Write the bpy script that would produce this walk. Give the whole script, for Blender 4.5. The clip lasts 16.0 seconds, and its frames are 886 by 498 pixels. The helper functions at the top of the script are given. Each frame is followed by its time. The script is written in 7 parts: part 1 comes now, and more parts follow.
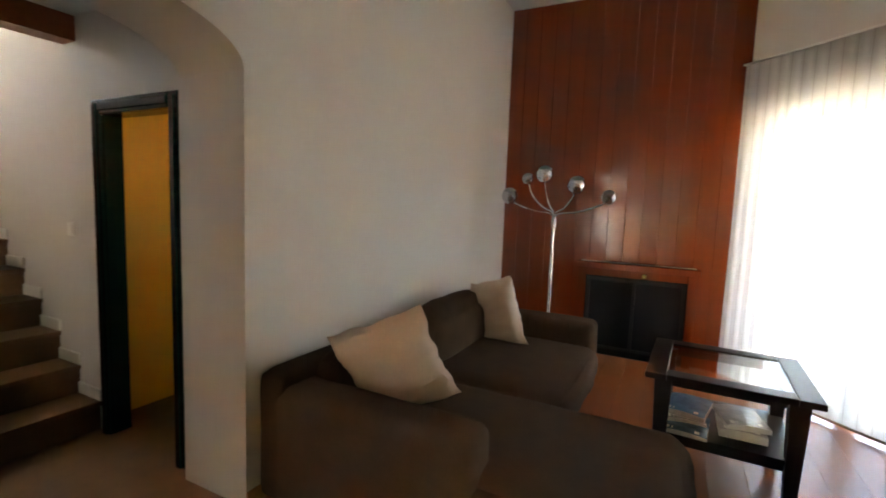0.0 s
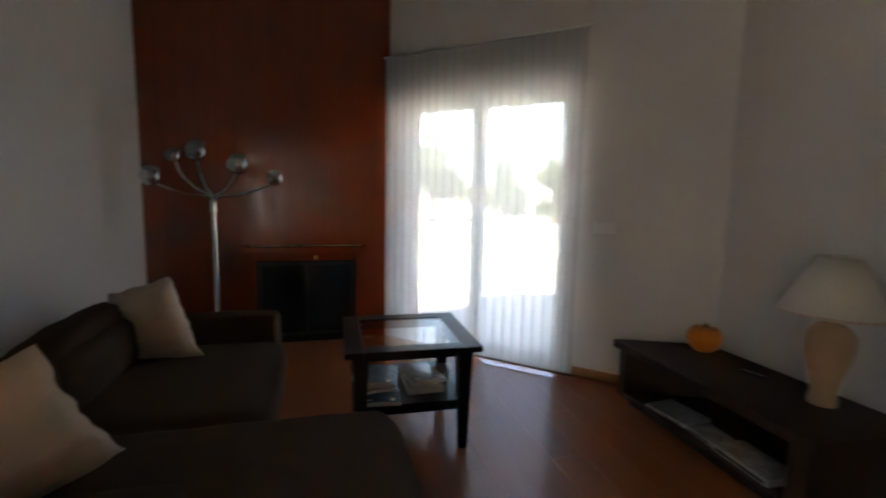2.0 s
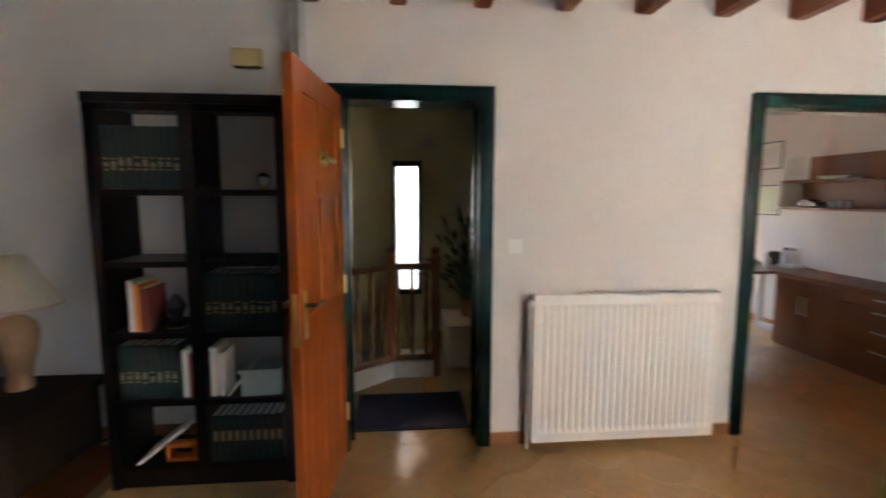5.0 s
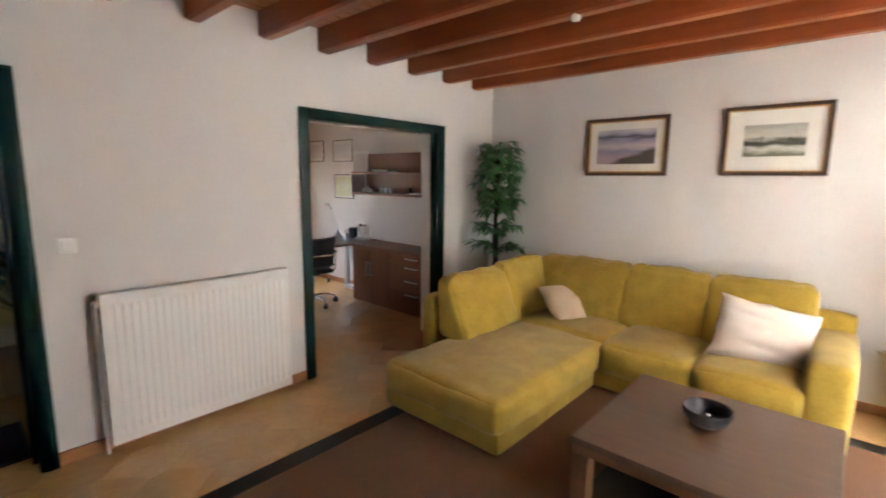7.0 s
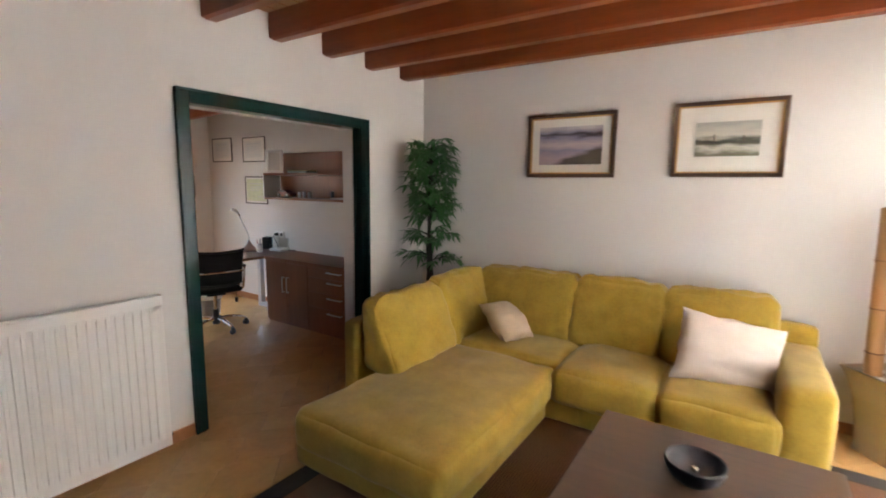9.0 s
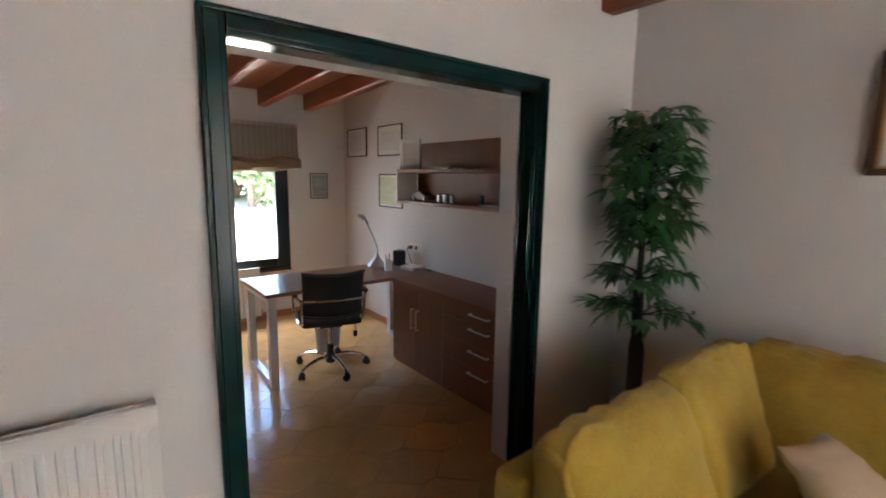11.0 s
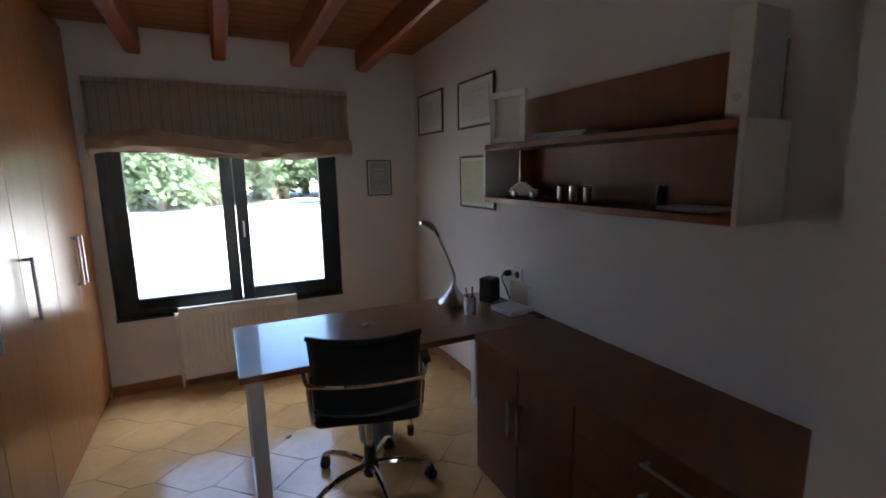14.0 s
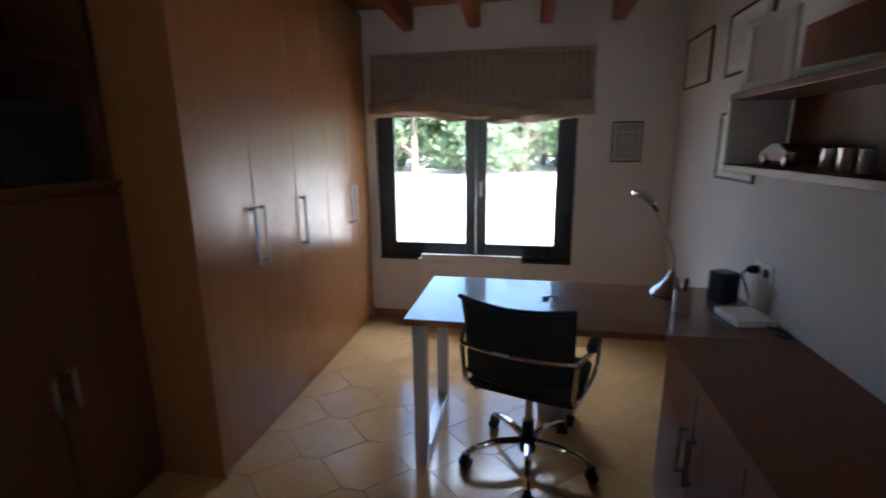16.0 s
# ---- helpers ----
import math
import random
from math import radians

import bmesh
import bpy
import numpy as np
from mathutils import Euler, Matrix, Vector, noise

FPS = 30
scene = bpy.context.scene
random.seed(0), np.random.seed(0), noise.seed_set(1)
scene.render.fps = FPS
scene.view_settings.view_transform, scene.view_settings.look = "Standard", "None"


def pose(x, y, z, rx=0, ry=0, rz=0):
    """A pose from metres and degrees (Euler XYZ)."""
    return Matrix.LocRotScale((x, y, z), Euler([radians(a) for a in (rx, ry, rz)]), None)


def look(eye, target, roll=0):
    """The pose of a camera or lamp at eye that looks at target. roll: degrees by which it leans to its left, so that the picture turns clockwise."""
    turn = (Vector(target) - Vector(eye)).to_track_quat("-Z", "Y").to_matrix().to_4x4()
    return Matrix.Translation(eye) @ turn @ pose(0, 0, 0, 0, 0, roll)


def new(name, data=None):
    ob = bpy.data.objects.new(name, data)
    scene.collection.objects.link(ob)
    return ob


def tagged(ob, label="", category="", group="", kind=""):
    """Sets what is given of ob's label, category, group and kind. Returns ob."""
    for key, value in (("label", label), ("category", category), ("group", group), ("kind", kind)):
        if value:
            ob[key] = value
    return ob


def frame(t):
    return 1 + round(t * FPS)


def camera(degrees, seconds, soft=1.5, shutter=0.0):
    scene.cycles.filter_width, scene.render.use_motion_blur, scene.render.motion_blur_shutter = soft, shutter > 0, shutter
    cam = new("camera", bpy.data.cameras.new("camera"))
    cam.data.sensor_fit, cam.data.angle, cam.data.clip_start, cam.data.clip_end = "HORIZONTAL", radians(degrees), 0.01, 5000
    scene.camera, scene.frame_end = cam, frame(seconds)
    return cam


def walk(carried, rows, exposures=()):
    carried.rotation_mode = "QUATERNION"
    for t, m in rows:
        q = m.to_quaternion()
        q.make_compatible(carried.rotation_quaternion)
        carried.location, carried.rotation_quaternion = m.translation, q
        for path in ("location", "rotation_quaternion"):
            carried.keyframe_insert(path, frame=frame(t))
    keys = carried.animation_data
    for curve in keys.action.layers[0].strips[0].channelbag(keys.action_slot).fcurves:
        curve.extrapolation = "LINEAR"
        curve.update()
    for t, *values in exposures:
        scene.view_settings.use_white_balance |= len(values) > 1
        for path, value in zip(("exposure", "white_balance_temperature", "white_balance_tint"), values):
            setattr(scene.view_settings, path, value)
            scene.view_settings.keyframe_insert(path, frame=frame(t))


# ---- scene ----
cam = camera(87.9, 16.0, soft=1.8, shutter=0.5)
PATH = [
    (0, (-0.783, -2.175, 1.432), (-2.558, -3.077, 1.237), 2.1),
    (0.5, (-0.853, -2.283, 1.444), (-2.718, -2.976, 1.237), 1.7),
    (1, (-1.028, -2.327, 1.396), (-2.982, -2.693, 1.172), 1.5),
    (1.5, (-1.12, -2.349, 1.397), (-3.103, -2.301, 1.143), 1.4),
    (2, (-1.009, -2.379, 1.434), (-2.927, -1.863, 1.197), 1.1),
    (2.5, (-0.88, -2.424, 1.446), (-2.62, -1.461, 1.239), 1.7),
    (3, (-0.841, -2.35, 1.485), (-2.267, -0.971, 1.233), 1.9),
    (3.5, (-0.713, -2.353, 1.494), (-1.834, -0.713, 1.259), 1.5),
    (4, (-0.562, -2.495, 1.494), (-1.319, -0.657, 1.28), 1.0),
    (4.5, (-0.5, -2.54, 1.509), (-0.85, -0.583, 1.286), 0.2),
    (5, (-0.511, -2.611, 1.492), (-0.34, -0.631, 1.268), 0.1),
    (5.2, (-0.521, -2.638, 1.484), (-0.163, -0.684, 1.255), 0.2),
    (7.3, (-0.282, -3.173, 1.595), (1.281, -1.962, 1.293), 0.8),
    (7.5, (-0.253, -3.193, 1.577), (1.358, -2.045, 1.279), 0.8),
    (8, (-0.177, -3.17, 1.536), (1.502, -2.119, 1.261), 0.2),
    (8.2, (-0.157, -3.116, 1.542), (1.537, -2.091, 1.261), 0.2),
    (10.3, (0.941, -2.036, 1.581), (2.331, -0.627, 1.301), 1.0),
    (10.5, (1.037, -1.915, 1.58), (2.371, -0.452, 1.297), 0.7),
    (11, (1.224, -1.59, 1.598), (2.448, -0.037, 1.296), 0.9),
    (11.5, (1.36, -1.262, 1.571), (2.514, 0.345, 1.275), -0.1),
    (12, (1.491, -0.97, 1.577), (2.591, 0.673, 1.281), -0.4),
    (12.5, (1.624, -0.662, 1.57), (2.698, 0.997, 1.266), -1.1),
    (13, (1.777, -0.44, 1.544), (2.841, 1.227, 1.243), -0.8),
    (13.5, (1.994, -0.271, 1.547), (2.982, 1.438, 1.222), -0.8),
    (14, (2.208, -0.148, 1.542), (3.069, 1.626, 1.207), -0.9),
    (14.5, (2.36, -0.079, 1.547), (3.033, 1.77, 1.192), -0.8),
    (15, (2.548, -0.029, 1.535), (2.887, 1.902, 1.143), -0.8),
    (15.5, (2.644, -0.06, 1.506), (2.681, 1.897, 1.093), -0.2),
    (16, (2.743, -0.085, 1.486), (2.383, 1.832, 1.042), -0.5),
]
EXPOSURES = [(0, 6.0, 8500, 12), (1.0, 5.4, 7800, 11), (1.5, 4.9, 7500, 11), (2.4, 4.1, 7000, 10), (3.0, 3.9, 6800, 10), (3.5, 3.85, 6800, 10), (4.2, 4.35, 7000, 11), (5.0, 5.2, 6650, 12), (7.3, 5.0, 6500, 12), (8, 5.0, 6500, 12), (10.3, 4.6, 6350, 12), (11.5, 4.45, 6200, 12), (12.5, 3.95, 5900, 10), (14.5, 3.4, 5600, 9), (16, 3.5, 5550, 9)]
walk(cam, [(t, look(eye, target, roll)) for t, eye, target, roll in PATH], EXPOSURES)

world = bpy.data.worlds.new("sky")
scene.world = world
world.use_nodes = True
nt = world.node_tree
sky = nt.nodes.new("ShaderNodeTexSky")
sky.sky_type, sky.sun_disc = "NISHITA", False
sky.sun_elevation, sky.sun_rotation = radians(54), radians(148)
nt.links.new(sky.outputs[0], nt.nodes["Background"].inputs[0])
nt.nodes["Background"].inputs[1].default_value = 0.15
sun = new("sun", bpy.data.lights.new("sun", "SUN"))
sun.data.energy, sun.data.angle, sun.data.color = 5.0, radians(0.5), (1, 0.95, 0.87)
sun.matrix_world = look((5, -8, 13), (0, 0, 0))


def sky_fill_lamp(name, eye, target, w, h, watts, color=(1, 0.97, 0.93)):
    """Added area lamp that stands in for sky light through an opening."""
    ob = new(name, bpy.data.lights.new(name, "AREA"))
    ob.data.shape, ob.data.size, ob.data.size_y = "RECTANGLE", w, h
    ob.data.energy, ob.data.color = watts, color
    ob.matrix_world = look(eye, target)
    return ob


# Added lamp outside above the office window, out of view, brightening floor and desk.
sky_fill_lamp("sky_fill_office", (2.3, 4.55, 2.75), (2.2, 2.1, 0.1), 1.7, 0.9, 9, (0.92, 0.97, 1))


# ---- materials ----
def material(name, color, rough=0.6, metal=0.0, var=0.12, scale=6.0, grain=0.0, bump=0.0, bump_scale=120.0, coat=0.0, sheen=0.0, stretch=(1, 1, 1), rand=0.0, spec=0.5, dark=None):
    """Principled surface with two scales of variation and fine relief, in object coordinates."""
    m = bpy.data.materials.new(name)
    m.use_nodes = True
    t = m.node_tree
    N, L = t.nodes.new, t.links.new
    p = t.nodes["Principled BSDF"]
    p.inputs["Roughness"].default_value, p.inputs["Metallic"].default_value = rough, metal
    p.inputs["Coat Weight"].default_value, p.inputs["Sheen Weight"].default_value = coat, sheen
    p.inputs["Specular IOR Level"].default_value = spec
    co = N("ShaderNodeTexCoord")
    mp = N("ShaderNodeMapping")
    mp.inputs["Scale"].default_value = stretch
    L(co.outputs["Object"], mp.inputs[0])
    src = mp.outputs[0]
    if rand:
        oi = N("ShaderNodeObjectInfo")
        mul = N("ShaderNodeMath")
        mul.operation = "MULTIPLY"
        mul.inputs[1].default_value = 37.0
        L(oi.outputs["Random"], mul.inputs[0])
        add = N("ShaderNodeVectorMath")
        L(src, add.inputs[0])
        L(mul.outputs[0], add.inputs[1])
        src = add.outputs[0]
    n1 = N("ShaderNodeTexNoise")
    n1.inputs["Scale"].default_value, n1.inputs["Detail"].default_value, n1.inputs["Roughness"].default_value = scale, 5, 0.6
    L(src, n1.inputs["Vector"])
    n2 = N("ShaderNodeTexNoise")
    n2.inputs["Scale"].default_value, n2.inputs["Detail"].default_value = scale * 9, 3
    L(src, n2.inputs["Vector"])
    mix = N("ShaderNodeMix")
    mix.data_type = "RGBA"
    c = Vector(color)
    lo = Vector(dark) if dark else c * (1 - 2.2 * var)
    hi = c * (1 + 1.6 * var)
    mix.inputs[6].default_value = (*[max(0, v) for v in lo], 1)
    mix.inputs[7].default_value = (*[min(0.95, v) for v in hi], 1)
    s = N("ShaderNodeMath")
    s.operation = "MULTIPLY_ADD"
    s.inputs[1].default_value, s.inputs[2].default_value = 0.35, 0.0
    L(n2.outputs["Fac"], s.inputs[0])
    s2 = N("ShaderNodeMath")
    s2.operation = "MULTIPLY_ADD"
    s2.inputs[1].default_value = 0.85
    s2.use_clamp = True
    L(n1.outputs["Fac"], s2.inputs[0])
    L(s.outputs[0], s2.inputs[2])
    fac = s2.outputs[0]
    if rand:
        r = N("ShaderNodeMath")
        r.operation = "MULTIPLY_ADD"
        r.inputs[1].default_value = rand
        r.use_clamp = True
        sh = N("ShaderNodeMath")
        sh.operation = "ADD"
        sh.inputs[1].default_value = -0.5
        L(oi.outputs["Random"], sh.inputs[0])
        L(sh.outputs[0], r.inputs[0])
        L(fac, r.inputs[2])
        fac = r.outputs[0]
    L(fac, mix.inputs[0])
    L(mix.outputs[2], p.inputs["Base Color"])
    if grain:
        rr = N("ShaderNodeMath")
        rr.operation = "MULTIPLY_ADD"
        rr.inputs[1].default_value, rr.inputs[2].default_value = grain, rough - grain / 2
        L(n1.outputs["Fac"], rr.inputs[0])
        L(rr.outputs[0], p.inputs["Roughness"])
    if bump:
        nb = N("ShaderNodeTexNoise")
        nb.inputs["Scale"].default_value, nb.inputs["Detail"].default_value = bump_scale, 4
        L(src, nb.inputs["Vector"])
        b = N("ShaderNodeBump")
        b.inputs["Strength"].default_value, b.inputs["Distance"].default_value = bump, 0.004
        L(nb.outputs["Fac"], b.inputs["Height"])
        L(b.outputs[0], p.inputs["Normal"])
    return m


def glass_material(name, tint=(1, 1, 1), rough=0.0):
    m = bpy.data.materials.new(name)
    m.use_nodes = True
    p = m.node_tree.nodes["Principled BSDF"]
    p.inputs["Base Color"].default_value = (*tint, 1)
    p.inputs["Transmission Weight"].default_value, p.inputs["Roughness"].default_value = 1, rough
    p.inputs["IOR"].default_value = 1.45
    return m


def sheer_material(name, color, clear=0.35, through_light=0.6):
    """Thin woven cloth: some light goes straight through, some is scattered through, the rest reflected."""
    m = bpy.data.materials.new(name)
    m.use_nodes = True
    t = m.node_tree
    N, L = t.nodes.new, t.links.new
    t.nodes.remove(t.nodes["Principled BSDF"])
    d, tl, tr = N("ShaderNodeBsdfDiffuse"), N("ShaderNodeBsdfTranslucent"), N("ShaderNodeBsdfTransparent")
    d.inputs[0].default_value = tl.inputs[0].default_value = (*color, 1)
    a, b = N("ShaderNodeMixShader"), N("ShaderNodeMixShader")
    a.inputs[0].default_value, b.inputs[0].default_value = through_light, clear
    L(d.outputs[0], a.inputs[1])
    L(tl.outputs[0], a.inputs[2])
    L(a.outputs[0], b.inputs[1])
    L(tr.outputs[0], b.inputs[2])
    w = N("ShaderNodeTexNoise")
    w.inputs["Scale"].default_value = 260
    co = N("ShaderNodeTexCoord")
    L(co.outputs["Object"], w.inputs["Vector"])
    f = N("ShaderNodeMath")
    f.operation = "MULTIPLY_ADD"
    f.inputs[1].default_value, f.inputs[2].default_value = 0.3, clear - 0.15
    f.use_clamp = True
    L(w.outputs["Fac"], f.inputs[0])
    L(f.outputs[0], b.inputs[0])
    L(b.outputs[0], t.nodes["Material Output"].inputs[0])
    return m


def glow_material(name, color, strength):
    m = bpy.data.materials.new(name)
    m.use_nodes = True
    p = m.node_tree.nodes["Principled BSDF"]
    p.inputs["Base Color"].default_value = (*color, 1)
    p.inputs["Emission Color"].default_value, p.inputs["Emission Strength"].default_value = (*color, 1), strength
    return m


def stripe_material(name, base, line, period, width, axis=0, **kw):
    """A plain cloth with woven stripes across one axis."""
    m = material(name, base, **kw)
    t = m.node_tree
    N, L = t.nodes.new, t.links.new
    p = t.nodes["Principled BSDF"]
    src = p.inputs["Base Color"].links[0].from_socket
    co, sp, md, lt, mx = N("ShaderNodeTexCoord"), N("ShaderNodeSeparateXYZ"), N("ShaderNodeMath"), N("ShaderNodeMath"), N("ShaderNodeMix")
    L(co.outputs["Object"], sp.inputs[0])
    md.operation, lt.operation, mx.data_type = "PINGPONG", "LESS_THAN", "RGBA"
    md.inputs[1].default_value, lt.inputs[1].default_value = period / 2, width / 2
    L(sp.outputs[axis], md.inputs[0])
    L(md.outputs[0], lt.inputs[0])
    L(lt.outputs[0], mx.inputs[0])
    L(src, mx.inputs[6])
    mx.inputs[7].default_value = (*line, 1)
    L(mx.outputs[2], p.inputs["Base Color"])
    return m


def backlit(m, amount):
    """Lets a share of the light scatter through a cloth."""
    t = m.node_tree
    N, L = t.nodes.new, t.links.new
    p, out = t.nodes["Principled BSDF"], t.nodes["Material Output"]
    tl, mx = N("ShaderNodeBsdfTranslucent"), N("ShaderNodeMixShader")
    L(p.inputs["Base Color"].links[0].from_socket, tl.inputs[0])
    mx.inputs[0].default_value = amount
    L(p.outputs[0], mx.inputs[1])
    L(tl.outputs[0], mx.inputs[2])
    L(mx.outputs[0], out.inputs[0])
    return m


def painting_material(name, stops, H, wobble, shore, slope, level, W):
    """Brushed bands of paint over the height, with a dark slanting foreground."""
    m = material(name, (0.3, 0.3, 0.3), 0.75, bump=0.3, bump_scale=180)
    t = m.node_tree
    N, L = t.nodes.new, t.links.new
    p = t.nodes["Principled BSDF"]
    co, sp, ns, ramp, mx = N("ShaderNodeTexCoord"), N("ShaderNodeSeparateXYZ"), N("ShaderNodeTexNoise"), N("ShaderNodeValToRGB"), N("ShaderNodeMix")
    mp = N("ShaderNodeMapping")
    mp.inputs["Scale"].default_value = (5, 1, 22)
    L(co.outputs["Object"], mp.inputs[0])
    L(mp.outputs[0], ns.inputs["Vector"])
    ns.inputs["Scale"].default_value, ns.inputs["Detail"].default_value = 1.0, 6
    L(co.outputs["Object"], sp.inputs[0])

    def calc(op, a, b, c=0.0):
        n = N("ShaderNodeMath")
        n.operation = op
        for i, v in enumerate((a, b, c)):
            if isinstance(v, (int, float)):
                n.inputs[i].default_value = v
            else:
                L(v, n.inputs[i])
        return n.outputs[0]

    h = calc("ADD", calc("MULTIPLY", sp.outputs[2], 1 / H), calc("MULTIPLY_ADD", ns.outputs["Fac"], wobble, -wobble / 2))
    L(h, ramp.inputs[0])
    e = ramp.color_ramp.elements
    for k, (pos, c) in enumerate(stops):
        q = e[k] if k < 2 else e.new(pos)
        q.position, q.color = pos, (*c, 1)
    side = calc("MULTIPLY_ADD", sp.outputs[0], -slope / W, h)
    lo = calc("MULTIPLY_ADD", calc("SUBTRACT", level, side), 14.0, 0.5)
    cl = N("ShaderNodeClamp")
    L(lo, cl.inputs[0])
    mx.data_type = "RGBA"
    L(cl.outputs[0], mx.inputs[0])
    L(ramp.outputs[0], mx.inputs[6])
    mx.inputs[7].default_value = (*shore, 1)
    L(mx.outputs[2], p.inputs["Base Color"])
    return m


PLASTER = material("white plaster", (0.68, 0.64, 0.60), 0.85, var=0.02, scale=1.3, bump=0.12, bump_scale=60)
OLIVE = material("warm beige plaster", (0.62, 0.54, 0.34), 0.85, var=0.03, scale=1.3, bump=0.12, bump_scale=60)
YELLOW_WALL = material("yellow painted plaster", (0.66, 0.37, 0.05), 0.7, var=0.05, scale=2, bump=0.1)
GREEN = material("dark green gloss paint", (0.004, 0.026, 0.023), 0.16, var=0.03, scale=2, spec=0.3)
PANEL = material("varnished mahogany board", (0.215, 0.036, 0.008), 0.20, var=0.12, scale=3.5, stretch=(5, 5, 0.4), bump=0.04, bump_scale=40, rand=0.16, coat=0.4)
LAMINATE = material("red-brown laminate plank", (0.29, 0.092, 0.036), 0.25, var=0.07, scale=2.2, stretch=(0.6, 4, 1), bump=0.02, bump_scale=30, rand=0.07, grain=0.06)
TILE = material("mottled terracotta tile", (0.54, 0.33, 0.145), 0.17, var=0.17, scale=3.6, bump=0.025, bump_scale=25, rand=0.10, grain=0.10)
GROUT = material("brown grout", (0.25, 0.16, 0.095), 0.9, var=0.15, scale=20)
SKIRT = material("terracotta skirting", (0.36, 0.155, 0.062), 0.4, var=0.15, scale=8, rand=0.2)
BEAM = material("red-stained pine beam", (0.26, 0.062, 0.015), 0.40, var=0.22, scale=3, stretch=(7, 0.6, 7), bump=0.08, bump_scale=45, rand=0.3)
BOARD = material("stained ceiling board", (0.28, 0.090, 0.025), 0.40, var=0.2, scale=3, stretch=(1, 8, 1), bump=0.05, bump_scale=45, rand=0.4)
DOORWOOD = material("orange-red varnished door wood", (0.46, 0.112, 0.019), 0.24, var=0.18, scale=3, stretch=(6, 6, 0.6), bump=0.04, bump_scale=45, coat=0.3)
CAB = material("brown oak veneer", (0.205, 0.078, 0.030), 0.42, spec=0.3, var=0.14, scale=4, stretch=(5, 5, 0.5), bump=0.03, bump_scale=60, rand=0.12)
WARD = material("satin cherry veneer", (0.37, 0.160, 0.058), 0.27, var=0.1, scale=3, stretch=(6, 6, 0.5), bump=0.02, bump_scale=60, rand=0.1)
WENGE = material("dark wenge wood", (0.012, 0.0050, 0.0036), 0.36, spec=0.28, var=0.3, scale=4, stretch=(6, 6, 0.6), bump=0.05, bump_scale=60)
STAND = material("dark brown oak", (0.038, 0.0165, 0.0085), 0.55, spec=0.25, var=0.25, scale=4, stretch=(0.6, 6, 6), bump=0.06, bump_scale=60)
TABLETOP = material("grey-brown oak", (0.105, 0.057, 0.033), 0.36, var=0.2, scale=4, stretch=(6, 0.6, 6), bump=0.05, bump_scale=60)
TABLESIDE = material("brown oak edge", (0.17, 0.072, 0.031), 0.42, var=0.2, scale=4, stretch=(6, 0.6, 6), bump=0.05, bump_scale=60)
MUSTARD = material("mustard velour", (0.345, 0.232, 0.035), 0.9, var=0.28, scale=6.5, bump=0.25, bump_scale=160, sheen=0.22, spec=0.2, dark=(0.19, 0.118, 0.014))
BROWN = material("dark brown woven cloth", (0.080, 0.042, 0.023), 0.95, var=0.14, scale=8, bump=0.35, bump_scale=260, spec=0.2)
PALECOTTON = material("pale cream cotton", (0.60, 0.50, 0.425), 0.9, var=0.05, scale=9, bump=0.2, bump_scale=200, sheen=0.2)
GLOBE = material("dark mirror chrome", (0.52, 0.52, 0.53), 0.06, 1.0, var=0.02, scale=20)
BEIGE = material("beige cotton", (0.68, 0.52, 0.40), 0.9, var=0.08, scale=9, bump=0.2, bump_scale=200, sheen=0.2)
TAUPE = material("taupe cotton", (0.48, 0.35, 0.23), 0.9, var=0.08, scale=9, bump=0.2, bump_scale=200)
CHROME = material("polished chrome", (0.80, 0.80, 0.80), 0.06, 1.0, var=0.02, scale=20)
SILVER = material("satin aluminium", (0.58, 0.58, 0.58), 0.32, 1.0, var=0.05, scale=30, bump=0.03)
GREYPAINT = material("silver-grey paint", (0.55, 0.55, 0.55), 0.35, 0.3, var=0.04, scale=30)
BRASS = material("worn brass", (0.62, 0.42, 0.14), 0.28, 1.0, var=0.12, scale=25)
BLACK = material("black plastic", (0.012, 0.012, 0.013), 0.4, var=0.2, scale=30, bump=0.1)
MESHCLOTH = material("black mesh cloth", (0.010, 0.010, 0.011), 0.85, var=0.2, scale=60, bump=0.4, bump_scale=400)
SOOT = material("sooted firebox", (0.010, 0.009, 0.008), 0.85, var=0.4, scale=8, bump=0.4, bump_scale=40)
WHITE = material("white lacquer", (0.78, 0.76, 0.72), 0.3, var=0.02, scale=8)
WHITEMATT = material("off-white card", (0.74, 0.71, 0.64), 0.8, var=0.04, scale=12)
RADIATOR = material("warm white radiator enamel", (0.78, 0.745, 0.70), 0.35, var=0.02, scale=5)
DARKFRAME = material("black-green window paint", (0.008, 0.012, 0.012), 0.3, var=0.2, scale=8)
UPVC = material("white window profile", (0.78, 0.78, 0.76), 0.35, var=0.02, scale=6)
GLASS = glass_material("window glass")
TINTGLASS = glass_material("table glass", (0.95, 0.98, 0.97), 0.03)
SHEER = sheer_material("sheer white voile", (0.60, 0.59, 0.575), 0.12, 0.36)
SHEERDENSE = sheer_material("dense white voile", (0.86, 0.84, 0.80), 0.07, 0.68)
SHADECLOTH = sheer_material("cream lampshade cloth", (0.80, 0.74, 0.64), 0.02, 0.35)
BLINDCLOTH = stripe_material("cream striped blind cloth", (0.55, 0.47, 0.37), (0.34, 0.26, 0.18), 0.058, 0.0045, 0, rough=0.9, var=0.08, scale=9, bump=0.2, bump_scale=220)
backlit(BLINDCLOTH, 0.5)
CAPGREY = material("matt grey-green enamel", (0.20, 0.22, 0.19), 0.5, var=0.08, scale=20)
HALLLEAF = material("dark hall plant leaf", (0.012, 0.032, 0.012), 0.5, var=0.3, scale=14)
DARKBRASS = material("dark bronze", (0.16, 0.10, 0.045), 0.35, 1.0, var=0.15, scale=25)
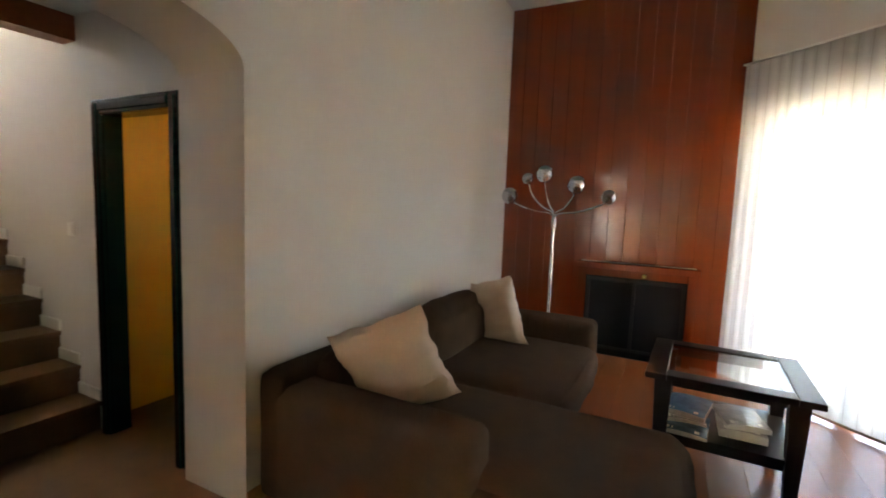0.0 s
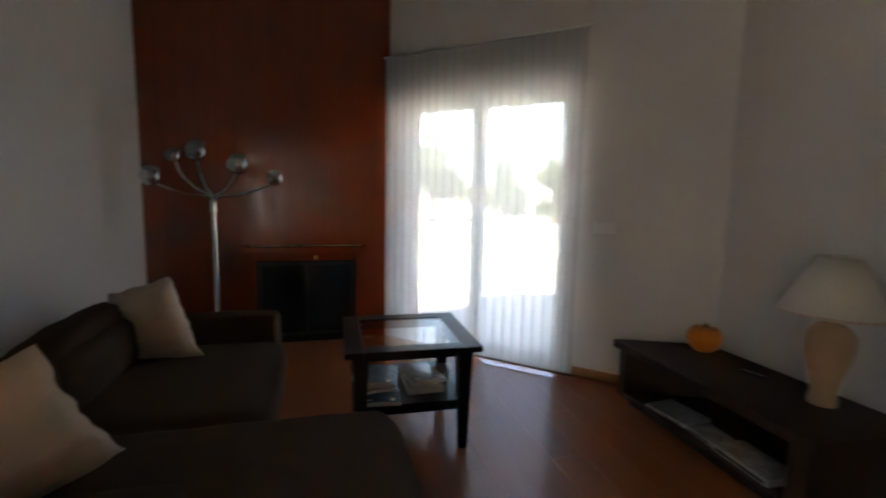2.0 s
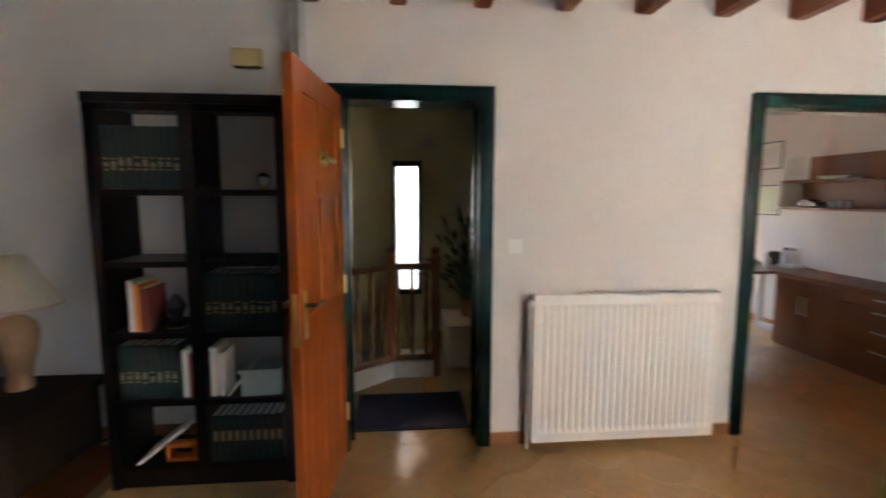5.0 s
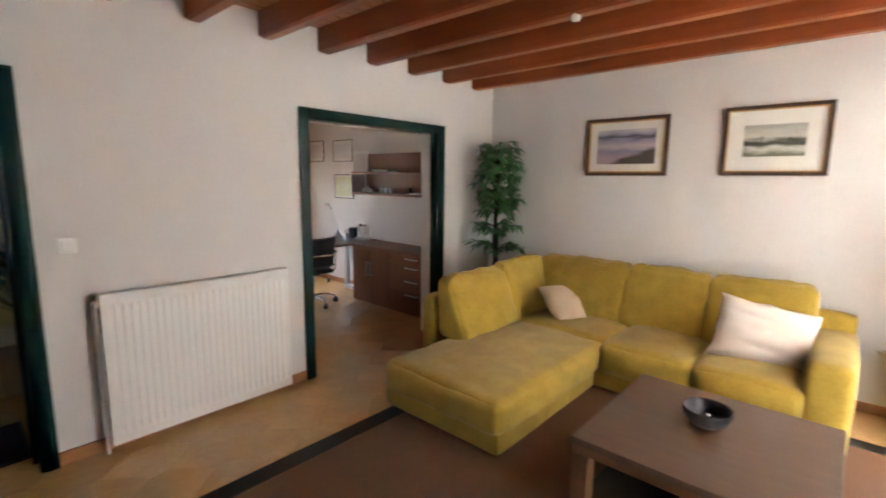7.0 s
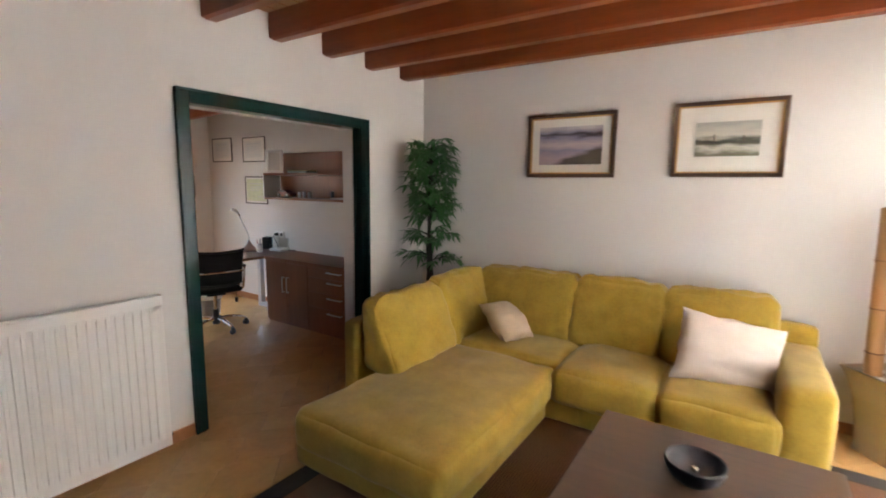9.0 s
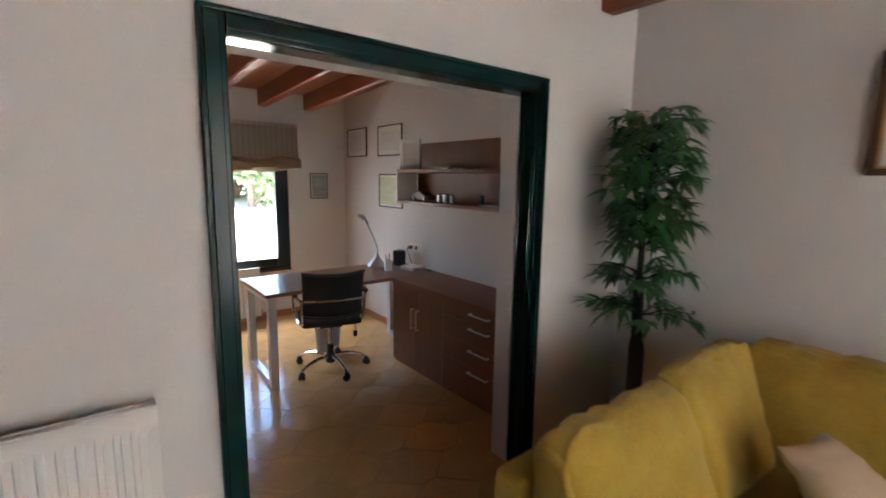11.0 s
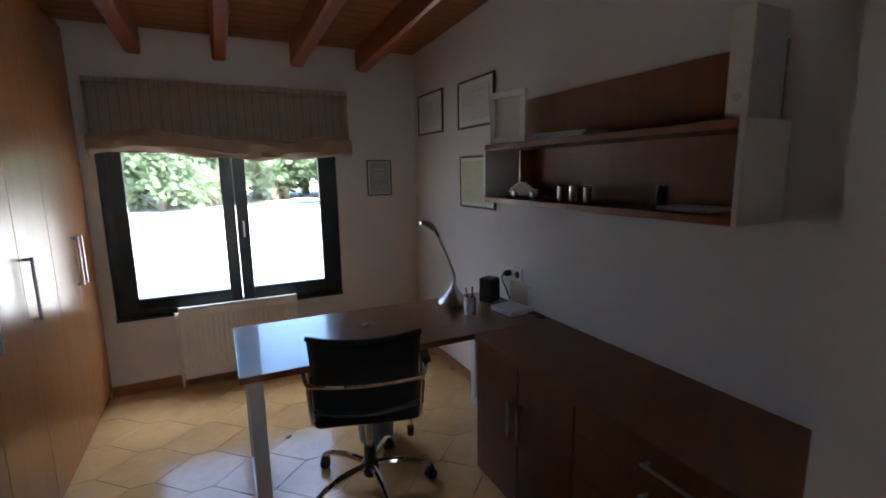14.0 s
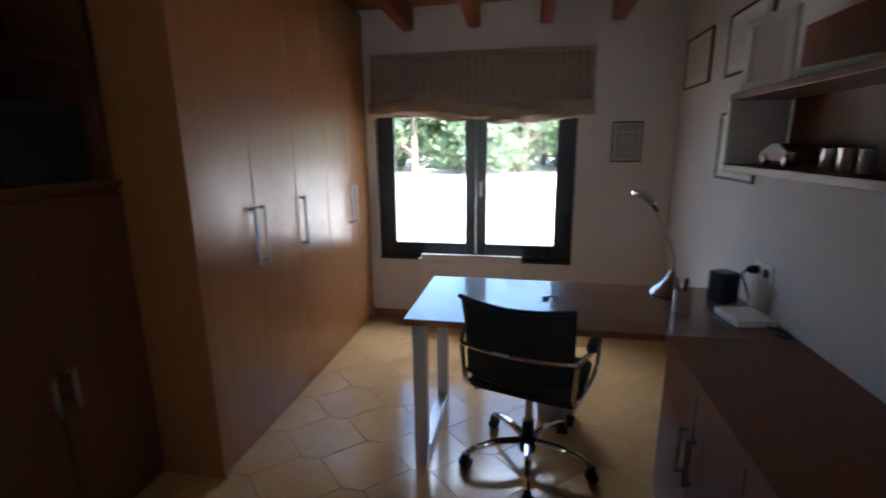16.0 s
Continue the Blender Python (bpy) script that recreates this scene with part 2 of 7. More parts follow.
DESKTOP = material("polished brown oak desk top", (0.215, 0.083, 0.032), 0.30, var=0.12, scale=4, stretch=(0.5, 5, 5), bump=0.02, bump_scale=60, coat=0.5)
CERTGREEN = material("grey-green printed certificate", (0.31, 0.325, 0.285), 0.6, var=0.15, scale=14)
# The yellow-green tint paints a reflection on this certificate into its colour.
CERTREFLECT = material("certificate with yellow-green reflection tint", (0.56, 0.58, 0.36), 0.6, var=0.15, scale=14)
SISAL = stripe_material("brown ribbed sisal", (0.185, 0.088, 0.044), (0.10, 0.044, 0.021), 0.016, 0.006, 1, rough=0.95, var=0.38, scale=75, bump=0.5, bump_scale=300)
RUGBORDER = material("black-brown rug border", (0.030, 0.024, 0.021), 0.9, var=0.2, scale=30, bump=0.3, bump_scale=250)
MAT = material("dark purple mat", (0.035, 0.026, 0.050), 0.95, var=0.3, scale=40, bump=0.4, bump_scale=250)
BAMBOO = material("tan bamboo cane", (0.50, 0.265, 0.105), 0.4, var=0.16, scale=4, stretch=(8, 8, 0.8), bump=0.05, bump_scale=50, rand=0.25)
BAMBOONODE = material("dark bamboo node", (0.25, 0.115, 0.045), 0.6, var=0.2, scale=20)
PLANTER = material("champagne metallic planter", (0.45, 0.36, 0.26), 0.42, 0.35, var=0.05, scale=6)
PEBBLE = material("white pebble", (0.72, 0.70, 0.66), 0.7, var=0.08, scale=20, rand=0.2)
LEAF = material("artificial bamboo leaf", (0.055, 0.165, 0.048), 0.45, var=0.4, scale=14)
STEM = material("dark plant stem", (0.022, 0.018, 0.012), 0.8, var=0.3, scale=20, bump=0.4, bump_scale=60)
BOOKGREEN = material("dark green book cloth", (0.008, 0.023, 0.018), 0.5, var=0.2, scale=20, rand=0.2)
BOOKGOLD = material("gilt band", (0.36, 0.30, 0.17), 0.45, 0.5, var=0.3, scale=90)
PAPER = material("paper", (0.66, 0.64, 0.60), 0.8, var=0.08, scale=30)
MAGBLUE = material("blue magazine cover", (0.10, 0.17, 0.24), 0.25, var=0.6, scale=14, rand=0.5)
MAGGREY = material("grey magazine cover", (0.38, 0.36, 0.35), 0.25, var=0.5, scale=14, rand=0.5)
BOOKRED = material("red book spine", (0.33, 0.05, 0.04), 0.5, var=0.2, scale=20)
BOOKPALE = material("pale green box", (0.40, 0.52, 0.47), 0.6, var=0.12, scale=20)
ORANGE = material("orange ceramic", (0.72, 0.21, 0.015), 0.32, var=0.15, scale=9, bump=0.05)
CERAMIC = material("sand-brown ceramic", (0.38, 0.225, 0.125), 0.5, var=0.16, scale=14, bump=0.15, bump_scale=60)
BOWLMAT = material("black stone bowl", (0.035, 0.033, 0.036), 0.4, var=0.3, scale=40, bump=0.3, bump_scale=90)
YELLOWBOX = material("cream-yellow plastic", (0.62, 0.52, 0.24), 0.5, var=0.06, scale=10)
# Same cloth as BLINDCLOTH; its darker colour stands in for the unlit double layer.
BLINDROLL = material("folded blind cloth darkened to shade", (0.40, 0.29, 0.20), 0.9, var=0.14, scale=14, bump=0.3, bump_scale=160)
HEM = material("brown curtain hem", (0.16, 0.085, 0.045), 0.8, var=0.2, scale=30)
VOILELINE = sheer_material("grey weave and pleat-shade line", (0.42, 0.40, 0.37), 0.05, 0.35)
CARRED = material("dark red lacquer", (0.15, 0.020, 0.016), 0.5, var=0.2, scale=30)
GILT = material("dark wood with gilt edge", (0.085, 0.040, 0.020), 0.35, var=0.3, scale=20)
GILTEDGE = material("gilt wood", (0.52, 0.31, 0.11), 0.35, 0.5, var=0.2, scale=30)
DARKWOODFRAME = material("thin dark frame", (0.050, 0.026, 0.016), 0.4, var=0.2, scale=20)
CONCRETE = material("pale terrace concrete", (0.55, 0.53, 0.49), 0.85, var=0.08, scale=1.2, bump=0.2, bump_scale=40)
GRAVEL = material("pale dry ground", (0.50, 0.46, 0.38), 0.95, var=0.2, scale=0.4, bump=0.4, bump_scale=8)
TREELEAF = material("tree foliage", (0.185, 0.245, 0.135), 0.6, var=0.14, scale=2, rand=0.15)
backlit(TREELEAF, 0.6)
BARK = material("grey bark", (0.16, 0.12, 0.09), 0.9, var=0.3, scale=6, bump=0.5, bump_scale=20)
RAILWOOD = material("dark varnished rail wood", (0.21, 0.080, 0.033), 0.32, var=0.2, scale=5, stretch=(4, 4, 0.7), bump=0.04)
STEPSTONE = material("brown stair tile", (0.13, 0.060, 0.023), 0.45, var=0.25, scale=7, bump=0.05)
SEA_CANVAS = painting_material("violet painted seascape", [(0.0, (0.24, 0.21, 0.27)), (0.98, (0.44, 0.41, 0.44)), (0.30, (0.42, 0.31, 0.33)), (0.42, (0.25, 0.23, 0.31)), (0.52, (0.50, 0.40, 0.40)), (0.62, (0.24, 0.23, 0.32)), (0.67, (0.07, 0.06, 0.07)), (0.71, (0.26, 0.25, 0.33)), (0.80, (0.52, 0.48, 0.48))], 0.515, 0.20, (0.065, 0.046, 0.036), 0.46, 0.08, 0.73)
FIELD_CANVAS = painting_material("pale painted landscape", [(0.0, (0.10, 0.10, 0.06)), (0.95, (0.60, 0.58, 0.50)), (0.31, (0.18, 0.17, 0.11)), (0.38, (0.58, 0.56, 0.48)), (0.44, (0.10, 0.09, 0.06)), (0.49, (0.07, 0.07, 0.05)), (0.56, (0.56, 0.54, 0.45)), (0.70, (0.40, 0.39, 0.34))], 0.52, 0.26, (0.05, 0.05, 0.035), -0.15, 0.16, 0.67)
SHORE_PAINT = material("dark brown paint", (0.10, 0.075, 0.060), 0.8, var=0.5, scale=12)


# ---- mesh helpers ----
def link(name, bm, mat, parent=None, label="", smooth=False):
    me = bpy.data.meshes.new(name)
    bmesh.ops.recalc_face_normals(bm, faces=bm.faces)
    bm.to_mesh(me)
    bm.free()
    me.materials.append(mat)
    if smooth:
        me.polygons.foreach_set("use_smooth", [True] * len(me.polygons))
        me.set_sharp_from_angle(angle=radians(40))
    ob = new(name, me)
    if parent is not None:
        ob.parent = parent
    if label:
        ob["label"] = label
    return ob


def part(name, bm, mat, parent, label="", smooth=False):
    return link(name, bm, mat, parent, label, smooth)


def thing(name, x, y, z, turn=0, label="", category="", group=""):
    ob = new(name)
    ob.empty_display_size = 0.1
    ob.matrix_world = pose(x, y, z, 0, 0, turn)
    return tagged(ob, label, category, group)


def structure(name, bm, mat, label="", smooth=False):
    return tagged(link(name, bm, mat, None, label, smooth), kind="structure")


def add_box(bm, x0, x1, y0, y1, z0, z1, bevel=0.0, seg=2, m=None):
    vs = bmesh.ops.create_cube(bm, size=1)["verts"]
    for v in vs:
        v.co = Vector(((x0 + x1) / 2 + v.co.x * (x1 - x0), (y0 + y1) / 2 + v.co.y * (y1 - y0), (z0 + z1) / 2 + v.co.z * (z1 - z0)))
        if m:
            v.co = m @ v.co
    if bevel:
        es = list({e for v in vs for e in v.link_edges})
        bmesh.ops.bevel(bm, geom=es, offset=min(bevel, 0.49 * min(abs(x1 - x0), abs(y1 - y0), abs(z1 - z0))), segments=seg, affect="EDGES", profile=0.6)
    return bm


def box(x0, x1, y0, y1, z0, z1, bevel=0.0, seg=2, m=None):
    return add_box(bmesh.new(), x0, x1, y0, y1, z0, z1, bevel, seg, m)


def boxes(*rows, bevel=0.0):
    bm = bmesh.new()
    for r in rows:
        add_box(bm, *r, bevel=bevel)
    return bm


def lathe(profile, n=24, m=None):
    """A turned body from (radius, height) rows."""
    bm = bmesh.new()
    rings = []
    for r, z in profile:
        rings.append([bm.verts.new((r * math.cos(2 * math.pi * i / n), r * math.sin(2 * math.pi * i / n), z)) for i in range(n)])
    for a, b in zip(rings, rings[1:]):
        for i in range(n):
            bm.faces.new((a[i], a[(i + 1) % n], b[(i + 1) % n], b[i]))
    if profile[0][0] > 1e-4:
        bm.faces.new(rings[0][::-1])
    if profile[-1][0] > 1e-4:
        bm.faces.new(rings[-1])
    bmesh.ops.remove_doubles(bm, verts=bm.verts, dist=1e-5)
    if m:
        bmesh.ops.transform(bm, matrix=m, verts=bm.verts)
    return bm


def add_tube(bm, pts, radii, n=8):
    """A round bar along a line of points."""
    pts = [Vector(p) for p in pts]
    if not hasattr(radii, "__len__"):
        radii = [radii] * len(pts)
    rings = []
    side = None
    for i, p in enumerate(pts):
        d = (pts[min(i + 1, len(pts) - 1)] - pts[max(i - 1, 0)]).normalized()
        if side is None:
            side = d.orthogonal().normalized()
        side = (side - d * side.dot(d)).normalized()
        up = d.cross(side)
        rings.append([bm.verts.new(p + radii[i] * (math.cos(2 * math.pi * k / n) * side + math.sin(2 * math.pi * k / n) * up)) for k in range(n)])
    for a, b in zip(rings, rings[1:]):
        for k in range(n):
            bm.faces.new((a[k], a[(k + 1) % n], b[(k + 1) % n], b[k]))
    bm.faces.new(rings[0][::-1])
    bm.faces.new(rings[-1])
    return bm


def tube(pts, radii, n=8):
    return add_tube(bmesh.new(), pts, radii, n)


def smooth_line(pts, steps=6):
    """Catmull-Rom through the points."""
    P = [Vector(p) for p in pts]
    P = [P[0] * 2 - P[1]] + P + [P[-1] * 2 - P[-2]]
    out = []
    for i in range(1, len(P) - 2):
        for k in range(steps):
            t = k / steps
            a, b, c, d = P[i - 1:i + 3]
            out.append(0.5 * (2 * b + (c - a) * t + (2 * a - 5 * b + 4 * c - d) * t * t + (3 * b - a - 3 * c + d) * t ** 3))
    return out + [P[-2]]


def soft(x0, x1, y0, y1, z0, z1, puff=0.03, radius=0.06, wrinkle=0.006, n=14, seed=0, m=None):
    """An upholstered block: rounded edges, swollen faces, small wrinkles."""
    bm = bmesh.new()
    bmesh.ops.create_cube(bm, size=2)
    bmesh.ops.subdivide_edges(bm, edges=bm.edges, cuts=n - 1, use_grid_fill=True)
    hx, hy, hz = (x1 - x0) / 2, (y1 - y0) / 2, (z1 - z0) / 2
    c = Vector(((x0 + x1) / 2, (y0 + y1) / 2, (z0 + z1) / 2))
    r = min(radius, 0.95 * min(hx, hy, hz))
    for v in bm.verts:
        u = v.co.copy()
        # denser near the edges
        u = Vector([math.copysign(1 - (1 - abs(a)) ** 1.5, a) if abs(a) < 1 else a for a in u])
        q = Vector((u.x * hx, u.y * hy, u.z * hz))
        inner = Vector((max(-hx + r, min(hx - r, q.x)), max(-hy + r, min(hy - r, q.y)), max(-hz + r, min(hz - r, q.z))))
        d = q - inner
        if d.length > 1e-9:
            q = inner + d.normalized() * r
        f = [(1 - u.y ** 2) * (1 - u.z ** 2), (1 - u.x ** 2) * (1 - u.z ** 2), (1 - u.x ** 2) * (1 - u.y ** 2)]
        k = max(range(3), key=lambda i: abs(v.co[i]))
        q[k] += math.copysign(puff * f[k] ** 0.6, v.co[k])
        w = noise.noise_vector((q + Vector((seed * 3.1, seed, 0))) * 6) + 0.5 * noise.noise_vector((q + Vector((seed, 5, 1))) * 15)
        v.co = c + q + w * wrinkle
    if m:
        bmesh.ops.transform(bm, matrix=m, verts=bm.verts)
    return bm


def leaning(bm, axis, back, z0, z1, thin=0.5, seed=0):
    """Thins an upholstered block towards its top edge, against its back plane, with gathers along the seam."""
    for v in bm.verts:
        f = min(1.0, max(0.0, (v.co.z - z0) / (z1 - z0)))
        v.co[axis] = back + (v.co[axis] - back) * (1 - thin * f ** 1.4)
        along = v.co[1 - axis]
        g = f ** 4 * noise.noise(Vector((along * 17, seed * 2.3, v.co.z * 3)))
        v.co.z += 0.012 * g
        v.co[axis] += 0.014 * g
    return bm


def pillow(w, h, d, m, seed=0, n=24, crease=0.0):
    """A scatter cushion with pointed corners, standing in its xz plane."""
    bm = bmesh.new()
    grid = {}
    for s in (-1, 1):
        for i in range(n + 1):
            for j in range(n + 1):
                u, v = 2 * i / n - 1, 2 * j / n - 1
                edge = i in (0, n) or j in (0, n)
                if edge and s == 1:
                    grid[s, i, j] = grid[-1, i, j]
                    continue
                pinch = 1 - 0.06 * (1 - abs(u) ** 3) * abs(v) ** 3 - 0.06 * (1 - abs(v) ** 3) * abs(u) ** 3
                t = ((1 - u * u) * (1 - v * v)) ** 0.42
                p = Vector((u * w / 2 * pinch, s * d / 2 * t, v * h / 2 * pinch))
                p += noise.noise_vector(p * 7 + Vector((seed, 0, 0))) * 0.014 + noise.noise_vector(Vector((p.x * 9, 0, p.z * 22)) + Vector((seed, 3, 0))) * 0.012
                fold = math.exp(-((v + 0.42 + 0.10 * u) / 0.10) ** 2) * min(1.0, 3 * (1 - abs(u)))
                p.y -= s * min(crease * fold, 0.8 * abs(p.y))
                grid[s, i, j] = bm.verts.new(p)
    for s in (-1, 1):
        for i in range(n):
            for j in range(n):
                q = [grid[s, i, j], grid[s, i + 1, j], grid[s, i + 1, j + 1], grid[s, i, j + 1]]
                bm.faces.new(q if s < 0 else q[::-1])
    bmesh.ops.transform(bm, matrix=m, verts=bm.verts)
    return bm


def prism(poly, z0, z1):
    bm = bmesh.new()
    a = [bm.verts.new((x, y, z0)) for x, y in poly]
    b = [bm.verts.new((x, y, z1)) for x, y in poly]
    bm.faces.new(a[::-1])
    bm.faces.new(b)
    for i in range(len(poly)):
        j = (i + 1) % len(poly)
        bm.faces.new((a[i], a[j], b[j], b[i]))
    return bm

# ---- structure ----
RX, WY, BY = 3.93, 0.0, -3.85          # living room: east wall, north wall, south wall
PX, RY = -5.5, 0.27                    # panelled wall, recessed north wall by the TV stand
OX, OY, OL = 3.78, 3.61, 0.72          # office: east wall, window wall, west wall
LOW, HIGH = 2.68, 3.44                 # low boarded ceiling, high ceiling of the fireside part

wall = structure("wall_north", boxes(
    (-1.02, -0.91, 0, 0.2, 0, 2.72), (0, 1.54, 0, 0.2, 0, 2.72), (3.11, RX, 0, 0.2, 0, 2.72),
    (-0.91, 0, 0, 0.2, 2.10, 2.72), (1.54, 3.11, 0, 0.2, 2.10, 2.72)), PLASTER)
bm = box(-3.9, -1.02, RY, RY + 0.2, -0.15, HIGH)
ring = [[bm.verts.new((x, y, z)) for x, y in ((-1.20, RY), (-1.16, RY - 0.015), (-1.10, 0.06), (-1.06, 0.012), (-1.02, 0.0), (-1.02, RY))] for z in (0, HIGH)]
for i in range(6):
    bm.faces.new((ring[0][i], ring[0][(i + 1) % 6], ring[1][(i + 1) % 6], ring[1][i]))
for r in ring:
    bm.faces.new(r)
structure("wall_recess", bm, PLASTER)
structure("wall_bulkhead", box(-1.30, -1.22, BY, RY, LOW + 0.062, HIGH), PLASTER)
structure("wall_east", box(RX, RX + 0.2, BY - 0.2, 0.2, -0.15, 2.72), PLASTER)
structure("wall_fireside", box(PX - 0.25, PX - 0.03, BY - 0.2, -1.5, -0.15, HIGH), PLASTER)

# slanted wall with the terrace door
SL = math.sqrt(2) * (RY + 1.72)
SLANT = Matrix.Translation((PX, -1.72, 0)) @ pose(0, 0, 0, 0, 0, 45)     # x along the wall, y outward


def slant_box(*a, bevel=0.0):
    return box(*a, bevel=bevel, m=SLANT)


bm = bmesh.new()
for r in ((-0.3, 0.03, 0, 0.28, -0.15, HIGH), (1.74, SL + 0.25, 0, 0.28, -0.15, HIGH), (0.03, 1.74, 0, 0.28, 2.29, HIGH)):
    add_box(bm, *r, m=SLANT)
structure("wall_terrace", bm, PLASTER)

# south wall: arch to the stair hall, wide window
AX0, AX1, AZ = -2.17, -0.92, 2.16


def arch_wall():
    bm = bmesh.new()
    pts = [(AX0, 0)]
    rad_x, rad_z = 0.56, 0.19
    for i in range(13):
        a = math.pi - i * math.pi / 24
        pts.append((AX0 + rad_x + rad_x * math.cos(a), AZ - rad_z + rad_z * math.sin(a)))
    for i in range(13):
        a = math.pi / 2 - i * math.pi / 24
        pts.append((AX1 - rad_x + rad_x * math.cos(a), AZ - rad_z + rad_z * math.sin(a)))
    pts.append((AX1, 0))
    y0, y1 = BY, BY - 0.44
    top = HIGH
    f, b = [bm.verts.new((x, y0, z)) for x, z in pts], [bm.verts.new((x, y1, z)) for x, z in pts]
    tf, tb = [bm.verts.new((x, y0, top)) for x, z in pts], [bm.verts.new((x, y1, top)) for x, z in pts]
    for i in range(len(pts) - 1):
        if 0 < i < len(pts) - 2:
            bm.faces.new((f[i], b[i], b[i + 1], f[i + 1]))
        if pts[i + 1][0] - pts[i][0] > 1e-6:
            bm.faces.new((f[i], f[i + 1], tf[i + 1], tf[i]))
            bm.faces.new((b[i], tb[i], tb[i + 1], b[i + 1]))
    return bm


structure("wall_arch", arch_wall(), PLASTER, smooth=True)
SX0, SX1, SZ = 0.85, 3.88, 2.44
structure("wall_south", boxes((PX - 0.25, AX0, BY - 0.44, BY, -0.15, HIGH), (AX1, SX0, BY - 0.44, BY, -0.15, HIGH), (SX1, RX, BY - 0.2, BY, -0.15, 2.72),
                              (SX0, SX1, BY - 0.2, BY, SZ, 2.72)), PLASTER)

# office
WX0, WX1, WZ0, WZ1 = 1.50, 3.09, 0.53, 1.84
structure("wall_office_north", boxes((OL, WX0, OY, OY + 0.28, -0.15, 2.8), (WX1, OX, OY, OY + 0.28, -0.15, 2.8), (WX0, WX1, OY, OY + 0.28, -0.15, WZ0), (WX0, WX1, OY, OY + 0.28, WZ1, 2.8)), PLASTER)
structure("wall_office_east", box(OX, OX + 0.2, 0.2, OY + 0.28, -0.15, 2.8), PLASTER)
structure("wall_office_west", box(OL - 0.2, OL, 0.2, OY + 0.28, -0.15, 2.8), PLASTER)

# hall behind the open door
structure("wall_hall", boxes((-1.6, -0.63, 2.4, 2.6, -1.0, 2.5), (-0.31, 0.52, 2.4, 2.6, -1.0, 2.5), (-0.63, -0.31, 2.4, 2.6, 1.88, 2.5), (-0.63, -0.31, 2.4, 2.6, -1.0, 0.42)), OLIVE)
structure("wall_hall_east", box(0.47, 0.52, 0.2, 2.4, -1.0, 2.5), OLIVE)
structure("wall_hall_west", box(-1.6, -1.5, 0.4, 2.4, -1.0, 2.5), OLIVE)
structure("ceiling_hall", boxes((-1.02, 0.52, 0.2, 2.6, 2.42, 2.5), (-1.6, -1.02, 0.4, 2.6, 2.42, 2.5)), PLASTER)
structure("floor_hall", boxes((-1.02, 0.47, 0.2, 1.12, -0.12, 0.0), (-1.5, -1.02, 0.4, 1.12, -0.12, 0.0), (-0.25, 0.47, 1.12, 2.4, -0.12, 0.0)), TILE)
structure("floor_stairwell", box(-1.5, -0.25, 1.12, 2.4, -1.0, -0.9), STEPSTONE)

# stair hall beyond the arch
HX = -2.24
structure("wall_stair", boxes((HX - 0.1, HX, -4.40, BY - 0.44, -0.15, 4.4), (HX - 0.1, HX, -8.2, -5.11, -0.15, 4.4), (HX - 0.1, HX, -5.11, -4.40, 1.92, 4.4)), PLASTER)
structure("wall_stair_end", boxes((HX - 0.2, 0.0, -8.4, -8.2, -0.15, 2.6), (HX - 0.2, 0.0, -8.4, -8.2, 3.7, 4.4), (HX - 0.2, -1.9, -8.4, -8.2, 2.6, 3.7), (-1.35, 0.0, -8.4, -8.2, 2.6, 3.7)), PLASTER)
structure("wall_stair_east", box(-0.2, 0.0, -8.2, BY - 0.44, -0.15, 4.4), PLASTER)
structure("ceiling_stair", boxes((HX - 0.2, 0.0, -5.4, BY - 0.44, 2.42, 2.5), (HX - 0.2, 0.0, -8.4, -5.4, 4.4, 4.5), (HX, -0.2, -5.48, -5.4, 2.5, 4.4)), PLASTER)
structure("trim_stair", box(HX, -0.2, -5.46, -5.32, 2.28, 2.419), BEAM)
structure("floor_stair", box(-3.6, 0.0, -8.4, BY, -0.12, 0.0), STEPSTONE)
# Small west slot is added out of view to let light brighten this room.
structure("wall_yellow", boxes((-3.6, -3.5, -5.3, -4.85, 0, 2.5), (-3.6, -3.5, -4.65, -4.31, 0, 2.5), (-3.6, -3.5, -4.85, -4.65, 0, 1.5), (-3.6, -3.5, -4.85, -4.65, 1.68, 2.5), (-3.5, HX - 0.1, -5.4, -5.3, 0, 2.5), (-3.5, HX - 0.1, -4.41, -4.31, 0, 2.5), (-3.5, HX - 0.1, -5.3, -4.41, 2.4, 2.5)), YELLOW_WALL)

# ceilings
bm = box(-1.22, RX, BY - 0.1, 0.0, LOW + 0.012, LOW + 0.06)
for i in range(34):
    y = BY + i * 0.114
    add_box(bm, -1.22, RX, y, y + 0.11, LOW, LOW + 0.02, bevel=0.004, seg=1)
structure("ceiling", bm, BOARD)
structure("ceiling_fireside", box(PX - 0.3, -1.22, BY - 0.44, 0.7, HIGH, HIGH + 0.1), PLASTER)
SLOPE = Matrix(((1, 0, 0, 0), (0, 1, 0, 0), (0, -0.04, 1, 0.04 * OY), (0, 0, 0, 1)))
bm = box(OL, OX, 0.2, OY, 2.512, 2.56, m=SLOPE)
for i in range(31):
    y = 0.2 + i * 0.11
    add_box(bm, OL, OX, y, min(y + 0.106, OY), 2.5, 2.52, bevel=0.004, seg=1, m=SLOPE)
structure("ceiling_office", bm, BOARD)
# Second and third slabs are added, unseen eaves keeping sun off two south openings.
structure("roof_and_sun_blocks", boxes((-1.3, RX + 0.2, BY - 0.2, 0.2, 2.76, 2.9), (0.0, RX + 1.9, BY - 1.9, BY - 0.2, 2.76, 2.9), (HX - 0.6, 0.4, -9.7, -8.4, 3.8, 3.95), (OL - 0.2, OX + 0.2, 0.2, OY + 0.28, 2.82, 2.95)), CONCRETE)


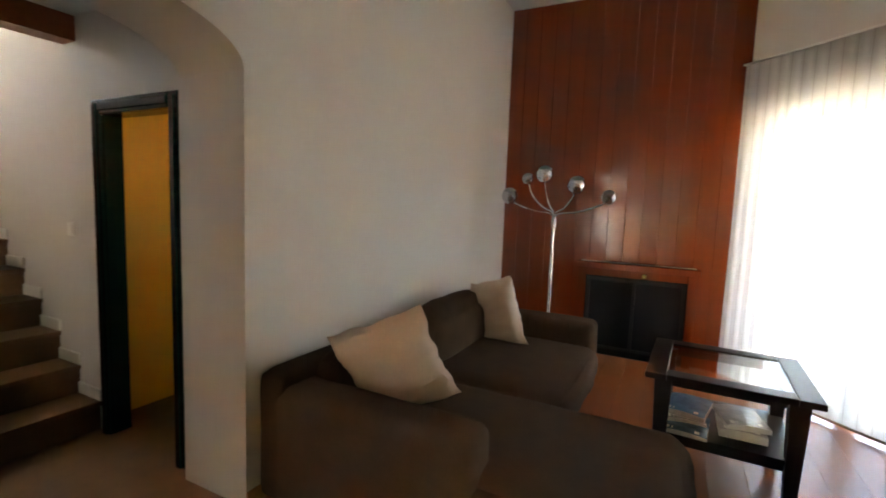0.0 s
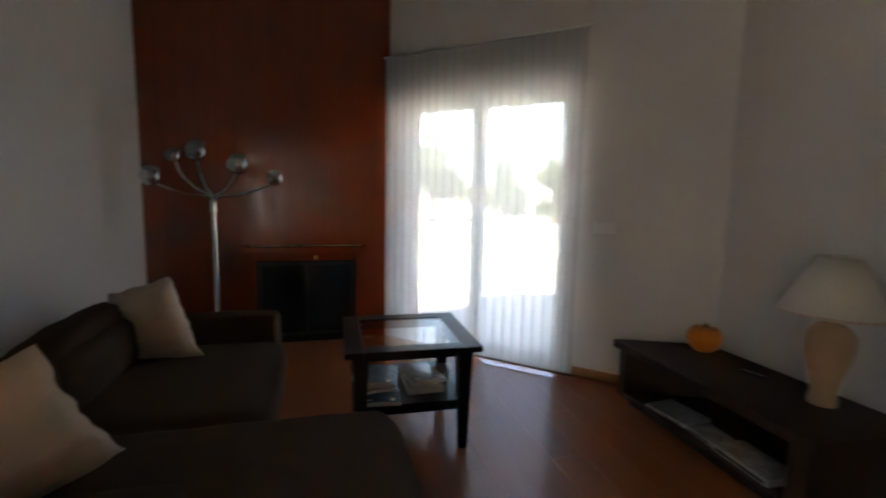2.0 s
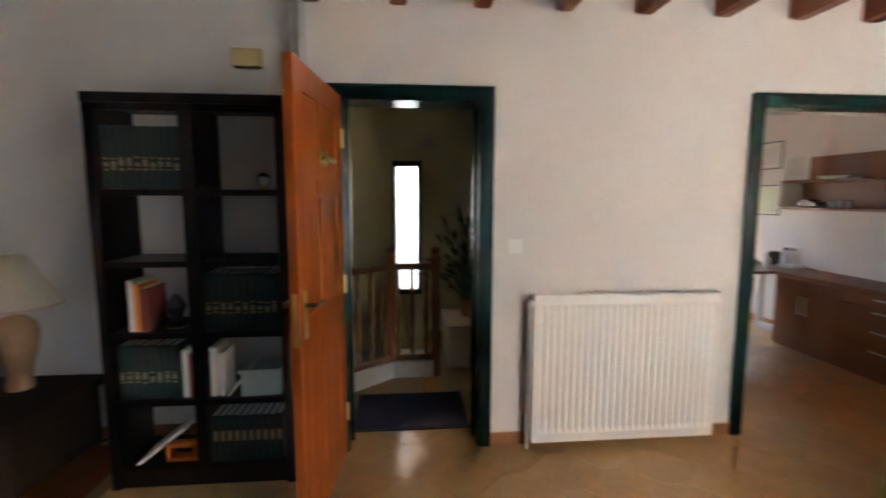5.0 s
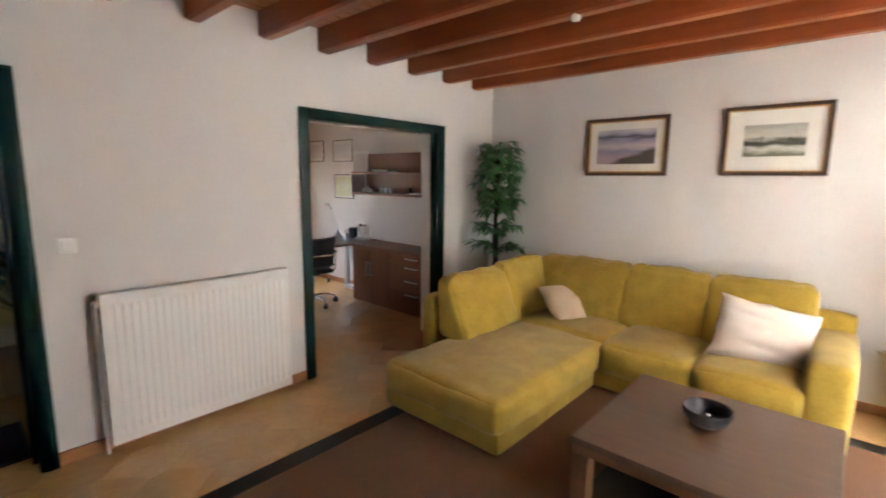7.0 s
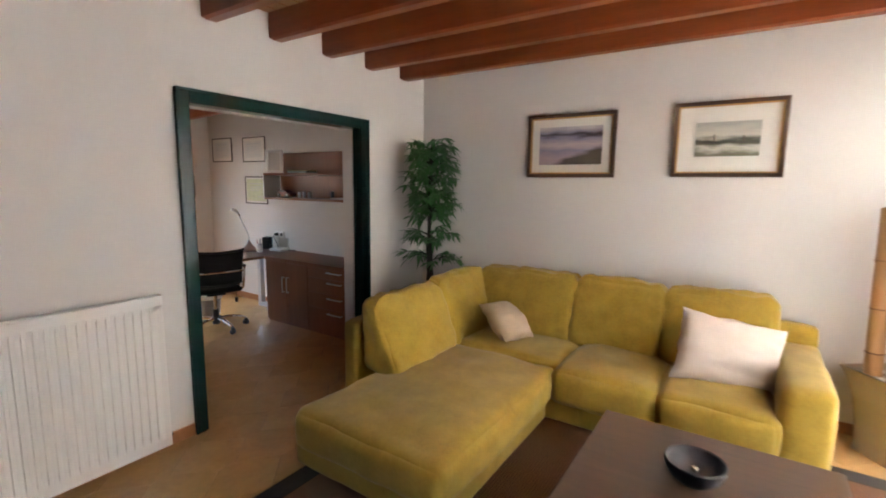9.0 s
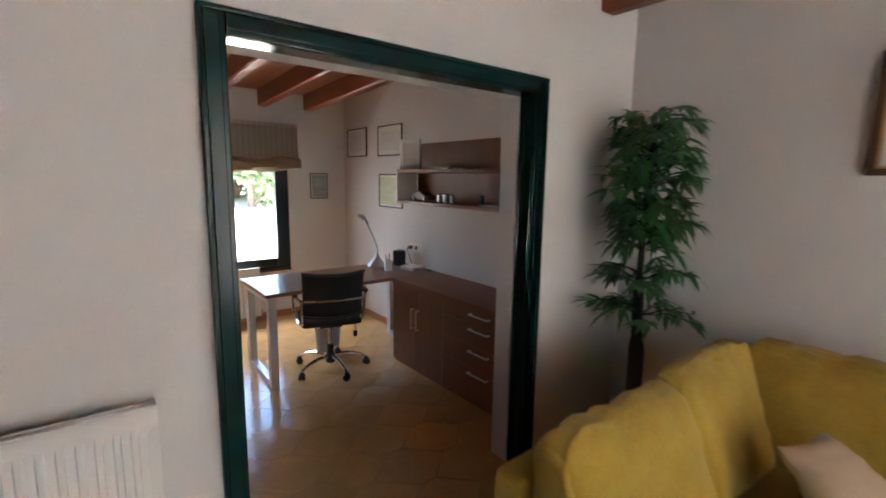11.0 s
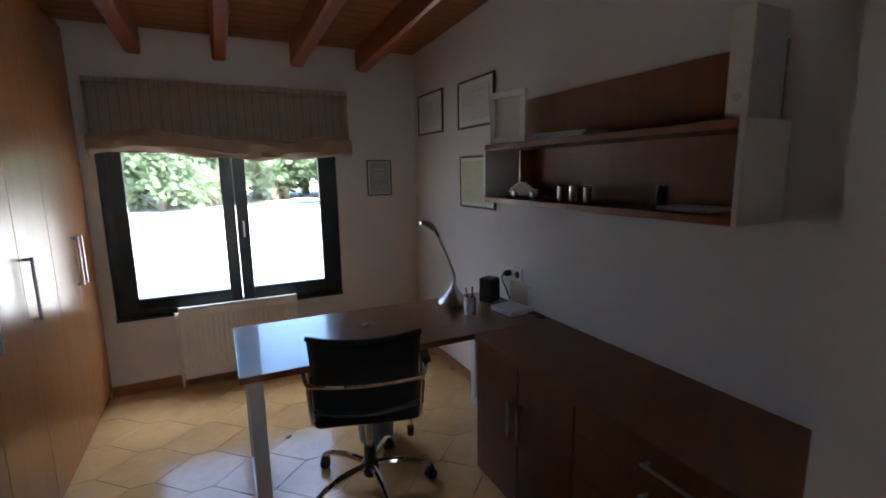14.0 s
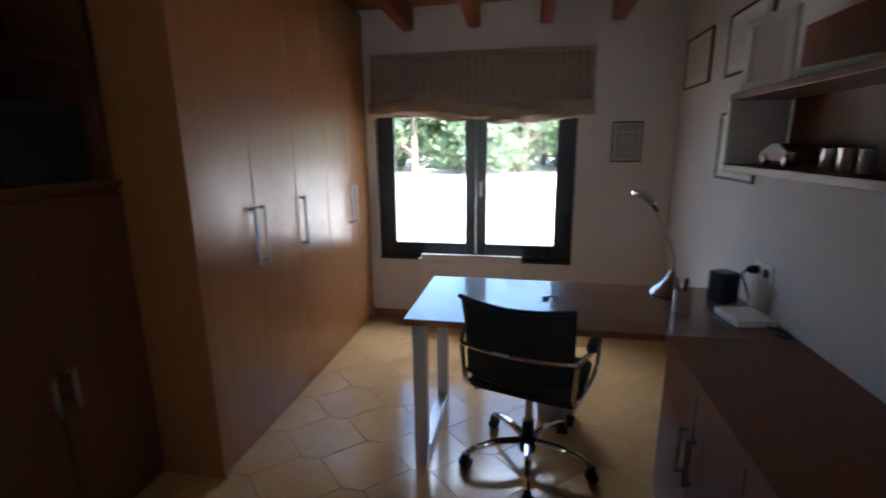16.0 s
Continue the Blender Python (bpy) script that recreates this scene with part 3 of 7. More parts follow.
def ceiling_beam(x, y0, y1, z, m=None):
    bm = bmesh.new()
    prof = [(-0.045, 0.18), (-0.045, 0.014), (-0.031, 0), (0.031, 0), (0.045, 0.014), (0.045, 0.18)]
    rings = []
    for y, cut in ((y0, 0.0), (y1 - 0.03, 0.0), (y1 - 0.008, 0.012), (y1 - 0.002, 0.03)):
        rings.append([bm.verts.new((x + a, y, z + max(b, cut))) for a, b in prof])
    for a, b in zip(rings, rings[1:]):
        for i in range(len(prof)):
            j = (i + 1) % len(prof)
            bm.faces.new((a[i], a[j], b[j], b[i]))
    bm.faces.new(rings[0])
    bm.faces.new(rings[-1])
    if m:
        bmesh.ops.transform(bm, matrix=m, verts=bm.verts)
    return bm


for k in range(11):
    tagged(link("ceiling_beam", ceiling_beam(3.60 - 0.459 * k, BY, WY, 2.505), BEAM), "red-brown stained wooden beam under the boarded living room ceiling", "beam", "living room beams")
for x in (1.28, 1.79, 2.30, 2.83, 3.33):
    tagged(link("ceiling_beam", ceiling_beam(x, 0.2, OY, 2.325, SLOPE), BEAM), "red-brown stained wooden beam under the office ceiling", "beam", "office beams")

# floors
floor = structure("floor", boxes((-2.06, RX, BY, 0, -0.12, -0.006), (OL, OX, 0.0, OY, -0.12, -0.006), (-1.02, OL, 0.0, 0.2, -0.12, -0.006), (-2.06, -1.02, 0, RY, -0.12, -0.006)), GROUT)
floor_wood = structure("floor_fireside", prism([(-2.06, BY), (-2.06, RY), (PX + RY + 1.72, RY), (PX, -1.72), (PX, BY)], -0.12, -0.006), WENGE)
structure("floor_arch", box(AX0, AX1, BY - 0.44, BY, -0.12, -0.003), TILE)
structure("floor_threshold", box(-2.10, -2.03, BY, RY, -0.01, 0.004, bevel=0.002), SKIRT)
structure("trim_window_south", box(SX0, SX1, BY + 0.0, BY + 0.05, -0.005, 0.012, bevel=0.003), BEIGE)
structure("window_floor_south", box(SX0, SX1, BY - 0.2, BY, -0.12, 0.0), CONCRETE)

# skirting
SK = 0.075
bm = boxes((0.0, 1.54, -0.012, -0.0005, 0, SK), (3.11, RX, -0.012, -0.0005, 0, SK), (RX - 0.012, RX - 0.0005, BY, -0.012, 0, SK), (-2.05, -1.07, RY - 0.012, RY - 0.0005, 0, SK),
           (-3.48, -2.05, RY - 0.012, RY - 0.0005, 0, SK), (PX, AX0, BY + 0.0005, BY + 0.012, 0, SK), (AX1, SX0, BY + 0.0005, BY + 0.012, 0, SK))
add_box(bm, 1.79, SL, -0.012, -0.0005, 0, SK, m=SLANT)
structure("baseboard", bm, SKIRT)
structure("baseboard_office", boxes((OX - 0.012, OX - 0.0005, 1.74, OY, 0, SK), (1.42, OX - 0.012, OY - 0.012, OY - 0.0005, 0, SK)), SKIRT)
structure("baseboard_stair", boxes((HX + 0.0005, HX + 0.012, -4.37, BY - 0.44, 0, SK)), SKIRT)


# ---- doors and windows ----
def casing(name, x0, x1, top, y, depth, side=1):
    """A moulded door casing round an opening in a wall along x, with its jamb lining."""
    root = tagged(thing(name, 0, 0, 0), "dark green glossy painted moulded door frame", "door frame")
    root["kind"] = "structure"
    w = 0.082
    for a, b in ((x0, x0 + w), (x1 - w, x1)):
        bm = box(a, b, y - 0.022, y, 0, top, bevel=0.008)
        add_box(bm, a + 0.018, b - 0.018, y - 0.030, y - 0.020, 0, top - 0.02, bevel=0.005)
        add_box(bm, (a if a == x0 else b - 0.018), (a + 0.018 if a == x0 else b), y - 0.034, y - 0.02, 0, top, bevel=0.005)
        part("casing_side", bm, GREEN, root)
    bm = box(x0 + w, x1 - w, y - 0.022, y, top - w, top, bevel=0.008)
    add_box(bm, x0 + w, x1 - w, y - 0.030, y - 0.020, top - w + 0.018, top - 0.02, bevel=0.005)
    add_box(bm, x0 + 0.01, x1 - 0.01, y - 0.034, y - 0.02, top - 0.018, top, bevel=0.005)
    part("casing_head", bm, GREEN, root)
    part("jamb", box(x0 + w - 0.02, x0 + w, y, y + depth, 0, top - w), GREEN, root)
    part("jamb", box(x1 - w, x1 - w + 0.02, y, y + depth, 0, top - w), GREEN, root)
    part("head_lining", box(x0 + w, x1 - w, y, y + depth, top - w, top - w + 0.02), GREEN, root)
    for a in (x0 + w, x1 - w - 0.015):
        part("door_stop", box(a, a + 0.015, y + depth * 0.55, y + depth * 0.75, 0, top - w, bevel=0.003), GREEN, root)
    return root


casing("door_frame_1", -0.915, 0.0, 2.10, 0.0, 0.2)
casing("door_frame_2", 1.53, 3.115, 2.10, 0.0, 0.085)
structure("reveal_office", boxes((1.545, 1.609, 0.087, 0.2, 0, 2.02), (3.022, 3.105, 0.087, 0.2, 0, 2.02), (1.609, 3.022, 0.087, 0.2, 2.0185, 2.095)), PLASTER)


def panel_door():
    """Open panelled leaf; local x along its width from the hinge, y through its thickness."""
    root = tagged(thing("door_leaf", -0.865, -0.035, 0.008, -96), "open orange-red varnished panelled wooden door with brass fittings", "door")
    W, H, T = 0.745, 2.025, 0.042
    part("core", box(0, W, -T / 2 + 0.008, T / 2 - 0.008, 0, H), DOORWOOD, root)
    for a, b in ((0, 0.11), (W - 0.11, W)):
        part("stile", box(a, b, -T / 2, T / 2, 0, H, bevel=0.003), DOORWOOD, root)
    part("stile", box(W / 2 - 0.05, W / 2 + 0.05, -T / 2, T / 2, 0.2, H - 0.12, bevel=0.003), DOORWOOD, root)
    for a, b in ((0, 0.2), (0.82, 0.98), (1.48, 1.58), (H - 0.12, H)):
        part("rail", box(0.11, W - 0.11, -T / 2 + 0.0005, T / 2 - 0.0005, a, b, bevel=0.003), DOORWOOD, root)
    for x0, x1 in ((0.11, W / 2 - 0.05), (W / 2 + 0.05, W - 0.11)):
        for a, b in ((0.2, 0.82), (0.98, 1.48), (1.58, H - 0.12)):
            for s in (-1, 1):
                y = s * (T / 2 - 0.006)
                part("raised_panel", box(x0 + 0.02, x1 - 0.02, min(y, y - s * 0.012), max(y, y - s * 0.012), a + 0.02, b - 0.02, bevel=0.006), DOORWOOD, root)
    part("lock_plate", box(W, W + 0.002, -0.011, 0.011, 0.88, 1.10, bevel=0.001), BRASS, root, "brass lock plate")
    for s in (-1, 1):
        bm = tube([(W - 0.06, s * T / 2, 1.04), (W - 0.06, s * (T / 2 + 0.045), 1.04), (W - 0.09, s * (T / 2 + 0.052), 1.04), (W - 0.17, s * (T / 2 + 0.05), 1.035)], 0.009)
        part("door_handle", bm, DARKBRASS, root, "dark bronze lever handle", True)
        part("handle_plate", box(W - 0.08, W - 0.04, min(s * T / 2, s * (T / 2 + 0.004)), max(s * T / 2, s * (T / 2 + 0.004)), 0.90, 1.10, bevel=0.0015), BRASS, root)
    part("knocker_base", lathe([(0.04, 0), (0.035, 0.012), (0.015, 0.022)], 16, pose(W / 2, T / 2 + 0.001, 1.66, -90, 0, 0)), BRASS, root, "small brass knocker", True)
    part("knocker_bar", tube([(W / 2 - 0.09, T / 2 + 0.03, 1.655), (W / 2 + 0.09, T / 2 + 0.03, 1.66)], 0.012), BRASS, root)
    # Small wooden shelf below the knocker.
    part("wood_ledge", box(W / 2 - 0.10, W / 2 + 0.10, T / 2, T / 2 + 0.008, 1.50, 1.56, bevel=0.003), DOORWOOD, root)
    for z in (0.25, 1.0, 1.8):
        part("hinge", tube([(-0.006, T / 2 + 0.004, z - 0.05), (-0.006, T / 2 + 0.004, z + 0.05)], 0.008), BRASS, root)
    return root


panel_door()


def stair_door_frame():
    root = tagged(thing("door_frame_3", HX, 0, 0), "dark green glossy painted door frame to a yellow room", "door frame")
    root["kind"] = "structure"
    y0, y1, top, w = -5.145, -4.372, 1.935, 0.08
    for a, b in ((y0, y0 + w), (y1 - w, y1)):
        bm = box(0, 0.022, a, b, 0, top, bevel=0.007)
        add_box(bm, 0.018, 0.032, a + 0.02, b - 0.02, 0, top - 0.02, bevel=0.005)
        part("casing_side", bm, GREEN, root)
    bm = box(0, 0.022, y0 + w, y1 - w, top - w, top, bevel=0.007)
    add_box(bm, 0.018, 0.032, y0 + w, y1 - w, top - w + 0.02, top - 0.02, bevel=0.005)
    part("casing_head", bm, GREEN, root)
    for a, b in ((y0 + w - 0.02, y0 + w), (y1 - w, y1 - w + 0.02)):
        part("jamb", box(-0.1, 0, a, b, 0, top - w), GREEN, root)
    part("head_lining", box(-0.1, 0, y0 + w, y1 - w, top - w, top - w + 0.02), GREEN, root)


stair_door_frame()


def glazed(root, x0, x1, z0, z1, y, mat, prof=0.07, depth=0.06, m=None, handle=0, panes=1):
    """A sash with its pane."""
    sash = part("window_frame", boxes((x0, x0 + prof, y, y + depth, z0, z1), (x1 - prof, x1, y, y + depth, z0, z1), (x0 + prof, x1 - prof, y, y + depth, z0, z0 + prof), (x0 + prof, x1 - prof, y, y + depth, z1 - prof, z1), bevel=0.006), mat, root)
    g = part("pane", box(x0 + prof - 0.01, x1 - prof + 0.01, y + depth * 0.4, y + depth * 0.4 + 0.006, z0 + prof - 0.01, z1 - prof + 0.01), GLASS, sash)
    g.visible_shadow = False
    if handle:
        hx = x0 + prof / 2 if handle < 0 else x1 - prof / 2
        zc = (z0 + z1) / 2
        part("window_handle", tube([(hx, y, zc), (hx, y - 0.04, zc), (hx, y - 0.045, zc - 0.11)], 0.008), SILVER, sash, smooth=True)
    return sash


root = thing("window_1", 0, 0, 0)
root.matrix_world = SLANT
tagged(root, "white framed double glazed terrace door behind a sheer curtain", "terrace door", kind="structure")
part("outer_frame", boxes((0.03, 0.07, 0.12, 0.20, 0, 2.29), (1.70, 1.74, 0.12, 0.20, 0, 2.29), (0.07, 1.70, 0.12, 0.20, 2.25, 2.29), (0.07, 1.70, 0.12, 0.20, 0.0, 0.03), bevel=0.005), UPVC, root)
glazed(root, 0.07, 0.885, 0.03, 2.25, 0.12, UPVC, 0.06)
glazed(root, 0.890, 1.70, 0.03, 2.25, 0.12, UPVC, 0.06, handle=-1)

root = thing("window_2", 0, 0, 0)
tagged(root, "black-green framed double casement office window", "window", kind="structure")
y = OY + 0.03
part("outer_frame", boxes((WX0, WX0 + 0.06, y, y + 0.07, WZ0, WZ1), (WX1 - 0.06, WX1, y, y + 0.07, WZ0, WZ1), (WX0 + 0.06, WX1 - 0.06, y, y + 0.07, WZ0, WZ0 + 0.06), (WX0 + 0.06, WX1 - 0.06, y, y + 0.07, WZ1 - 0.06, WZ1), bevel=0.005), DARKFRAME, root)
glazed(root, WX0 + 0.06, 2.318, WZ0 + 0.06, WZ1 - 0.06, y - 0.01, DARKFRAME, 0.085)
glazed(root, 2.322, WX1 - 0.06, WZ0 + 0.06, WZ1 - 0.06, y - 0.01, DARKFRAME, 0.085, handle=-1)
part("window_sill", box(WX0, WX1, OY - 0.004, OY + 0.029, WZ0 + 0.001, WZ0 + 0.02, bevel=0.002), DARKFRAME, root)

root = thing("window_3", 0, 0, 0)
tagged(root, "wide white framed glazed door behind a sheer curtain", "terrace door", kind="structure")
y = BY - 0.15
part("outer_frame", boxes((SX0, SX0 + 0.05, y, y + 0.08, 0, SZ), (SX1 - 0.05, SX1, y, y + 0.08, 0, SZ), (SX0 + 0.05, SX1 - 0.05, y, y + 0.08, SZ - 0.06, SZ), bevel=0.005), UPVC, root)
for k in range(4):
    a = SX0 + 0.05 + k * (SX1 - SX0 - 0.1) / 4
    glazed(root, a, a + (SX1 - SX0 - 0.11) / 4, 0.02, SZ - 0.06, y + 0.01, UPVC, 0.07)

root = thing("window_4", 0, 0, 0)
tagged(root, "tall narrow dark framed hall window", "window", kind="structure")
part("window_frame", boxes((-0.63, -0.585, 2.41, 2.47, 0.42, 1.88), (-0.355, -0.31, 2.41, 2.47, 0.42, 1.88), (-0.585, -0.355, 2.41, 2.47, 0.42, 0.48), (-0.585, -0.355, 2.41, 2.47, 1.82, 1.88), bevel=0.004), DARKFRAME, root)
part("net_curtain", box(-0.60, -0.34, 2.49, 2.492, 0.43, 1.87), SHEERDENSE, root, "white net curtain")
g = part("pane", box(-0.59, -0.35, 2.44, 2.446, 0.47, 1.83), GLASS, root)
g.visible_shadow = False


def sheer_curtain(length, z0, z1, waves, amp, seed=0):
    """Pleated voile along x with a weighted hem."""
    bm = bmesh.new()
    n = waves * 12
    rows = [z0, z0 + 0.02, z0 + 0.5, (z0 + z1) / 2, z1 - 0.3, z1]
    grid = []
    for z in rows:
        r = []
        f = 0.55 + 0.45 * (z1 - z) / (z1 - z0)
        for i in range(n + 1):
            x = length * i / n
            ph = 2 * math.pi * i / 12 + 0.6 * noise.noise(Vector((x * 2.1, seed, z * 0.3)))
            r.append(bm.verts.new((x + 0.5 * amp * math.sin(ph) * (0.6 + 0.4 * f), amp * f * (2 * abs(math.sin(ph / 2)) - 1) + 0.010 * noise.noise(Vector((x * 3, seed + 4, z))), z)))
        grid.append(r)
    for a, b in zip(grid, grid[1:]):
        for i in range(n):
            bm.faces.new((a[i], a[i + 1], b[i + 1], b[i]))
    return bm


root = thing("curtain", 0, 0, 0, label="sheer white pleated curtain over the terrace door", category="curtain")
root.matrix_world = SLANT @ Matrix.Translation((0.03, -0.10, 0))
part("voile", sheer_curtain(1.83, 0.035, 2.66, 21, 0.005), SHEER, root, smooth=True)
for k in range(21):
    x = 0.04 + k * 0.0857
    part("weave_pleat_line", boxes((x - 0.0028, x + 0.0028, -0.0135, -0.0125, 0.04, 1.3), (x - 0.0028, x + 0.0028, -0.0135, -0.0125, 1.3, 2.655)), VOILELINE, root)
part("track", box(-0.02, 1.86, -0.012, 0.012, 2.66, 2.675, bevel=0.004), UPVC, root, "white curtain track")
part("hem_chain", tube([(0, -0.004, 0.030), (1.83, -0.004, 0.030)], 0.009, 6), HEM, root)
root = thing("curtain", SX0 + 0.03, BY - 0.025, 0, label="sheer white pleated curtain over the wide window", category="curtain")
part("voile", sheer_curtain(SX1 - SX0 - 0.06, 0.03, 2.40, 32, 0.020, 7), SHEERDENSE, root, smooth=True)
# On this curtain the grey strips stand in for shade in the pleats.
for k in range(34):
    x = 0.05 + k * 0.0875
    part("weave_pleat_line", box(x - 0.0028, x + 0.0028, 0.0225, 0.0235, 0.04, 2.39), VOILELINE, root)
part("track", box(-0.02, SX1 - SX0 - 0.04, -0.02, 0.02, 2.40, 2.439, bevel=0.004), UPVC, root, "white curtain track")
part("hem_chain", tube([(0, -0.004, 0.026), (SX1 - SX0 - 0.06, -0.004, 0.026)], 0.004, 6), TAUPE, root)


def roman_blind():
    root = thing("roman_blind", 0, OY, 0, label="cream striped fabric roman blind half drawn, with loose folds", category="blind")
    x0, x1 = 1.49, 3.19
    prof = [(2.16, 0.03), (2.10, 0.035), (1.98, 0.035), (1.86, 0.04), (1.815, 0.046), (1.79, 0.05), (1.775, 0.055), (1.79, 0.075), (1.80, 0.10), (1.785, 0.122), (1.75, 0.135), (1.71, 0.135), (1.68, 0.12), (1.663, 0.09), (1.67, 0.06), (1.70, 0.045)]
    n = 60
    rows = []
    for k, (z, d) in enumerate(prof):
        r = []
        for i in range(n + 1):
            u = i / n
            x = x0 + (x1 - x0) * u
            low = max(0.0, (2.0 - z) / 0.33)
            sag = 0.022 * math.sin(math.pi * 2 * u + 0.6) * low + 0.045 * low * math.exp(-((u - 0.2) / 0.09) ** 2) * (1 if k < 9 else 0.3) + 0.040 * low * noise.noise(Vector((x * 4.2, k * 0.5, 2)))
            dd = d + low * 0.055 * noise.noise(Vector((x * 5.0, k * 0.8, 9)))
            r.append((x, -max(dd, 0.012), z + sag))
        rows.append(r)
    for name, first, last, mat in (("cloth", 0, 7, BLINDCLOTH), ("folded_roll", 6, len(rows), BLINDROLL)):
        bm = bmesh.new()
        sheet = [[bm.verts.new(co) for co in r] for r in rows[first:last]]
        for a, b in zip(sheet, sheet[1:]):
            for i in range(n):
                bm.faces.new((a[i], a[i + 1], b[i + 1], b[i]))
        cloth = part(name, bm, mat, root, smooth=True)
        mod = cloth.modifiers.new("thickness", "SOLIDIFY")
        mod.thickness = 0.003
    part("head_rail", box(x0, x1, -0.045, -0.001, 2.135, 2.17, bevel=0.004), BLINDCLOTH, root)
    part("pull_cord", tube([(x0 - 0.008, -0.04, 2.14), (x0 - 0.008, -0.04, 1.35)], 0.0025, 5), BRASS, root)


roman_blind()


def radiator(x0, x1, y, z0, z1, label, ribs, left_valve=True):
    root = thing("radiator", 0, 0, 0, label=label, category="radiator")
    D = 0.10
    n = ribs
    bm = bmesh.new()
    prof = []
    w = (x1 - x0 - 0.05) / n
    for i in range(n):
        a = x0 + 0.025 + i * w
        prof += [(a, 0.0), (a + w * 0.30, 0.0), (a + w * 0.42, 0.009), (a + w * 0.88, 0.009)]
    prof = [(x0, 0.0)] + prof + [(x1, 0.0)]
    rows = []
    for z, f in ((z0, 0.0), (z0 + 0.05, 0.0), (z0 + 0.08, 1.0), (z1 - 0.08, 1.0), (z1 - 0.05, 0.0), (z1, 0.0)):
        rows.append([bm.verts.new((x, y - D + d * f, z)) for x, d in prof])
    for a, b in zip(rows, rows[1:]):
        for i in range(len(prof) - 1):
            bm.faces.new((a[i], a[i + 1], b[i + 1], b[i]))
    part("front_panel", bm, RADIATOR, root)
    part("back_panel", box(x0 + 0.01, x1 - 0.01, y - 0.045, y - 0.03, z0 + 0.01, z1 - 0.01, bevel=0.004), RADIATOR, root)
    for a in (x0, x1 - 0.012):
        part("side_cover", box(a, a + 0.012, y - D + 0.002, y - 0.03, z0, z1, bevel=0.003), RADIATOR, root)
    for yy in (y - D, y - 0.075):
        part("top_rail", box(x0, x1, yy, yy + 0.012, z1 - 0.008, z1 + 0.006, bevel=0.003), RADIATOR, root)
    for k in range(int((x1 - x0) / 0.09)):
        a = x0 + 0.03 + k * 0.09
        part("top_grille_bar", box(a, a + 0.02, y - D + 0.012, y - 0.05, z1 - 0.008, z1 - 0.002), RADIATOR, root)
    vx = x0 - 0.03 if left_valve else x1 + 0.03
    part("valve", lathe([(0.012, 0), (0.022, 0.005), (0.022, 0.035), (0.014, 0.045)], 14, pose(vx, y - 0.06, z1 - 0.055, 0, 90, 0)), UPVC, root, "white radiator valve", True)
    part("pipe", tube([(vx + 0.012, y - 0.06, z1 - 0.055), (vx + 0.012, y - 0.06, 0.0)], 0.009), RADIATOR, root, smooth=True)
    for a in (x0 + 0.2, x1 - 0.2):
        part("wall_bracket", box(a, a + 0.03, y - 0.03, y, z0 + 0.1, z1 - 0.1), RADIATOR, root)
    part("drain_plug", tube([(x1, y - 0.06, z0 + 0.045), (x1 + 0.02, y - 0.06, z0 + 0.045)], 0.012), BLACK, root)
    return root


radiator(0.23, 1.35, -0.005, 0.055, 0.935, "white ribbed steel panel radiator on the living room wall", 26)
radiator(1.885, 2.70, OY - 0.005, 0.07, 0.60, "white steel panel radiator under the office window", 22)

# ---- fireside part of the living room ----
root = thing("wall_panelling", PX, 0, 0, label="tall varnished mahogany board panelling over the fireplace wall", category="panelling")
root["kind"] = "structure"
FY0, FY1, FZ0, FZ1 = -2.95, -2.055, 0.06, 0.79
y = BY
k = 0
while y < -1.5:
    w = 0.152
    z0 = 0.0
    if y + w > FY0 - 0.06 and y < FY1 + 0.06:
        z0 = 0.93
    part("board", box(-0.03, 0.0, y + 0.0008, y + w - 0.0008, z0, HIGH, bevel=0.0028, seg=1), PANEL, root)
    y += w
part("backing", boxes((-0.03, -0.012, BY, FY0 - 0.06, 0, HIGH), (-0.03, -0.012, FY1 + 0.06, -1.5, 0, HIGH), (-0.03, -0.012, FY0 - 0.06, FY1 + 0.06, 0.93, HIGH)), PANEL, root)

root = thing("fireplace", PX, 0, 0, label="wood-framed fireplace with a black sooted firebox", category="fireplace")
part("surround_side", box(-0.02, 0.04, FY0 - 0.075, FY0, 0, 0.86, bevel=0.006), PANEL, root)
part("surround_side", box(-0.02, 0.04, FY1, FY1 + 0.075, 0, 0.86, bevel=0.006), PANEL, root)
part("surround_head", box(-0.02, 0.04, FY0, FY1, FZ1, 0.86, bevel=0.006), PANEL, root)
part("mantel", box(-0.02, 0.085, FY0 - 0.10, FY1 + 0.10, 0.86, 0.925, bevel=0.012), PANEL, root, "moulded mahogany mantel shelf")
part("firebox", boxes((-0.22, -0.20, FY0, FY1, 0.0, FZ1), (-0.20, 0.0, FY0, FY0 + 0.03, 0.0, FZ1), (-0.20, 0.0, FY1 - 0.03, FY1, 0.0, FZ1), (-0.20, 0.0, FY0 + 0.03, FY1 - 0.03, 0.0, 0.06), (-0.20, 0.0, FY0 + 0.03, FY1 - 0.03, FZ1 - 0.02, FZ1)), SOOT, root, "sooted black firebox")
part("screen_frame", boxes((-0.012, 0.006, FY0 + 0.01, FY0 + 0.04, 0.06, FZ1 - 0.02), (-0.012, 0.006, FY1 - 0.04, FY1 - 0.01, 0.06, FZ1 - 0.02), (-0.012, 0.006, -2.52, -2.49, 0.06, FZ1 - 0.02), (-0.012, 0.006, FY0 + 0.04, FY1 - 0.04, FZ1 - 0.05, FZ1 - 0.02), (-0.012, 0.006, FY0 + 0.04, FY1 - 0.04, 0.06, 0.09), bevel=0.002), BLACK, root)
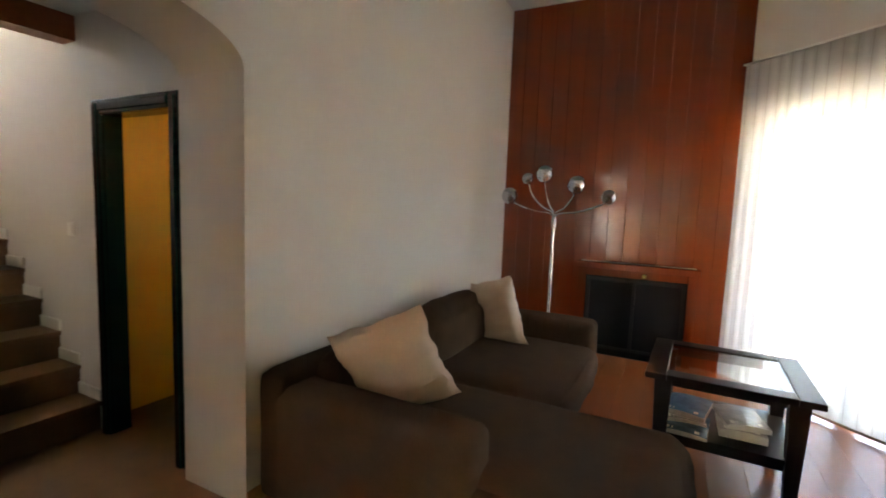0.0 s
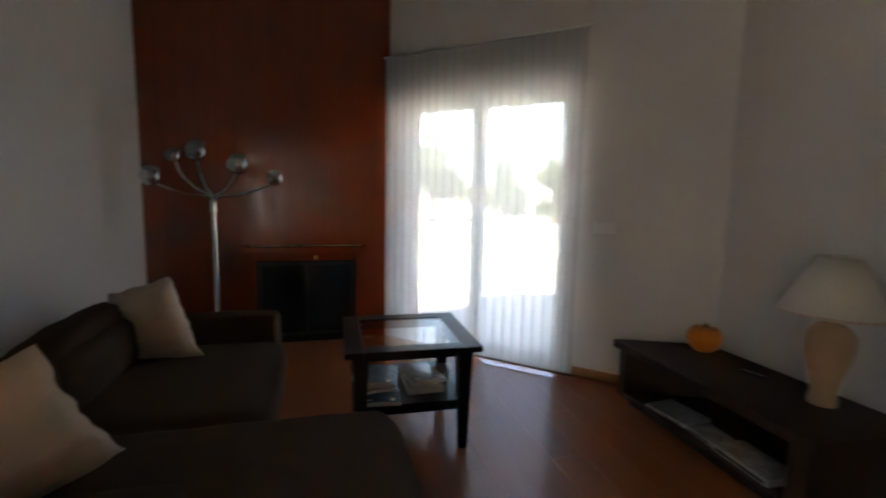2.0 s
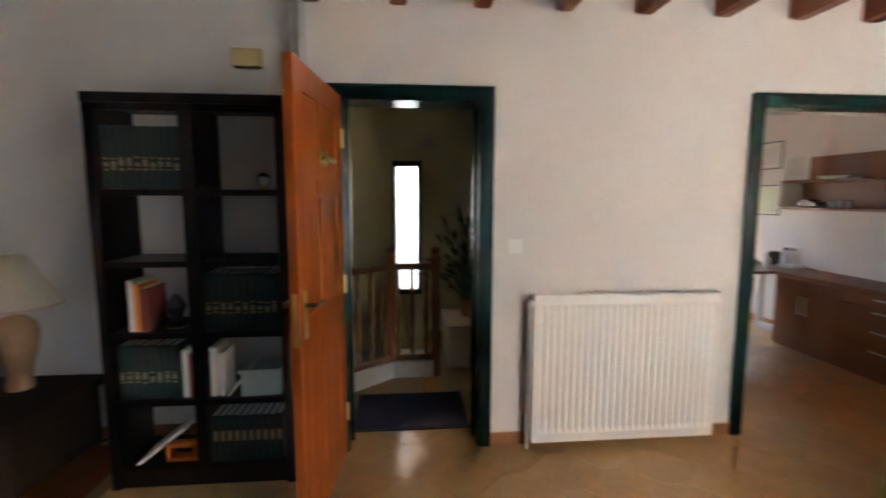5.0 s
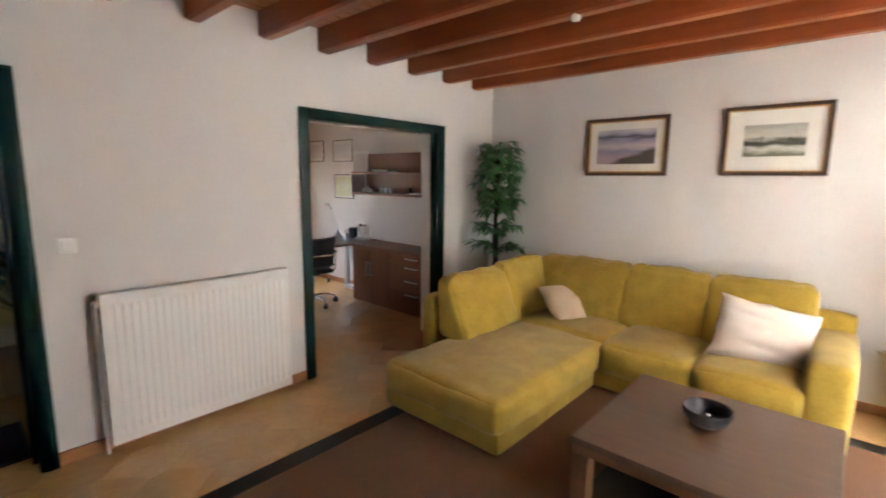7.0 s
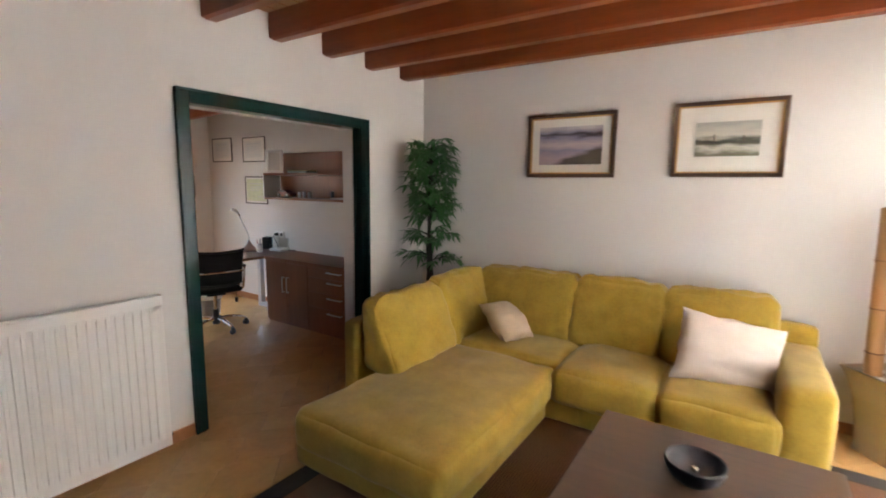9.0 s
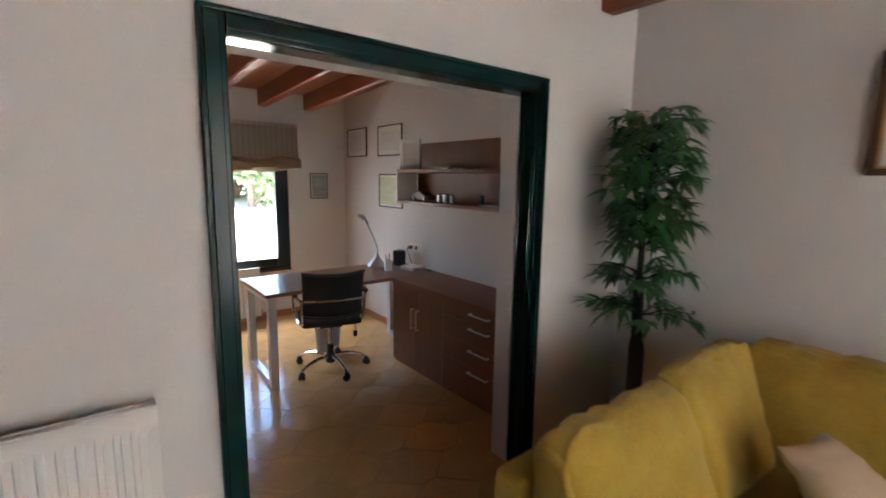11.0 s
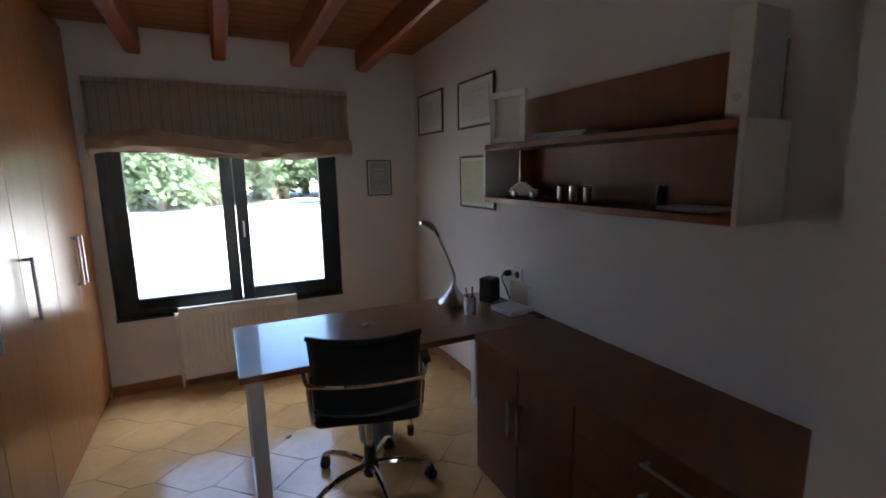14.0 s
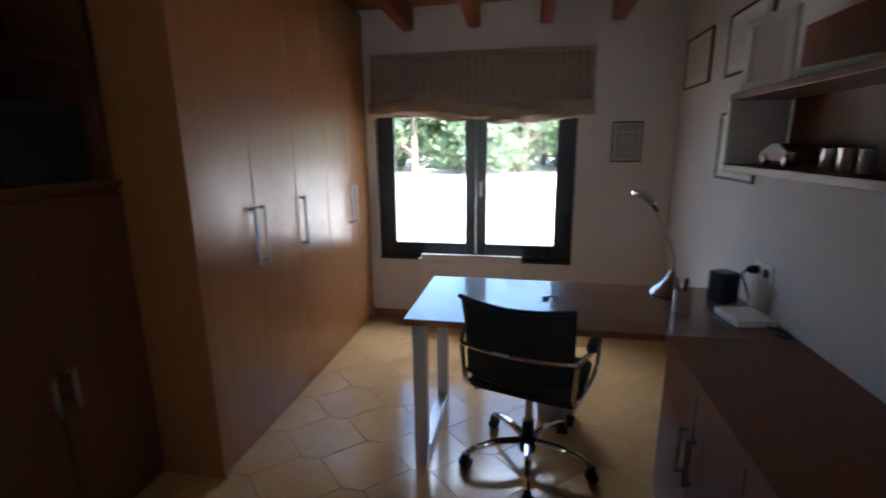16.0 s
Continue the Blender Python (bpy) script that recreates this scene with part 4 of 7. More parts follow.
for a, b in ((FY0 + 0.04, -2.52), (-2.49, FY1 - 0.04)):
    part("screen_mesh", box(-0.006, -0.002, a, b, 0.09, FZ1 - 0.05), MESHCLOTH, root)
part("damper_knob", lathe([(0.008, 0), (0.008, 0.02), (0.018, 0.026), (0.018, 0.04), (0.004, 0.046)], 14, pose(0.04, -2.42, 0.825, 0, 90, 0)), BRASS, root, "brass damper knob", True)


def floor_lamp():
    root = thing("floor_lamp", -5.0, -3.19, 0, label="chrome floor lamp with five globes on curved arms", category="floor lamp")
    part("base", lathe([(0.0, 0), (0.15, 0), (0.15, 0.012), (0.13, 0.022), (0.02, 0.03), (0.0, 0.032)], 28), CHROME, root, smooth=True)
    part("pole", tube([(0, 0, 0.02), (0, 0, 1.27)], 0.0155, 12), CHROME, root, smooth=True)
    part("collar", lathe([(0.016, 1.25), (0.024, 1.255), (0.026, 1.30), (0.022, 1.34), (0.012, 1.35)], 16), CHROME, root, smooth=True)
    heads = [(0.10, -0.40, 1.53, 0.075), (-0.12, -0.30, 1.70, 0.055), (-0.02, -0.11, 1.735, 0.08), (0.08, 0.20, 1.635, 0.08), (0.05, 0.47, 1.535, 0.065)]
    for x, y, z, r in heads:
        h = math.hypot(x, y)
        arm = smooth_line([(0, 0, 1.33), (x * 0.10, y * 0.10, 1.36 + 0.1 * (z - 1.33)), (x * 0.45, y * 0.45, 1.36 + (z - 1.36) * 0.25), (x * 0.8, y * 0.8, 1.36 + (z - 1.36) * 0.55), (x * 0.97, y * 0.97, z - r * 0.6)], 5)
        a = part("arm", tube(arm, 0.008, 8), CHROME, root, smooth=True)
        ball = [(r * math.sin(math.radians(t)), -r * math.cos(math.radians(t))) for t in range(0, 181, 10)]
        g = part("globe", lathe(ball, 24, pose(x, y, z)), GLOBE, a, "mirror chrome globe shade", True)
        cap = [(1.015 * r * math.sin(math.radians(t)), 1.015 * r * math.cos(math.radians(t))) for t in range(48, -1, -8)]
        part("globe_cap", lathe(cap, 24, pose(x, y, z, 0, 12, 20)), CAPGREY, g, "matt grey-green upper half", True)


floor_lamp()


def brown_sofa():
    root = thing("corner_sofa", 0, 0, 0, label="dark brown fabric corner sofa with chaise and low arms", category="sofa")
    x0, x1 = -4.42, -2.20
    part("base", soft(x0 + 0.02, x1 - 0.02, BY + 0.05, -2.72, 0.05, 0.24, 0.0, 0.03, 0.003, 10), BROWN, root, smooth=True)
    part("chaise_base", soft(-3.06, -2.24, -2.80, -2.12, 0.05, 0.24, 0.0, 0.03, 0.003, 10), BROWN, root, smooth=True)
    part("seat_cushion", soft(-4.20, -3.10, -3.55, -2.62, 0.22, 0.44, 0.03, 0.075, 0.006, 16, 1), BROWN, root, smooth=True)
    part("chaise_cushion", soft(-3.10, -2.24, -3.55, -2.06, 0.20, 0.43, 0.03, 0.085, 0.006, 18, 2), BROWN, root, smooth=True)
    part("back_frame", soft(x0, x1, BY + 0.03, BY + 0.20, 0.05, 0.66, 0.004, 0.05, 0.003, 12, 3), BROWN, root, smooth=True)
    part("back_cushion", soft(-4.20, -3.22, BY + 0.14, BY + 0.42, 0.38, 0.74, 0.045, 0.10, 0.01, 16, 4, pose(0, 0, 0)), BROWN, root, smooth=True)
    part("back_cushion", soft(-3.24, -2.42, BY + 0.14, BY + 0.34, 0.38, 0.68, 0.035, 0.10, 0.01, 16, 5), BROWN, root, smooth=True)
    part("armrest", soft(x0, -4.20, BY + 0.06, -2.66, 0.05, 0.60, 0.006, 0.045, 0.004, 14, 6), BROWN, root, smooth=True)
    part("armrest", soft(-2.43, x1, BY + 0.06, -2.76, 0.05, 0.60, 0.006, 0.06, 0.004, 14, 7), BROWN, root, smooth=True)
    for x, y in ((-4.36, -2.75), (-4.36, BY + 0.12), (-2.28, BY + 0.12), (-2.30, -2.2), (-3.0, -2.2)):
        part("foot", box(x - 0.03, x + 0.03, y - 0.03, y + 0.03, 0, 0.06, bevel=0.004), WENGE, root)
    p = tagged(link("throw_pillow", pillow(0.50, 0.50, 0.18, pose(-2.60, -3.34, 0.650, 14, -23, 106), 1, 24, 0.016), BEIGE, None, "", True), "large beige cotton pillow leaning on the brown sofa", "pillow")
    p = tagged(link("throw_pillow", pillow(0.42, 0.52, 0.20, pose(-3.97, -3.32, 0.635, 5, -19, 66), 2, 24, 0.014), BEIGE, None, "", True), "beige cotton pillow leaning at the far end of the brown sofa", "pillow")


brown_sofa()


def magazine(parent_name, x, y, z, w, d, h, turn, mat, label):
    root = thing("magazine", x, y, z, turn, label, "magazine", "magazines on the side table shelf")
    n = 10
    bm = bmesh.new()
    rows = []
    for i in range(n + 1):
        u = i / n - 0.5
        bow = 0.010 * (1 - 4 * u * u)
        rows.append([bm.verts.new((u * w, -d / 2, 0.0)), bm.verts.new((u * w, d / 2, 0.0)), bm.verts.new((u * w, d / 2, h + bow)), bm.verts.new((u * w, -d / 2, h + bow))])
    for a, b in zip(rows, rows[1:]):
        for i in range(4):
            j = (i + 1) % 4
            bm.faces.new((a[i], a[j], b[j], b[i]))
    bm.faces.new(rows[0])
    bm.faces.new(rows[-1])
    part("page_block", bm, PAPER, root)
    bm = bmesh.new()
    top = [[bm.verts.new((((i / n) - 0.5) * w, s * d / 2, h + 0.0015 + 0.010 * (1 - 4 * (i / n - 0.5) ** 2))) for s in (-1, 1)] for i in range(n + 1)]
    for a, b in zip(top, top[1:]):
        bm.faces.new((a[0], a[1], b[1], b[0]))
    c = part("cover", bm, mat, root)
    mod = c.modifiers.new("thickness", "SOLIDIFY")
    mod.thickness, mod.offset = 0.001, 1
    for k in range(5):
        part("print_bar", box(-w * 0.40 + k * w * 0.16, -w * 0.40 + k * w * 0.16 + w * 0.10, -d * 0.44, -d * 0.34, h + 0.008, h + 0.0105), WHITEMATT, root)


def side_table():
    root = thing("coffee_table", -3.67, -1.885, 0, -2, "dark wenge square coffee table with glass inset and lower shelf", "coffee table")
    a, H = 0.37, 0.615
    for x0, x1, y0, y1 in ((-a, a, -a, -a + 0.10), (-a, a, a - 0.10, a), (-a, -a + 0.10, -a + 0.10, a - 0.10), (a - 0.10, a, -a + 0.10, a - 0.10)):
        part("top_rail", box(x0, x1, y0, y1, H - 0.032, H, bevel=0.005), WENGE, root)
    g = part("glass_inset", box(-a + 0.10, a - 0.10, -a + 0.10, a - 0.10, H - 0.014, H - 0.006), TINTGLASS, root, "clear glass inset")
    for sx in (-1, 1):
        for sy in (-1, 1):
            bm = bmesh.new()
            add_box(bm, -0.042, 0.042, -0.042, 0.042, 0, H - 0.034, bevel=0.004)
            for v in bm.verts:
                if v.co.z < 0.25:
                    f = 0.55 + 0.45 * max(0, v.co.z) / 0.25
                    v.co.x, v.co.y = v.co.x * f, v.co.y * f
            bmesh.ops.translate(bm, vec=(sx * (a - 0.085), sy * (a - 0.085), 0), verts=bm.verts)
            part("leg", bm, WENGE, root)
    for s in (-1, 1):
        part("apron", box(-a + 0.10, a - 0.10, s * (a - 0.085) - 0.011, s * (a - 0.085) + 0.011, H - 0.10, H - 0.033), WENGE, root)
        part("apron", box(s * (a - 0.085) - 0.011, s * (a - 0.085) + 0.011, -a + 0.12, a - 0.12, H - 0.075, H - 0.033), WENGE, root)
    part("lower_shelf", box(-a + 0.06, a - 0.06, -a + 0.06, a - 0.06, 0.27, 0.295, bevel=0.003), WENGE, root)
    for s in (-1, 1):
        part("shelf_rail", box(s * (a - 0.085) - 0.014, s * (a - 0.085) + 0.014, -a + 0.12, a - 0.12, 0.235, 0.27), WENGE, root)
    z = 0.296
    for i, (x, y, w, d, h, t, m, l) in enumerate((
            (-3.50, -2.06, 0.22, 0.28, 0.012, 84, MAGBLUE, "glossy blue magazine on the lower shelf"), (-3.62, -2.08, 0.21, 0.28, 0.03, 96, MAGGREY, "stack of grey magazines on the lower shelf"),
            (-3.64, -2.05, 0.21, 0.28, 0.02, 78, MAGBLUE, "blue magazine on the lower shelf"), (-3.60, -1.80, 0.21, 0.27, 0.035, 90, MAGGREY, "grey magazine on the lower shelf"), (-3.61, -1.80, 0.2, 0.26, 0.02, 101, MAGGREY, "grey magazine on the lower shelf"))):
        zz = z + (0 if i in (0, 1, 3) else (0.042 if i == 2 else 0.047))
        magazine("", x, y, zz, w, d, h, t, m, l)


side_table()


def tv_stand():
    root = thing("tv_stand", 0, 0, 0, label="low dark oak corner TV stand with open shelf", category="tv stand")
    poly = [(-3.74, -0.38), (-2.33, -0.42), (-2.29, 0.20), (-3.50, 0.20)]
    part("top", prism(poly, 0.39, 0.44), STAND, root)
    part("bottom", prism([(-3.70, -0.35), (-2.37, -0.39), (-2.33, 0.19), (-3.48, 0.19)], 0.05, 0.085), STAND, root)
    part("plinth", prism([(-3.64, -0.30), (-2.43, -0.33), (-2.39, 0.16), (-3.46, 0.16)], 0.0, 0.05), WENGE, root)
    part("side_panel", prism([(-3.70, -0.35), (-3.64, -0.352), (-3.43, 0.19), (-3.48, 0.19)], 0.085, 0.39), STAND, root)
    part("side_panel", prism([(-2.46, -0.387), (-2.37, -0.39), (-2.33, 0.19), (-2.41, 0.19)], 0.085, 0.39), STAND, root)
    part("back_panel", prism([(-3.43, 0.17), (-2.41, 0.17), (-2.41, 0.19), (-3.43, 0.19)], 0.085, 0.39), WENGE, root)
    for i, (x, y, w, d, h, t, l) in enumerate(((-3.28, -0.22, 0.30, 0.22, 0.014, 6, "thin grey disc player on the stand shelf"), (-2.72, -0.25, 0.34, 0.20, 0.024, -4, "grey set-top box on the stand shelf"), (-3.00, -0.24, 0.2, 0.16, 0.018, -4, "stack of papers on the stand shelf"))):
        o = thing("set_top_box", x, y, 0.086, t, l, "electronics")
        part("casing", box(-w / 2, w / 2, -d / 2, d / 2, 0, h * 1.6, bevel=0.004), (GREYPAINT, MAGGREY, MAGGREY)[i], o)
        part("front_strip", box(-w / 2 + 0.02, w / 2 - 0.02, -d / 2 - 0.002, -d / 2 + 0.002, h * 0.4, h), BLACK, o)


tv_stand()


def table_lamp():
    root = thing("table_lamp", -2.62, 0.015, 0.4405, 0, "table lamp with sand-brown ceramic base and cream conical shade", "table lamp")
    part("base", lathe([(0.0, 0), (0.060, 0), (0.062, 0.02), (0.055, 0.06), (0.070, 0.14), (0.096, 0.24), (0.104, 0.31), (0.095, 0.36), (0.060, 0.40), (0.035, 0.41), (0.0, 0.41)], 28), CERAMIC, root, smooth=True)
    part("neck", tube([(0, 0, 0.40), (0, 0, 0.52)], 0.013, 12), BRASS, root, smooth=True)
    bm = lathe([(0.225, 0.465), (0.080, 0.735)], 36)
    bmesh.ops.delete(bm, geom=[f for f in bm.faces if len(f.verts) > 4], context="FACES_ONLY")
    s = part("shade", bm, SHADECLOTH, root, smooth=True)
    mod = s.modifiers.new("thickness", "SOLIDIFY")
    mod.thickness = 0.003
    part("bulb", lathe([(0.0, 0.50), (0.02, 0.52), (0.032, 0.56), (0.03, 0.60), (0.0, 0.63)], 16), UPVC, root, smooth=True)
    part("shade_ring", lathe([(0.226, 0.460), (0.228, 0.468), (0.225, 0.472)], 36), BEIGE, root)


table_lamp()


def pumpkin():
    root = thing("pumpkin_ornament", -3.40, 0.06, 0.4405, 0, "small round orange ceramic pumpkin ornament on the stand", "ornament")
    bm = lathe([(1.14 * a, 1.14 * b) for a, b in [(0.0, 0.004), (0.045, 0.0), (0.075, 0.02), (0.092, 0.06), (0.090, 0.10), (0.070, 0.135), (0.03, 0.142), (0.0, 0.135)]], 40)
    for v in bm.verts:
        a = math.atan2(v.co.y, v.co.x)
        f = 1 - 0.06 * abs(math.sin(a * 4))
        v.co.x, v.co.y = v.co.x * f, v.co.y * f
    part("body", bm, ORANGE, root, smooth=True)
    part("stalk", tube([(0, 0, 0.148), (0.004, 0, 0.172), (0.012, 0, 0.186)], [0.010, 0.007, 0.008], 8), STEM, root, smooth=True)


pumpkin()
root = thing("remote_control", -2.98, 0.0, 0.4405, 12, "small black remote control lying on the stand", "remote")
part("casing", box(-0.07, 0.07, -0.02, 0.02, 0, 0.016, bevel=0.005), BLACK, root)
for k in range(5):
    part("button", box(-0.055 + k * 0.022, -0.045 + k * 0.022, -0.006, 0.006, 0.015, 0.018), GREYPAINT, root)


# ---- bookcase ----
BX0, BX1, BF, BB = -2.00, -1.085, -0.285, 0.055
root = thing("bookcase", 0, 0, 0, label="tall dark wenge open bookcase half filled with books", category="bookcase")
SHELVES = (0.10, 0.455, 0.805, 1.165, 1.515, 1.93)
MID = -1.545
for a, b in ((BX0, BX0 + 0.045), (BX1 - 0.045, BX1)):
    part("side_panel", box(a, b, BF, BB, 0, 1.975, bevel=0.003), WENGE, root)
part("centre_panel", box(MID - 0.03, MID + 0.03, BF + 0.004, BB, 0.1, 1.93, bevel=0.003), WENGE, root)
part("top", box(BX0, BX1, BF - 0.008, BB, 1.93, 1.976, bevel=0.004), WENGE, root)
part("plinth", box(BX0 + 0.045, BX1 - 0.045, BF + 0.02, BB, 0.0, 0.09), WENGE, root)
for z in SHELVES[:5]:
    for a, b in ((BX0 + 0.045, MID - 0.03), (MID + 0.03, BX1 - 0.045)):
        part("shelf", box(a, b, BF + 0.006, BB, z - 0.018, z + 0.012, bevel=0.002), WENGE, root)
part("top_fascia", box(BX0 + 0.045, BX1 - 0.045, BF + 0.002, BF + 0.02, 1.895, 1.93), WENGE, root)


def book(x, z, w, h, d, mat, label, lean=0, bands=(), group="books in the bookcase", y=None):
    o = thing("book", x, (BF + 0.035 if y is None else y), z, 0, label, "book", group)
    if lean:
        o.matrix_world = o.matrix_world @ pose(0, 0, 0, 0, lean, 0)
    part("cover", box(0, w, 0, d, 0, h, bevel=min(0.004, w * 0.3), seg=1), mat, o)
    part("page_block", box(w * 0.15, w * 0.85, 0.006, d + 0.001, 0.004, h + 0.0008), PAPER, o)
    for bz, bh in bands:
        part("gilt_band", box(w * 0.22, w * 0.78, -0.0015, 0.001, bz * h, (bz + bh) * h), BOOKGOLD, o)
    return o


rng = random.Random(4)
BANDS = ((0.30, 0.035), (0.36, 0.10), (0.48, 0.03))
for x0, x1, z, h, lab in ((BX0 + 0.055, MID - 0.035, SHELVES[4] + 0.013, 0.30, "dark green cloth encyclopaedia volume with gilt bands"), (MID + 0.035, BX1 - 0.06, SHELVES[2] + 0.013, 0.29, "dark green cloth encyclopaedia volume with gilt bands"),
                          (BX0 + 0.055, MID - 0.10, SHELVES[1] + 0.013, 0.28, "dark green cloth volume with gilt bands"), (MID + 0.035, BX1 - 0.06, SHELVES[0] + 0.013, 0.25, "dark green volume with broad pale bands")):
    x = x0
    while x + 0.036 < x1:
        w = 0.036
        bands = ((0.45, 0.22),) if h < 0.26 else tuple((a + rng.uniform(-0.012, 0.012), b * rng.uniform(0.6, 1.15)) for a, b in BANDS)
        book(x, z, w - 0.001, h + rng.uniform(-0.002, 0.002), 0.2, BOOKGREEN, lab, 0, bands, "green encyclopaedia set")
        x += w
z = SHELVES[1] + 0.013
book(MID - 0.095, z, 0.03, 0.25, 0.19, WHITEMATT, "white spined book with red print", 0, ())
book(MID - 0.064, z, 0.02, 0.23, 0.19, BOOKRED, "red spined book in the bookcase")
book(MID + 0.04, z, 0.035, 0.26, 0.18, WHITEMATT, "white paperback standing in the bookcase")
book(MID + 0.085, z, 0.025, 0.23, 0.17, PAPER, "white paperback in the bookcase")
book(MID + 0.118, z + 0.002, 0.012, 0.20, 0.16, WHITEMATT, "thin white booklet leaning over", 38)
o = thing("storage_box", MID + 0.30, BF + 0.10, z, 4, "pale green printed card box in the bookcase", "box")
part("body", box(-0.11, 0.09, -0.07, 0.07, 0, 0.125, bevel=0.003), BOOKPALE, o)
part("lid", box(-0.112, 0.092, -0.072, 0.072, 0.105, 0.14, bevel=0.003), BOOKPALE, o)
z = SHELVES[2] + 0.013
book(BX0 + 0.12, z, 0.03, 0.26, 0.19, WHITEMATT, "white and blue paperback in the bookcase")
book(BX0 + 0.151, z, 0.025, 0.24, 0.19, ORANGE, "orange spined paperback in the bookcase")
book(BX0 + 0.177, z, 0.04, 0.22, 0.19, CARRED, "dark red hardback in the bookcase")
o = thing("figurine", BX0 + 0.31, BF + 0.12, z, 0, "small dark carved ornament in the bookcase", "ornament")
part("body", lathe([(0.0, 0), (0.045, 0), (0.045, 0.015), (0.02, 0.03), (0.035, 0.07), (0.05, 0.11), (0.03, 0.15), (0.012, 0.17), (0.0, 0.175)], 18), BOWLMAT, o, smooth=True)
part("foot_ring", lathe([(0.048, 0.0), (0.05, 0.004), (0.048, 0.008)], 18), BRASS, o)
z = SHELVES[4] + 0.013
o = thing("glass_ornament", BX1 - 0.13, BF + 0.10, z, 0, "small clear glass ball ornament on the shelf", "ornament")
part("ball", lathe([(0.036 * math.sin(math.pi * i / 10), 0.05 - 0.036 * math.cos(math.pi * i / 10)) for i in range(11)], 18), glass_material("clear ornament glass"), o, smooth=True)
part("stand", lathe([(0.0, 0), (0.03, 0), (0.022, 0.018), (0.0, 0.018)], 16), BRASS, o)
o = thing("trinket_dish", MID + 0.07, BF + 0.06, z, 0, "small dark trinket dish on the shelf", "dish")
part("dish", lathe([(0.0, 0.0), (0.025, 0.0), (0.04, 0.02), (0.037, 0.02), (0.02, 0.005), (0.0, 0.005)], 18), BOWLMAT, o, smooth=True)
part("contents", lathe([(0.0, 0.012), (0.018, 0.014), (0.0, 0.026)], 10), BRASS, o)
z = SHELVES[3] + 0.013
o = thing("trinket_dish", MID + 0.10, BF + 0.06, z, 0, "small flat black dish on the shelf", "dish")
part("dish", lathe([(0.0, 0.0), (0.03, 0.0), (0.05, 0.014), (0.047, 0.014), (0.02, 0.004), (0.0, 0.004)], 18), BOWLMAT, o, smooth=True)
z = SHELVES[0] + 0.013
book(BX0 + 0.10, z + 0.002, 0.02, 0.31, 0.2, PAPER, "pale atlas leaning in the bookcase", 52)
o = thing("wooden_toy", MID - 0.12, BF + 0.08, z, 0, "orange-brown wooden ornament in the bookcase", "ornament")
part("frame", boxes((-0.09, 0.07, -0.03, 0.03, 0, 0.02), (-0.09, 0.07, -0.03, 0.03, 0.075, 0.095), (-0.09, -0.065, -0.03, 0.03, 0.02, 0.075), (0.045, 0.07, -0.03, 0.03, 0.02, 0.075), bevel=0.004), DOORWOOD, o)

o = thing("siren_box", -1.40, RY, 2.245, 0, "cream-yellow plastic alarm siren box on the wall", "alarm box")
part("cover", box(-0.085, 0.085, -0.055, -0.004, -0.005, 0.095, bevel=0.008), YELLOWBOX, o)
part("back_plate", box(-0.08, 0.08, -0.004, 0.0, 0.0, 0.09), WHITEMATT, o)
part("lower_grille", box(-0.07, 0.07, -0.05, -0.01, -0.010, -0.004), BLACK, o)


def switch_plate(m, label, keys=1):
    o = thing("light_switch", 0, 0, 0, 0, label, "switch")
    o.matrix_world = m
    w = 0.082 * keys
    part("plate", box(-w / 2, w / 2, -0.010, 0.0, -0.041, 0.041, bevel=0.004), WHITE, o)
    for k in range(keys):
        c = (k - (keys - 1) / 2) * 0.078
        part("rocker", box(c - 0.026, c + 0.026, -0.015, -0.009, -0.028, 0.028, bevel=0.003), WHITE, o)


switch_plate(pose(0.135, 0, 1.21), "white square light switch beside the door")
switch_plate(SLANT @ pose(2.03, 0, 1.2), "white double light switch beside the curtain", 2)
switch_plate(pose(HX, -5.44, 1.2, 0, 0, 90), "white light switch in the stair hall")


